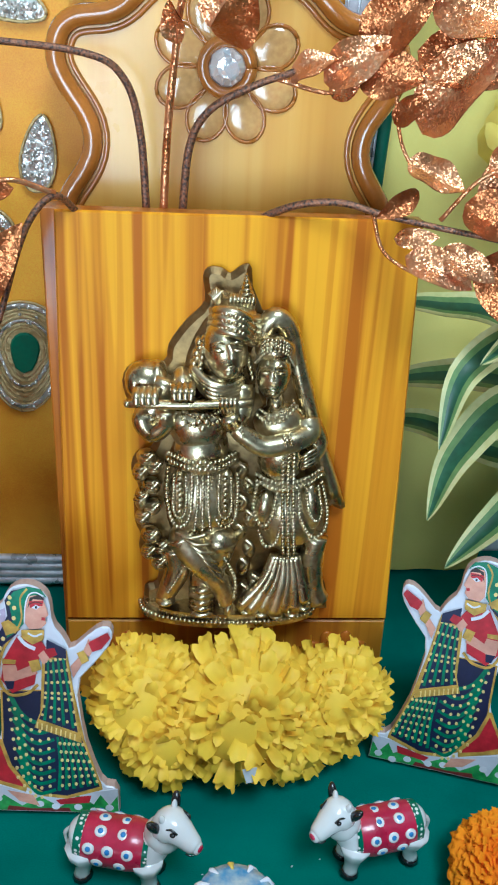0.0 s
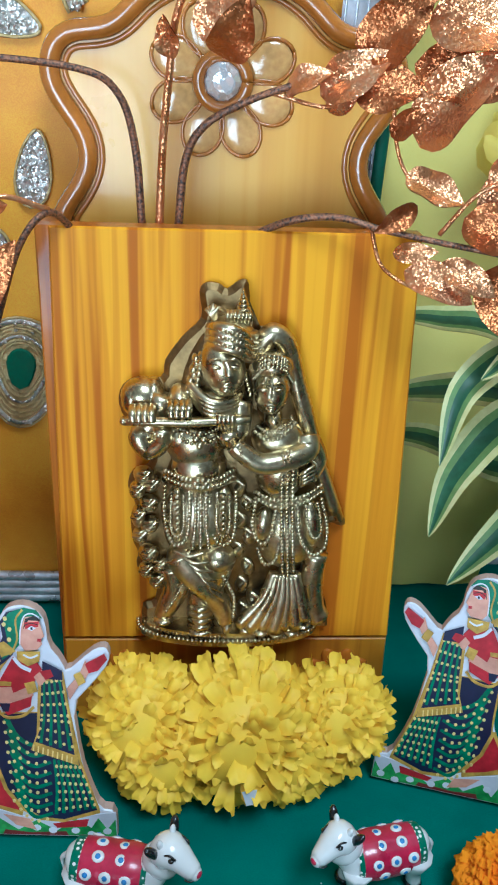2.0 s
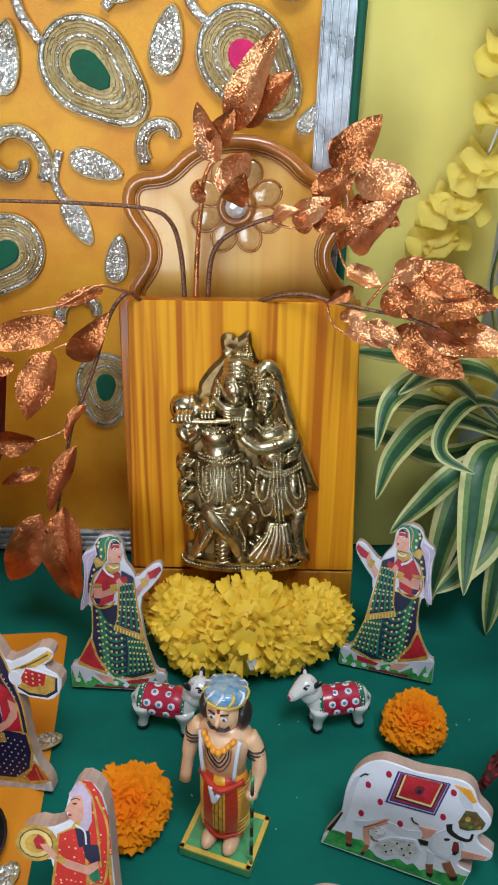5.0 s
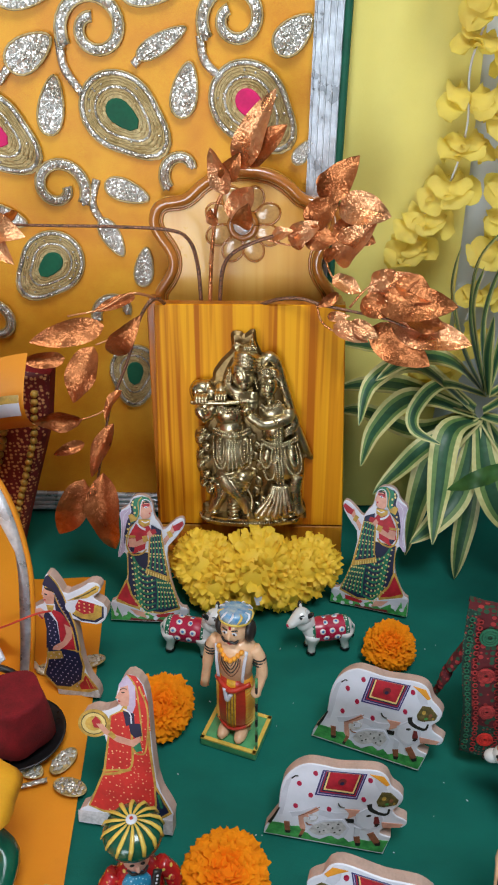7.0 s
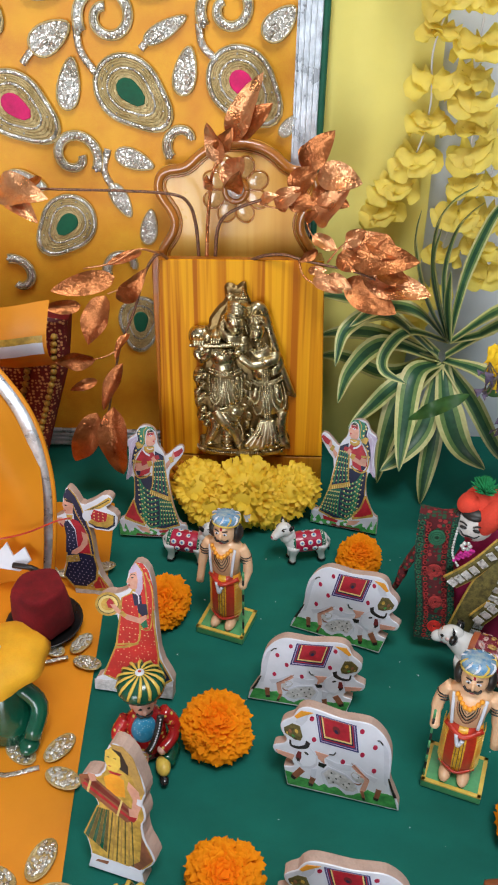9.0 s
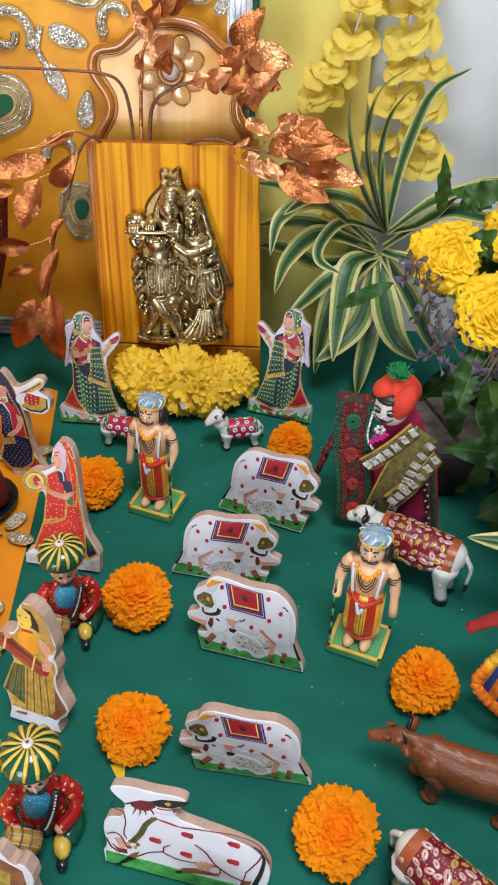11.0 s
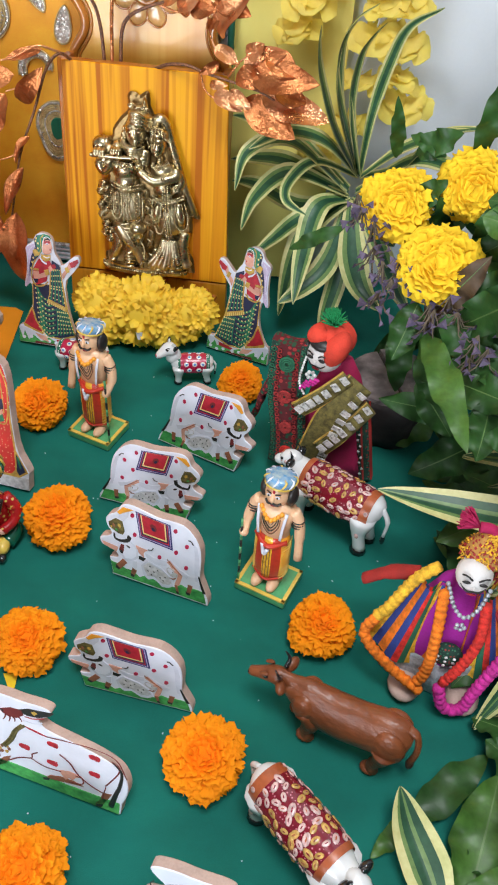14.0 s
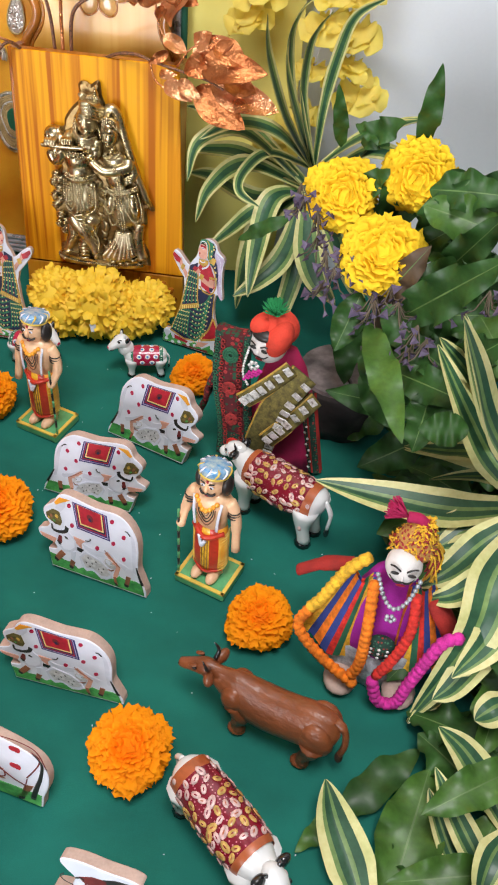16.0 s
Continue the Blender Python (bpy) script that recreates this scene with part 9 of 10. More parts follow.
thing("cloth_puppet", puppet_pink(), "cloth puppet in purple with striped cloak and yarn braids", "doll", pose(0.293, 0.124, 0, 0, 0, -6) @ Matrix.Scale(0.94, 4))


# ---- things on the runner ----
drape = thing("draped_garment", None, "orange satin garment with silver ribbon edge draped on the runner", "cloth")
edge = smooth_line([(-0.184, 0.362, 0.006), (-0.174, 0.366, 0.070), (-0.171, 0.370, 0.130), (-0.183, 0.376, 0.188), (-0.220, 0.388, 0.240)], 6)
part("cloth", Builder().sheet(lambda u, v: edge[min(int(v * 24), 24)] + Vector((-0.26 * (1 - u), -0.02 * math.sin(3 * u) + 0.010 * math.sin(16 * u + 5 * v), 0.05 * (1 - u) * v)), 30, 24, RUNNER_ORANGE), drape)
part("ribbon_edge", Builder().tube([p + Vector((0.0, -0.004, 0)) for p in edge], 0.0062, RIBBON, seg=10, flat=0.22, up=(0, -1, 0.2)), drape, "shiny silver ribbon edge")
part("piping", Builder().tube([p + Vector((0.0075, -0.003, 0)) for p in edge], 0.0020, RUNNER_ORANGE, seg=8), drape)
bolster = thing("brocade_bolster", None, "maroon and gold brocade panel leaning behind the garment", "cushion")
b = Builder()
b.prism([(-0.290, 0.004), (-0.225, 0.004), (-0.205, 0.068), (-0.178, 0.150), (-0.169, 0.206), (-0.195, 0.210), (-0.270, 0.120)], 0.03, BROCADE, MAROON, y0=0.50, bevel=0.004)
part("panel", b, bolster)
b = Builder()
for off in (0.010, 0.036):
    b.beads([(-0.225 - off, 0.498, 0.012), (-0.205 - off, 0.498, 0.068), (-0.178 - off, 0.498, 0.150), (-0.172 - off, 0.498, 0.195)], 0.0034, PRINT_GOLD, 0.0075)
part("gold_trim", b, bolster, "zigzag gold trim")
canopy = thing("folded_cloth", None, "folded orange cloth with a gold and white printed band", "cloth")
part("cloth", Builder().sheet(lambda u, v: (-0.36 + 0.185 * u, 0.470 - 0.028 * math.sin(math.pi * v) + 0.004 * math.sin(14 * u), 0.175 + 0.065 * v - 0.02 * (1 - u) * v), 20, 12, RUNNER_ORANGE), canopy)
part("printed_band", Builder().sheet(lambda u, v: (-0.36 + 0.183 * u, 0.4395 - 0.002 * math.sin(math.pi * v) + 0.004 * math.sin(14 * u), 0.202 + 0.018 * v - 0.008 * (1 - u)), 20, 3, lambda u, v: PRINT_GOLD if v > 0.6 else PRINT_WHITE), canopy, "gold and white band")
pot = thing("velvet_hat_dish", None, "maroon velvet hat lying in a dark metal dish", "hat", pose(-0.170, 0.306, 0.005))
part("dish", Builder().lathe([(0.012, 0.0), (0.024, 0.001), (0.032, 0.006), (0.0335, 0.009), (0.0315, 0.0085), (0.022, 0.003), (0.002, 0.0025)], DARK_DISH, seg=28), pot, "shallow dark metal dish")
part("velvet_hat", Builder().lathe([(0.020, 0.004), (0.0250, 0.010), (0.0243, 0.028), (0.0222, 0.0465), (0.0214, 0.0495), (0.0200, 0.0502), (0.0130, 0.0496), (0.001, 0.0490)], MAROON, seg=28, wob=lambda a, z: 1 + 0.05 * math.cos(5 * a + 0.4) + 0.03 * math.sin(3 * a + 70 * z)), pot, "maroon velvet hat")
b = Builder()
b.lathe([(0.010, 0.0), (0.024, 0.004), (0.022, 0.020), (0.014, 0.040), (0.008, 0.052)], PAINT_DEEPGREEN, seg=20)
for s in (-1, 1):
    b.tube(smooth_line([(s * 0.012, 0, 0.044), (s * 0.026, -0.006, 0.030), (s * 0.022, -0.022, 0.012)], 4), 0.007, PAINT_DEEPGREEN)
    b.ellipsoid((s * 0.020, -0.024, 0.008), (0.008, 0.010, 0.006), PAINT_DEEPGREEN)
b.ellipsoid((0, 0, 0.060), (0.012, 0.012, 0.014), PRINT_SKIN)
b.lathe([(0.014, 0.062), (0.030, 0.064), (0.036, 0.070), (0.032, 0.079), (0.018, 0.085), (0.005, 0.083)], YELLOW_CLOTH, seg=36, wob=lambda a, z: 1 + 0.05 * math.sin(7 * a + 60 * z) + 0.04 * math.sin(3 * a))
b.ellipsoid((0, 0, 0.084), (0.004, 0.004, 0.002), SEQUIN)
thing("turbaned_figurine", b, "seated green figurine under a big yellow cloth turban", "figurine", pose(-0.172, 0.205, 0.005))
b = Builder()
b.prism([(-0.020, 0.0), (0.010, -0.004), (0.020, 0.006), (0.014, 0.018), (0.004, 0.010), (-0.002, 0.022), (-0.010, 0.012), (-0.020, 0.018)], 0.003, PRINT_WHITE, bevel=0.0006)
thing("paper_ornament", b, "white paper ornament resting on the orange garment", "ornament", pose(-0.205, 0.338, 0.046, -30, 0, 0))
thing("black_cord", Builder().tube(smooth_line([(-0.200, 0.336, 0.050), (-0.182, 0.334, 0.048), (-0.170, 0.334, 0.034), (-0.164, 0.334, 0.006)], 6), 0.0026, PRINT_BLACK), "braided black cord hanging over the garment", "cord")
thing("red_thread", Builder().tube(smooth_line([(-0.235, 0.340, 0.070), (-0.190, 0.342, 0.080), (-0.158, 0.344, 0.094), (-0.146, 0.346, 0.096)], 6), 0.0008, PAINT_RED), "thin red thread tied to the cutout", "thread")


# ---- copper glitter sprays standing in the plaque box ----
def spray(stems, leaves, shade):
    ob = thing("copper_leaf_spray", None, "artificial spray of copper glitter leaves in the wooden box", "artificial plant", group="copper leaf sprays")
    for pts, r, mat in stems:
        line = smooth_line(pts, 6)
        part("stem", Builder().tube(line, [r * (1 - 0.4 * i / len(line)) for i in range(len(line))], mat, seg=8), ob)
    for k, (x0, y0, z0, x1, y1, z1, wd) in enumerate(leaves):
        rnd = random.Random(k * 7 + shade)
        face = (rnd.uniform(-0.8, 0.8), -1, rnd.uniform(-0.2, 1.0))
        # every other leaf, and the whole second spray, takes the darker foil
        mat = COPPER_DARK if (k + shade) % 2 == 0 or shade == 2 else COPPER
        part("leaf", leaf_builder((x0, y0, z0), (x1, y1, z1), wd, [mat] * 6, rnd.uniform(0.04, 0.16) * rnd.choice((1, 1, -0.6)), rnd.uniform(0.25, 0.55), 0.22, 14, face, 0.40, seed=k), ob)
    return ob


spray(
    [
        ([(-0.047, 0.545, 0.251), (-0.049, 0.545, 0.285), (-0.055, 0.543, 0.306), (-0.07, 0.54, 0.315), (-0.113, 0.535, 0.319), (-0.155, 0.53, 0.321), (-0.197, 0.525, 0.323), (-0.222, 0.52, 0.323)], 0.0017, STEM_DARK),
    ],
    [
        (-0.222, 0.52, 0.324, -0.172, 0.5, 0.322, 0.0294),
        (-0.196, 0.52, 0.325, -0.175, 0.5, 0.34, 0.0126),
        (-0.213, 0.52, 0.322, -0.18, 0.49, 0.304, 0.021),
    ],
    1,
)
spray(
    [
        ([(-0.073, 0.54, 0.25), (-0.082, 0.525, 0.264), (-0.093, 0.515, 0.253), (-0.105, 0.505, 0.218), (-0.121, 0.5, 0.18), (-0.128, 0.495, 0.15), (-0.138, 0.49, 0.107)], 0.0016, STEM_DARK),
        ([(-0.082, 0.525, 0.265), (-0.1, 0.515, 0.272), (-0.123, 0.51, 0.261), (-0.149, 0.505, 0.257)], 0.0012, COPPER),
        ([(-0.105, 0.51, 0.236), (-0.115, 0.505, 0.238), (-0.128, 0.5, 0.235)], 0.0009, COPPER),
        ([(-0.121, 0.5, 0.18), (-0.133, 0.495, 0.174), (-0.146, 0.49, 0.172)], 0.0009, COPPER),
    ],
    [
        (-0.097, 0.52, 0.268, -0.129, 0.51, 0.259, 0.0101),
        (-0.122, 0.51, 0.247, -0.179, 0.495, 0.239, 0.0218),
        (-0.131, 0.505, 0.231, -0.149, 0.49, 0.188, 0.026),
        (-0.119, 0.51, 0.223, -0.091, 0.5, 0.26, 0.0193),
        (-0.154, 0.5, 0.223, -0.186, 0.49, 0.225, 0.0143),
        (-0.145, 0.495, 0.169, -0.183, 0.485, 0.172, 0.0185),
        (-0.145, 0.495, 0.147, -0.17, 0.485, 0.141, 0.0109),
        (-0.119, 0.495, 0.166, -0.14, 0.485, 0.119, 0.0151),
        (-0.148, 0.49, 0.113, -0.173, 0.48, 0.062, 0.0277),
        (-0.131, 0.49, 0.12, -0.124, 0.475, 0.05, 0.0302),
        (-0.111, 0.5, 0.195, -0.124, 0.49, 0.172, 0.0092),
    ],
    2,
)
spray(
    [
        ([(-0.04, 0.545, 0.251), (-0.038, 0.543, 0.286), (-0.035, 0.54, 0.314), (-0.031, 0.535, 0.338), (-0.016, 0.53, 0.364), (-0.007, 0.525, 0.385)], 0.0018, COPPER),
    ],
    [
        (-0.025, 0.53, 0.345, -0.035, 0.52, 0.381, 0.0168),
        (-0.026, 0.53, 0.356, -0.013, 0.52, 0.378, 0.0151),
        (-0.014, 0.53, 0.364, 0.012, 0.52, 0.421, 0.0218),
        (-0.01, 0.53, 0.368, 0.02, 0.515, 0.398, 0.021),
        (-0.023, 0.535, 0.327, -0.004, 0.52, 0.353, 0.0218),
        (-0.016, 0.53, 0.322, -0.007, 0.515, 0.343, 0.0168),
        (-0.034, 0.535, 0.32, -0.037, 0.53, 0.335, 0.0092),
    ],
    3,
)
spray(
    [
        ([(-0.032, 0.545, 0.251), (-0.029, 0.543, 0.281), (-0.021, 0.54, 0.296), (-0.004, 0.538, 0.306), (0.014, 0.536, 0.313), (0.035, 0.533, 0.323), (0.052, 0.53, 0.335), (0.064, 0.53, 0.352)], 0.0018, STEM_DARK),
        ([(0.052, 0.53, 0.331), (0.051, 0.528, 0.305), (0.058, 0.525, 0.283), (0.076, 0.52, 0.272)], 0.001, COPPER),
        ([(0.005, 0.537, 0.309), (0.027, 0.535, 0.305), (0.044, 0.53, 0.313)], 0.001, COPPER),
    ],
    [
        (0.047, 0.53, 0.341, 0.073, 0.525, 0.375, 0.0235),
        (0.06, 0.53, 0.337, 0.099, 0.52, 0.332, 0.026),
        (0.057, 0.53, 0.322, 0.089, 0.52, 0.312, 0.021),
        (0.062, 0.525, 0.293, 0.088, 0.515, 0.329, 0.0244),
        (0.038, 0.533, 0.321, 0.06, 0.525, 0.345, 0.0227),
        (0.023, 0.535, 0.309, 0.049, 0.525, 0.326, 0.0168),
        (0.036, 0.533, 0.312, 0.061, 0.522, 0.314, 0.0193),
        (0.058, 0.525, 0.283, 0.08, 0.515, 0.274, 0.0151),
        (0.051, 0.528, 0.296, 0.063, 0.52, 0.308, 0.0101),
        (0.01, 0.537, 0.309, 0.027, 0.53, 0.318, 0.0109),
        (0.063, 0.52, 0.272, 0.046, 0.515, 0.262, 0.0092),
        (0.027, 0.535, 0.303, 0.038, 0.53, 0.318, 0.0109),
        (0.043, 0.53, 0.352, 0.059, 0.525, 0.365, 0.0109),
    ],
    4,
)
spray(
    [
        ([(-0.004, 0.54, 0.251), (0.015, 0.53, 0.262), (0.033, 0.525, 0.265), (0.05, 0.52, 0.262), (0.072, 0.515, 0.259), (0.098, 0.508, 0.256), (0.115, 0.5, 0.252)], 0.0017, STEM_DARK),
        ([(0.046, 0.522, 0.262), (0.051, 0.518, 0.248), (0.064, 0.515, 0.24), (0.082, 0.51, 0.235)], 0.001, COPPER),
        ([(0.072, 0.515, 0.262), (0.084, 0.512, 0.279), (0.1, 0.51, 0.287)], 0.001, COPPER),
    ],
    [
        (0.085, 0.515, 0.274, 0.123, 0.505, 0.291, 0.0218),
        (0.093, 0.51, 0.266, 0.153, 0.5, 0.269, 0.0286),
        (0.103, 0.508, 0.253, 0.165, 0.492, 0.241, 0.0294),
        (0.088, 0.51, 0.247, 0.136, 0.498, 0.22, 0.0302),
        (0.06, 0.515, 0.247, 0.087, 0.505, 0.237, 0.016),
        (0.105, 0.51, 0.285, 0.135, 0.5, 0.273, 0.021),
        (0.055, 0.518, 0.253, 0.072, 0.512, 0.256, 0.0084),
        (0.081, 0.515, 0.269, 0.102, 0.505, 0.259, 0.0202),
        (0.073, 0.512, 0.251, 0.095, 0.503, 0.241, 0.0126),
        (0.115, 0.505, 0.259, 0.144, 0.495, 0.254, 0.021),
        (0.088, 0.512, 0.282, 0.103, 0.505, 0.296, 0.0151),
    ],
    5,
)


# ---- strap-leaved plants ----
STRAP = [VAR_CREAM, VAR_MID, VAR_GREEN, VAR_GREEN, VAR_MID, VAR_CREAM]
STRAP_PALE = [VAR_CREAM, VAR_CREAM, VAR_MID, VAR_GREEN, VAR_GREEN, VAR_MID, VAR_GREEN, VAR_GREEN, VAR_CREAM, VAR_CREAM]


def strap_plant(label, blades, mats=STRAP):
    ob = thing("strap_leaf_plant", None, label, "plant")
    for pts, width in blades:
        part("leaf", blade_builder(pts, width * (1.18 if len(mats) == 6 else 1.0), mats, 8), ob)
    return ob


strap_plant("variegated green and cream strap-leaved plant beside the plaque", [
    ([(0.196, 0.55, 0.17), (0.169, 0.538, 0.217), (0.152, 0.525, 0.267), (0.148, 0.512, 0.295), (0.149, 0.5, 0.317)], 0.015),
    ([(0.197, 0.55, 0.17), (0.173, 0.538, 0.238), (0.167, 0.525, 0.29), (0.176, 0.512, 0.32), (0.194, 0.5, 0.338)], 0.012),
    ([(0.198, 0.55, 0.17), (0.183, 0.538, 0.239), (0.184, 0.525, 0.286), (0.192, 0.512, 0.309), (0.202, 0.5, 0.324)], 0.0105),
    ([(0.2, 0.55, 0.17), (0.203, 0.538, 0.236), (0.211, 0.525, 0.286), (0.221, 0.512, 0.319), (0.245, 0.5, 0.339)], 0.0095),
    ([(0.199, 0.55, 0.168), (0.18, 0.533, 0.22), (0.167, 0.517, 0.268), (0.168, 0.5, 0.301)], 0.015),
    ([(0.2, 0.55, 0.168), (0.187, 0.525, 0.218), (0.181, 0.5, 0.262)], 0.012),
    ([(0.202, 0.55, 0.167), (0.233, 0.533, 0.204), (0.261, 0.517, 0.227), (0.287, 0.5, 0.245)], 0.015),
    ([(0.202, 0.55, 0.167), (0.239, 0.533, 0.189), (0.266, 0.517, 0.23), (0.306, 0.5, 0.248)], 0.014),
    ([(0.198, 0.55, 0.168), (0.161, 0.533, 0.206), (0.125, 0.517, 0.217), (0.095, 0.5, 0.206)], 0.017),
    ([(0.198, 0.55, 0.167), (0.157, 0.538, 0.183), (0.135, 0.525, 0.168), (0.133, 0.512, 0.154), (0.154, 0.5, 0.146)], 0.012),
    ([(0.192, 0.55, 0.149), (0.132, 0.53, 0.204), (0.094, 0.51, 0.199), (0.084, 0.5, 0.164)], 0.0156),
    ([(0.192, 0.55, 0.147), (0.135, 0.54, 0.168), (0.103, 0.525, 0.147), (0.09, 0.515, 0.114)], 0.0195),
    ([(0.193, 0.55, 0.146), (0.149, 0.53, 0.127), (0.124, 0.52, 0.106), (0.102, 0.51, 0.088)], 0.0169),
    ([(0.194, 0.55, 0.143), (0.161, 0.53, 0.121), (0.145, 0.515, 0.083), (0.136, 0.505, 0.024)], 0.026),
    ([(0.194, 0.55, 0.143), (0.181, 0.52, 0.088), (0.158, 0.5, 0.065), (0.135, 0.485, 0.053)], 0.0208),
    ([(0.197, 0.55, 0.143), (0.203, 0.52, 0.102), (0.216, 0.5, 0.074), (0.238, 0.48, 0.061)], 0.026),
    ([(0.195, 0.55, 0.142), (0.193, 0.53, 0.068), (0.186, 0.51, 0.031), (0.183, 0.5, 0.001)], 0.0182),
    ([(0.199, 0.55, 0.151), (0.246, 0.53, 0.197), (0.277, 0.5, 0.209), (0.296, 0.47, 0.21)], 0.0156),
    ([(0.191, 0.55, 0.153), (0.128, 0.56, 0.2), (0.094, 0.57, 0.204), (0.069, 0.575, 0.204)], 0.0182),
    ([(0.191, 0.55, 0.151), (0.13, 0.56, 0.168), (0.096, 0.57, 0.165), (0.07, 0.575, 0.159)], 0.0208),
    ([(0.191, 0.55, 0.15), (0.145, 0.56, 0.124), (0.097, 0.57, 0.137), (0.072, 0.575, 0.136)], 0.0195),
    ([(0.194, 0.55, 0.143), (0.164, 0.52, 0.145), (0.155, 0.49, 0.105), (0.151, 0.47, 0.064)], 0.0208),
    ([(0.198, 0.55, 0.144), (0.226, 0.53, 0.11), (0.252, 0.51, 0.069), (0.269, 0.49, 0.055)], 0.0195),
    ([(0.199, 0.55, 0.146), (0.231, 0.52, 0.148), (0.262, 0.49, 0.134), (0.288, 0.47, 0.122)], 0.0182),
])
strap_plant("broad cream-edged strap leaves spreading over the table edge", [
    ([(0.374, 0.17, 0.125), (0.331, 0.18, 0.103), (0.284, 0.19, 0.097), (0.234, 0.195, 0.1)], 0.030),
    ([(0.371, 0.17, 0.136), (0.347, 0.2, 0.139), (0.324, 0.22, 0.121), (0.297, 0.235, 0.107)], 0.0288),
    ([(0.373, 0.17, 0.131), (0.349, 0.19, 0.144), (0.33, 0.21, 0.164), (0.299, 0.22, 0.213)], 0.0288),
    ([(0.368, 0.17, 0.146), (0.332, 0.16, 0.199), (0.311, 0.15, 0.247), (0.295, 0.15, 0.283)], 0.032),
    ([(0.379, 0.17, 0.121), (0.351, 0.15, 0.109), (0.332, 0.14, 0.087), (0.311, 0.13, 0.076)], 0.0256),
    ([(0.382, 0.17, 0.11), (0.355, 0.12, 0.112), (0.345, 0.09, 0.084), (0.317, 0.07, 0.005)], 0.0352),
    ([(0.382, 0.17, 0.11), (0.365, 0.12, 0.102), (0.355, 0.09, 0.086), (0.334, 0.07, 0.066)], 0.032),
    ([(0.378, 0.17, 0.126), (0.353, 0.17, 0.104), (0.332, 0.16, 0.093), (0.321, 0.155, 0.09)], 0.0224),
    ([(0.375, 0.17, 0.136), (0.36, 0.2, 0.119), (0.342, 0.22, 0.098), (0.321, 0.23, 0.081)], 0.0224),
    ([(0.37, 0.212, 0.12), (0.349, 0.217, 0.12), (0.327, 0.232, 0.11), (0.298, 0.24, 0.1)], 0.02),
    ([(0.363, 0.207, 0.14), (0.341, 0.205, 0.17), (0.325, 0.218, 0.2), (0.317, 0.249, 0.22)], 0.03),
    ([(0.359, 0.226, 0.16), (0.334, 0.221, 0.18), (0.318, 0.236, 0.19), (0.304, 0.247, 0.2)], 0.024),
    ([(0.372, 0.19, 0.1), (0.343, 0.174, 0.1), (0.321, 0.166, 0.09), (0.307, 0.159, 0.08)], 0.022),
], STRAP_PALE)
strap_plant("broad cream-edged strap leaves at the edge of the green cloth", [
    ([(0.293, -0.061, 0.004), (0.282, -0.035, 0.012), (0.269, -0.011, 0.022), (0.261, 0.007, 0.034)], 0.03),
    ([(0.375, -0.001, 0.02), (0.36, 0.021, 0.03), (0.345, 0.036, 0.04), (0.328, 0.044, 0.05)], 0.024),
    ([(0.366, -0.044, 0.02), (0.349, -0.019, 0.03), (0.336, -0.001, 0.04), (0.325, 0.017, 0.05)], 0.018),
    ([(0.354, -0.042, 0.01), (0.34, -0.023, 0.02), (0.33, -0.005, 0.03), (0.325, 0.013, 0.03)], 0.014),
    ([(0.365, -0.017, 0.05), (0.354, -0.035, 0.05), (0.348, -0.053, 0.04)], 0.022),
    ([(0.381, 0.18, 0.085), (0.374, 0.143, 0.06), (0.353, 0.102, 0.03), (0.316, 0.065, 0.012)], 0.03),
    ([(0.369, 0.141, 0.1), (0.347, 0.123, 0.1), (0.331, 0.116, 0.09), (0.316, 0.118, 0.08)], 0.02),
    ([(0.37, 0.101, 0.08), (0.352, 0.087, 0.07), (0.338, 0.074, 0.05), (0.327, 0.068, 0.04)], 0.022),
    ([(0.372, 0.064, 0.06), (0.359, 0.054, 0.06), (0.351, 0.052, 0.05)], 0.022),
], STRAP_PALE)


# ---- posy of mango leaves, yellow marigolds and violet sprigs ----
def mango(ob, p0, p1, width, mat=None, bow=0.06, face=(0, -1, 0.8), k=0):
    mat = mat or LEAF
    part("leaf", leaf_builder(p0, p1, width, [mat, mat, mat, mat, LEAF_RIB, mat, mat, mat, mat] if width > 0.024 else [mat] * 4, bow, 0.16, 0.50, 24, face, 0.45, seed=k, freq=15.0 + (k * 5) % 9), ob)


posy = thing("leaf_posy", None, "bundle of fresh mango leaves with violet sprigs", "plant")

mango(posy, (0.258, 0.4, 0.262), (0.231, 0.43, 0.264), 0.0128, LEAF, k=3)
mango(posy, (0.189, 0.4, 0.193), (0.144, 0.42, 0.155), 0.0128, LEAF, k=4)
mango(posy, (0.252, 0.33, 0.174), (0.237, 0.3, 0.138), 0.0256, LEAF, k=5)
mango(posy, (0.26, 0.31, 0.16), (0.288, 0.194, 0.147), 0.024, LEAF_PALE, k=6)
mango(posy, (0.285, 0.31, 0.171), (0.331, 0.24, 0.268), 0.0336, LEAF, k=7)
mango(posy, (0.308, 0.33, 0.197), (0.337, 0.3, 0.268), 0.0256, LEAF, k=8)
mango(posy, (0.291, 0.36, 0.201), (0.28, 0.33, 0.167), 0.0208, DRY, k=9)
mango(posy, (0.302, 0.36, 0.212), (0.32, 0.33, 0.183), 0.0208, LEAF_PALE, k=10)
mango(posy, (0.315, 0.36, 0.209), (0.345, 0.36, 0.259), 0.024, LEAF, k=11)
mango(posy, (0.23, 0.38, 0.192), (0.207, 0.4, 0.213), 0.016, LEAF, k=12)
mango(posy, (0.312, 0.38, 0.227), (0.351, 0.33, 0.236), 0.0224, LEAF_PALE, k=13)
mango(posy, (0.288, 0.29, 0.165), (0.332, 0.24, 0.164), 0.0288, LEAF, k=14)
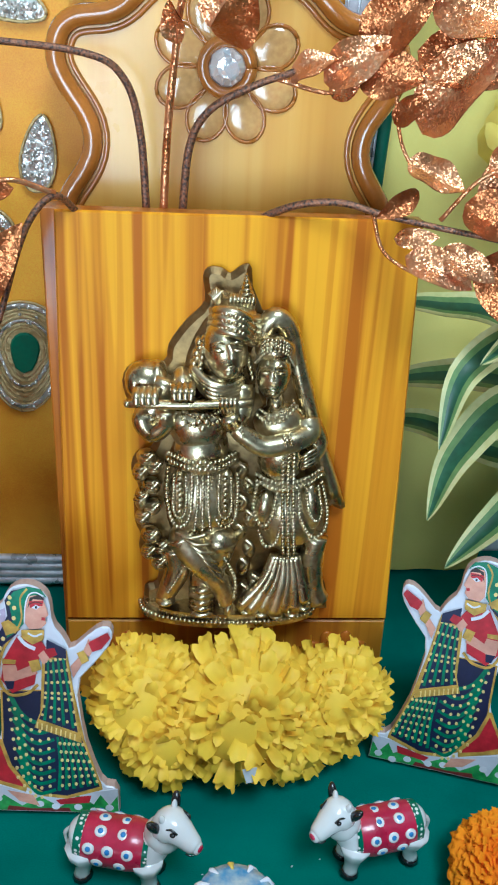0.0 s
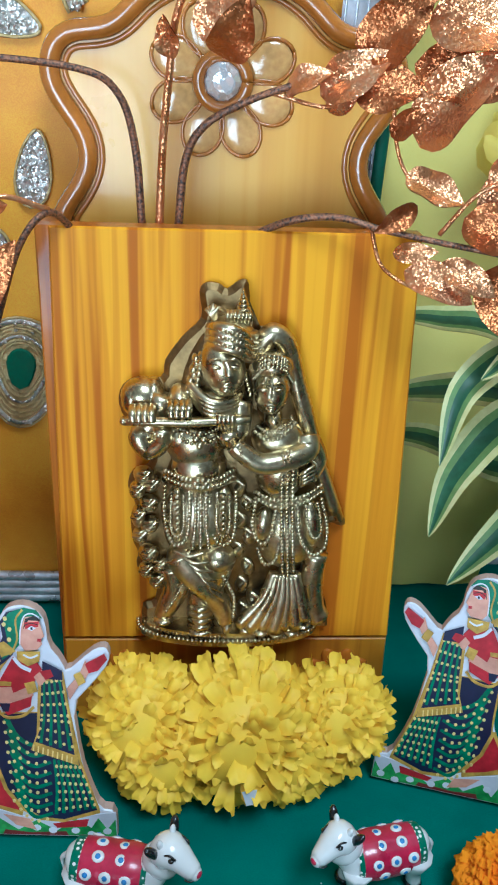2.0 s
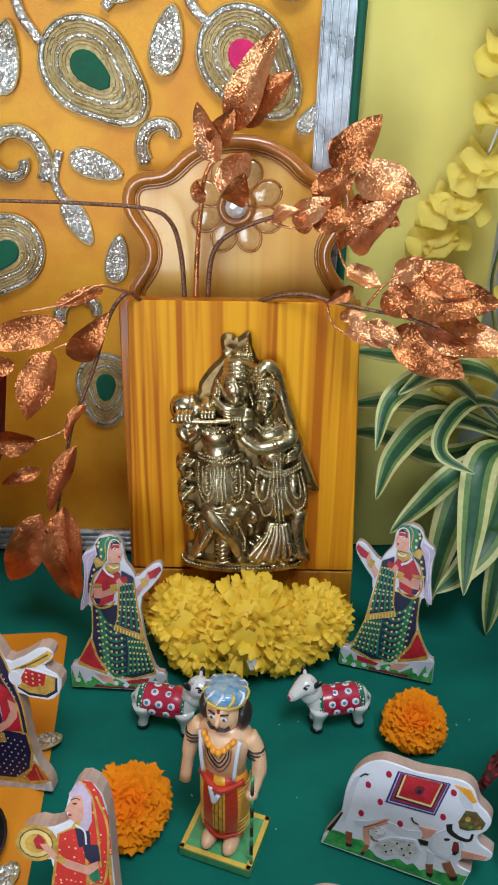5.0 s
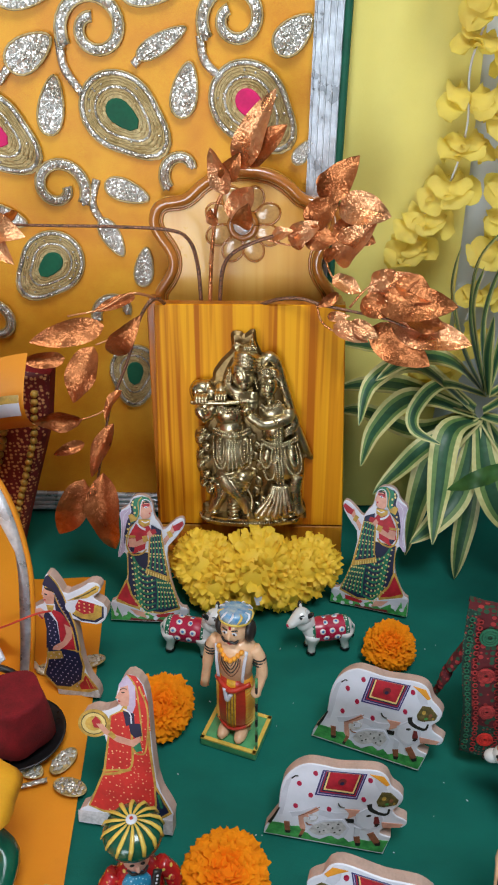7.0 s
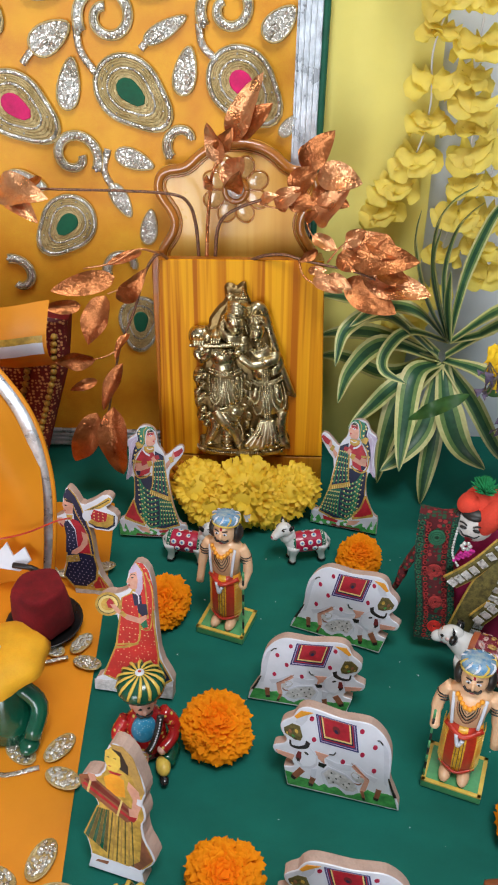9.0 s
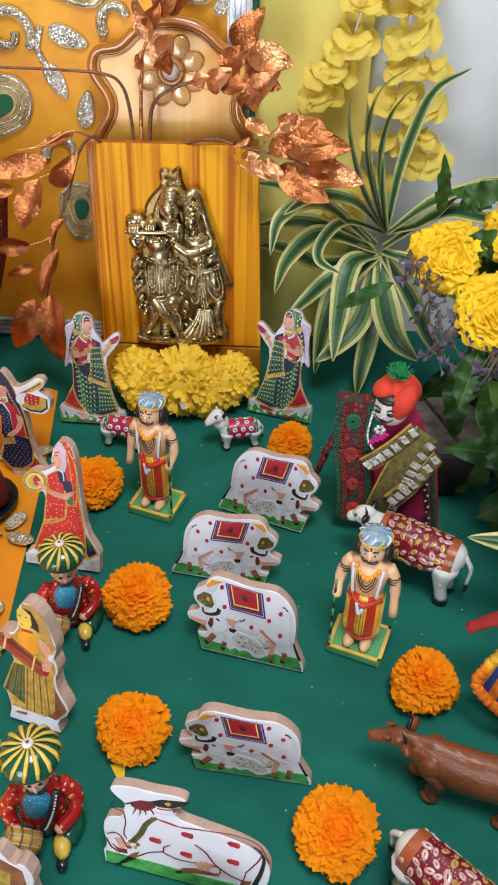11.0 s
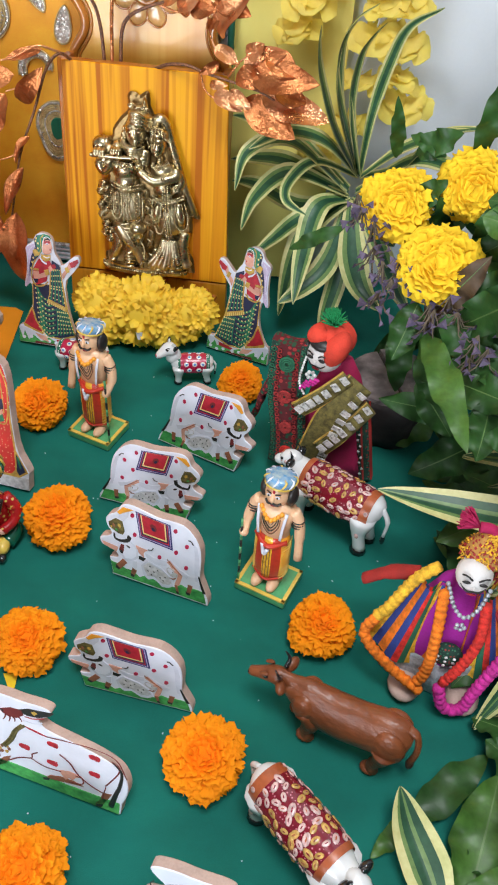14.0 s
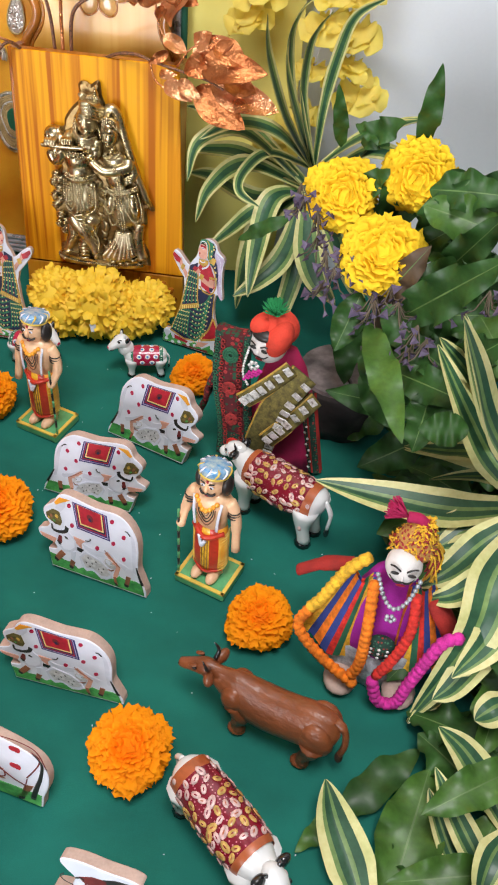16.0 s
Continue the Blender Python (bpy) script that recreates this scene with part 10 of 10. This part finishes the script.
mango(posy, (0.283, 0.27, 0.148), (0.334, 0.22, 0.166), 0.0272, LEAF, k=15)
mango(posy, (0.308, 0.25, 0.146), (0.297, 0.2, 0.135), 0.0288, LEAF, k=16)
mango(posy, (0.32, 0.26, 0.167), (0.341, 0.22, 0.224), 0.0288, LEAF, k=17)
mango(posy, (0.269, 0.31, 0.179), (0.299, 0.28, 0.153), 0.024, LEAF, k=18)
mango(posy, (0.334, 0.28, 0.199), (0.354, 0.22, 0.189), 0.032, LEAF_PALE, k=19)
mango(posy, (0.259, 0.32, 0.127), (0.286, 0.28, 0.106), 0.0208, LEAF, k=20)
mango(posy, (0.33, 0.2, 0.162), (0.297, 0.2, 0.157), 0.024, LEAF, k=21)
# leaves that spread round the yellow heads
mango(posy, (0.29, 0.36, 0.25), (0.345, 0.34, 0.261), 0.030, LEAF, k=30)
mango(posy, (0.287, 0.35, 0.242), (0.349, 0.33, 0.235), 0.032, LEAF_PALE, k=31)
mango(posy, (0.292, 0.37, 0.206), (0.316, 0.35, 0.266), 0.028, LEAF, k=32)
mango(posy, (0.279, 0.33, 0.17), (0.352, 0.31, 0.225), 0.040, LEAF, k=33)
mango(posy, (0.264, 0.34, 0.155), (0.295, 0.32, 0.227), 0.026, DRY, k=34)
mango(posy, (0.243, 0.4, 0.22), (0.26, 0.38, 0.253), 0.020, LEAF, k=35)
mango(posy, (0.267, 0.4, 0.196), (0.258, 0.38, 0.239), 0.020, LEAF, k=36)
mango(posy, (0.276, 0.32, 0.163), (0.35, 0.3, 0.188), 0.032, LEAF, k=37)
mango(posy, (0.262, 0.345, 0.140), (0.300, 0.335, 0.030), 0.024, LEAF_PALE, k=38)
mango(posy, (0.246, 0.365, 0.140), (0.252, 0.345, 0.070), 0.024, LEAF, k=52)
mango(posy, (0.305, 0.38, 0.258), (0.333, 0.36, 0.226), 0.030, LEAF, k=39)
mango(posy, (0.237, 0.42, 0.253), (0.267, 0.4, 0.282), 0.022, LEAF, k=40)
mango(posy, (0.222, 0.42, 0.248), (0.214, 0.4, 0.304), 0.012, LEAF, k=41)
mango(posy, (0.283, 0.41, 0.259), (0.284, 0.39, 0.329), 0.017, LEAF, k=42)
mango(posy, (0.3, 0.34, 0.199), (0.354, 0.32, 0.195), 0.028, LEAF, k=43)
mango(posy, (0.273, 0.37, 0.177), (0.315, 0.35, 0.229), 0.028, LEAF, k=44)
mango(posy, (0.283, 0.3, 0.146), (0.343, 0.28, 0.127), 0.030, LEAF, k=45)
mango(posy, (0.297, 0.28, 0.119), (0.35, 0.26, 0.177), 0.030, LEAF_PALE, k=46)
mango(posy, (0.261, 0.3, 0.12), (0.295, 0.28, 0.083), 0.026, LEAF, k=47)
mango(posy, (0.268, 0.46, 0.160), (0.303, 0.445, 0.232), 0.032, LEAF, k=49)
mango(posy, (0.275, 0.47, 0.195), (0.335, 0.45, 0.205), 0.030, LEAF_PALE, k=50)
mango(posy, (0.262, 0.47, 0.175), (0.215, 0.45, 0.165), 0.024, LEAF, k=51)
mango(posy, (0.308, 0.26, 0.104), (0.351, 0.24, 0.151), 0.030, LEAF, k=48)
rnd = random.Random(21)
for k in range(95):
    y = rnd.uniform(-0.14, 0.27)
    x = 0.322 + 0.012 * math.sin(25 * y) + rnd.uniform(0.0, 0.19) + (0.045 if y < 0.10 else 0.0)
    z = rnd.uniform(0.006, 0.05) + 0.25 * max(0, x - 0.33)
    a = rnd.uniform(1.4, 5.2)
    r = rnd.uniform(0.06, 0.10)
    mango(posy, (x, y, z + 0.010), (x + r * math.cos(a) * 0.8, y + r * math.sin(a), max(0.003, z + rnd.uniform(-0.02, 0.01))), rnd.uniform(0.022, 0.036), LEAF if k % 6 else LEAF_PALE, 0.10, (rnd.uniform(-0.3, 0.3), -0.35, 1), 100 + k)
# leaves lying with their tips towards the open cloth
for k in range(78):
    y = -0.16 + 0.53 * ((k * 0.618) % 1.0)
    edge_x = 0.312 - 0.016 * max(0.0, min(1.0, (0.03 - y) / 0.07)) - 0.030 * max(0.0, min(1.0, (y - 0.20) / 0.08))
    edge_x += 0.030 if y < 0.10 else 0.0
    layer = k % 3
    tip = Vector((edge_x + 0.004 + 0.030 * layer + rnd.uniform(0, 0.02), y + rnd.uniform(-0.03, 0.03), 0.004 + 0.010 * layer))
    a = rnd.uniform(-1.0, 1.0) - 0.25
    r = rnd.uniform(0.075, 0.12)
    root = tip + Vector((r * math.cos(a), r * math.sin(a), 0.012 + 0.012 * layer))
    mango(posy, tuple(root), tuple(tip), rnd.uniform(0.019, 0.032), LEAF if k % 5 else LEAF_PALE, 0.06, (rnd.uniform(-0.4, 0.4), rnd.uniform(-0.4, 0.1), 1), 400 + k)
mango(posy, (0.305, -0.048, 0.006), (0.328, 0.031, 0.02), 0.040, LEAF_PALE, 0.05, (0, 0, 1), 210)
mango(posy, (0.272, -0.004, 0.004), (0.324, 0.047, 0.012), 0.024, LEAF, 0.05, (0, 0, 1), 211)
mango(posy, (0.277, 0.003, 0.004), (0.248, -0.027, 0.004), 0.014, LEAF_PALE, 0.05, (0, 0, 1), 212)
mango(posy, (0.329, -0.034, 0.004), (0.308, -0.004, 0.01), 0.030, LEAF, 0.05, (0, 0, 1), 213)
mango(posy, (0.363, 0.015, 0.02), (0.321, 0.054, 0.02), 0.034, LEAF, 0.05, (0, 0, 1), 214)
mango(posy, (0.369, 0.044, 0.03), (0.315, 0.073, 0.012), 0.032, LEAF, 0.05, (0, 0, 1), 215)
mango(posy, (0.348, -0.043, 0.01), (0.369, 0.009, 0.02), 0.034, LEAF_PALE, 0.05, (0, 0, 1), 216)
for k in range(90):
    y, z = 0.30 + 0.22 * rnd.random(), 0.02 + 0.24 * rnd.random()
    x = 0.30 + 0.19 * rnd.random()
    a = rnd.uniform(0, 6.28)
    r = rnd.uniform(0.05, 0.09)
    if z > 0.16 and x < 0.37:
        continue
    mango(posy, (x, y, z), (x + r * math.cos(a), y - 0.02, max(0.004, z + r * math.sin(a))), rnd.uniform(0.022, 0.036), LEAF if k % 5 else LEAF_PALE, 0.10, (rnd.uniform(-0.3, 0.3), -1, 0.6), 300 + k)
part("stem", Builder().tube(smooth_line([(0.290, 0.440, 0.004), (0.280, 0.435, 0.10), (0.264, 0.410, 0.20)], 5), 0.006, TWIG), posy)
part("stem", Builder().tube(smooth_line([(0.30, 0.400, 0.004), (0.34, 0.36, 0.09), (0.36, 0.34, 0.14)], 5), 0.006, TWIG), posy)

SPRIGS = [(0.2, 0.37, 0.216), (0.213, 0.36, 0.191), (0.221, 0.35, 0.183), (0.229, 0.34, 0.174), (0.251, 0.33, 0.184), (0.262, 0.31, 0.17), (0.273, 0.32, 0.178), (0.293, 0.28, 0.173), (0.289, 0.27, 0.159), (0.3, 0.27, 0.169), (0.307, 0.3, 0.189), (0.316, 0.32, 0.199), (0.21, 0.37, 0.205), (0.195, 0.38, 0.222), (0.236, 0.35, 0.19), (0.261, 0.32, 0.171), (0.338, 0.29, 0.202), (0.222, 0.34, 0.163), (0.278, 0.3, 0.177)]
for p in SPRIGS:
    b = Builder()
    c = Vector(p)
    for k in range(9):
        d = Vector((rnd.uniform(-1, 1), rnd.uniform(-1, 0.3), rnd.uniform(-1, 1))) * 0.014
        tip = c + d
        b.tube([c + Vector((0, 0, 0.012)), c + 0.5 * d, tip], 0.0006, TWIG, seg=4)
        u = Vector((rnd.uniform(-1, 1), rnd.uniform(-1, 1), rnd.uniform(-1, 1))).normalized()
        v = u.orthogonal().normalized()
        q = rnd.uniform(0.003, 0.0058)
        apex = tip + 0.5 * q * u.cross(v)
        b.add([tip + q * u, tip + q * (-0.5 * u + 0.8 * v), tip + q * (-0.5 * u - 0.8 * v), apex], [(0, 1, 2), (0, 1, 3), (1, 2, 3), (2, 0, 3)], VIOLET, smooth=False)
    part("violet_sprig", b, posy, "sprig of small violet triangular flowers")


def head(x, y, z, r, seed, to):
    m = look((x, y, z), to)
    m = m @ pose(0, 0, 0, 180, 0, 0)
    thing("marigold_flower", marigold(0.93 * r, MARIGOLD_Y, MARIGOLD_Y, 230, seed, flat=0.84, wide=0.20, fold=0.85, frill=0.065), "fresh yellow marigold head set among the leaves", "flower", m @ Matrix.Translation((0, 0, -r * 0.5)), "yellow marigolds in the posy")


head(0.228, 0.392, 0.222, 0.0305, 51, (0.21, 0.0, 0.42))
head(0.283, 0.396, 0.242, 0.0300, 52, (0.27, 0.0, 0.36))
head(0.263, 0.345, 0.200, 0.0325, 53, (0.22, 0.0, 0.46))

# ---- dark log ----
b = Builder()
b.lathe([(0.034, 0.0), (0.0355, 0.012), (0.0345, 0.035), (0.0355, 0.058), (0.0345, 0.064)], BARK, seg=40, wob=lambda a, z: 1 + 0.03 * math.sin(7 * a) + 0.02 * math.sin(13 * a + 60 * z))
log = thing("log_slice", None, "dark weathered log slice with a split top", "log", pose(0.252, 0.386, 0, 0, 0, 20) @ Matrix.Diagonal((1.20, 1.20, 0.80, 1)))
part("bark", b, log, "rough dark bark")
b = Builder()
for s in (-1, 1):
    pts = [(s * 0.0012, -0.033), *[(s * (0.0012 + 0.0335 * math.cos(t)), 0.033 * math.sin(t)) for t in [-1.45 + 2.9 * i / 14 for i in range(15)]], (s * 0.0012, 0.033)]
    n = len(pts)
    vs = [(x, y, 0.0642) for x, y in pts] + [(x * 0.97, y * 0.97, 0.0695 + 0.0015 * s) for x, y in pts]
    b.add(vs, [(i, (i + 1) % n, n + (i + 1) % n, n + i) for i in range(n)] + [tuple(range(n, 2 * n))], LOG_TOP, smooth=False)
part("cut_top", b, log, "grey cut wood with a crack")

# ---- strings of yellow silk blossoms on the wall ----
def blossom(c, r, k):
    """A threaded silk blossom: two whorls of frilled petals that spread and droop round the cord."""
    rnd = random.Random(k)
    b = Builder()
    c = Vector(c)
    tilt = Matrix.Rotation(rnd.uniform(-0.15, 0.45), 3, "X") @ Matrix.Rotation(rnd.uniform(-0.35, 0.35), 3, "Y")
    for whorl, (n, far, sag) in enumerate(((5, 1.0, -0.38), (4, 0.75, -0.05))):
        for i in range(n):
            a = 2 * math.pi * i / n + rnd.uniform(-0.25, 0.25) + 0.6 * whorl
            d = tilt @ Vector((math.cos(a), 0.62 * math.sin(a) - 0.12, sag + rnd.uniform(-0.15, 0.15)))
            q = leaf_builder(c + Vector((0, 0, 0.004 * whorl)), c + d * r * far, r * 1.05, [SILK_Y] * 6, 0.10, 0.12, 0.30, 9, tuple(tilt @ Vector((0, -0.5, 1))), 0.68, seed=k * 5 + i)
            b.add(q.v, q.f, SILK_Y)
    b.ellipsoid(c, (0.0016, 0.0016, 0.004), SILK_Y)
    return b


def blossom_string(pts, n, seed):
    ob = thing("blossom_string", None, "hanging string of pale yellow silk blossoms on the wall", "garland", group="blossom strings")
    line = smooth_line(pts, 8)
    part("cord", Builder().tube(line, 0.0009, PRINT_WHITE, seg=6), ob)
    for k in range(n):
        p = line[int((k + 0.5) / n * (len(line) - 1))]
        part("blossom", blossom(p + Vector((0, -0.008, 0)), 0.025 + 0.004 * math.sin(3 * k + seed), seed * 40 + k), ob)


blossom_string([(0.143, 0.586, 0.537), (0.153, 0.586, 0.501), (0.167, 0.586, 0.471), (0.158, 0.586, 0.427), (0.161, 0.586, 0.383), (0.152, 0.586, 0.339), (0.129, 0.586, 0.305), (0.119, 0.586, 0.275)], 9, 1)
blossom_string([(0.178, 0.586, 0.516), (0.197, 0.586, 0.463), (0.194, 0.586, 0.411), (0.201, 0.586, 0.376), (0.202, 0.586, 0.339), (0.197, 0.586, 0.291), (0.181, 0.586, 0.222)], 10, 2)
blossom_string([(0.186, 0.586, 0.214), (0.159, 0.586, 0.183), (0.156, 0.586, 0.158)], 3, 3)
blossom_string([(0.226, 0.586, 0.335), (0.221, 0.586, 0.290), (0.226, 0.586, 0.252), (0.240, 0.586, 0.222)], 4, 4)
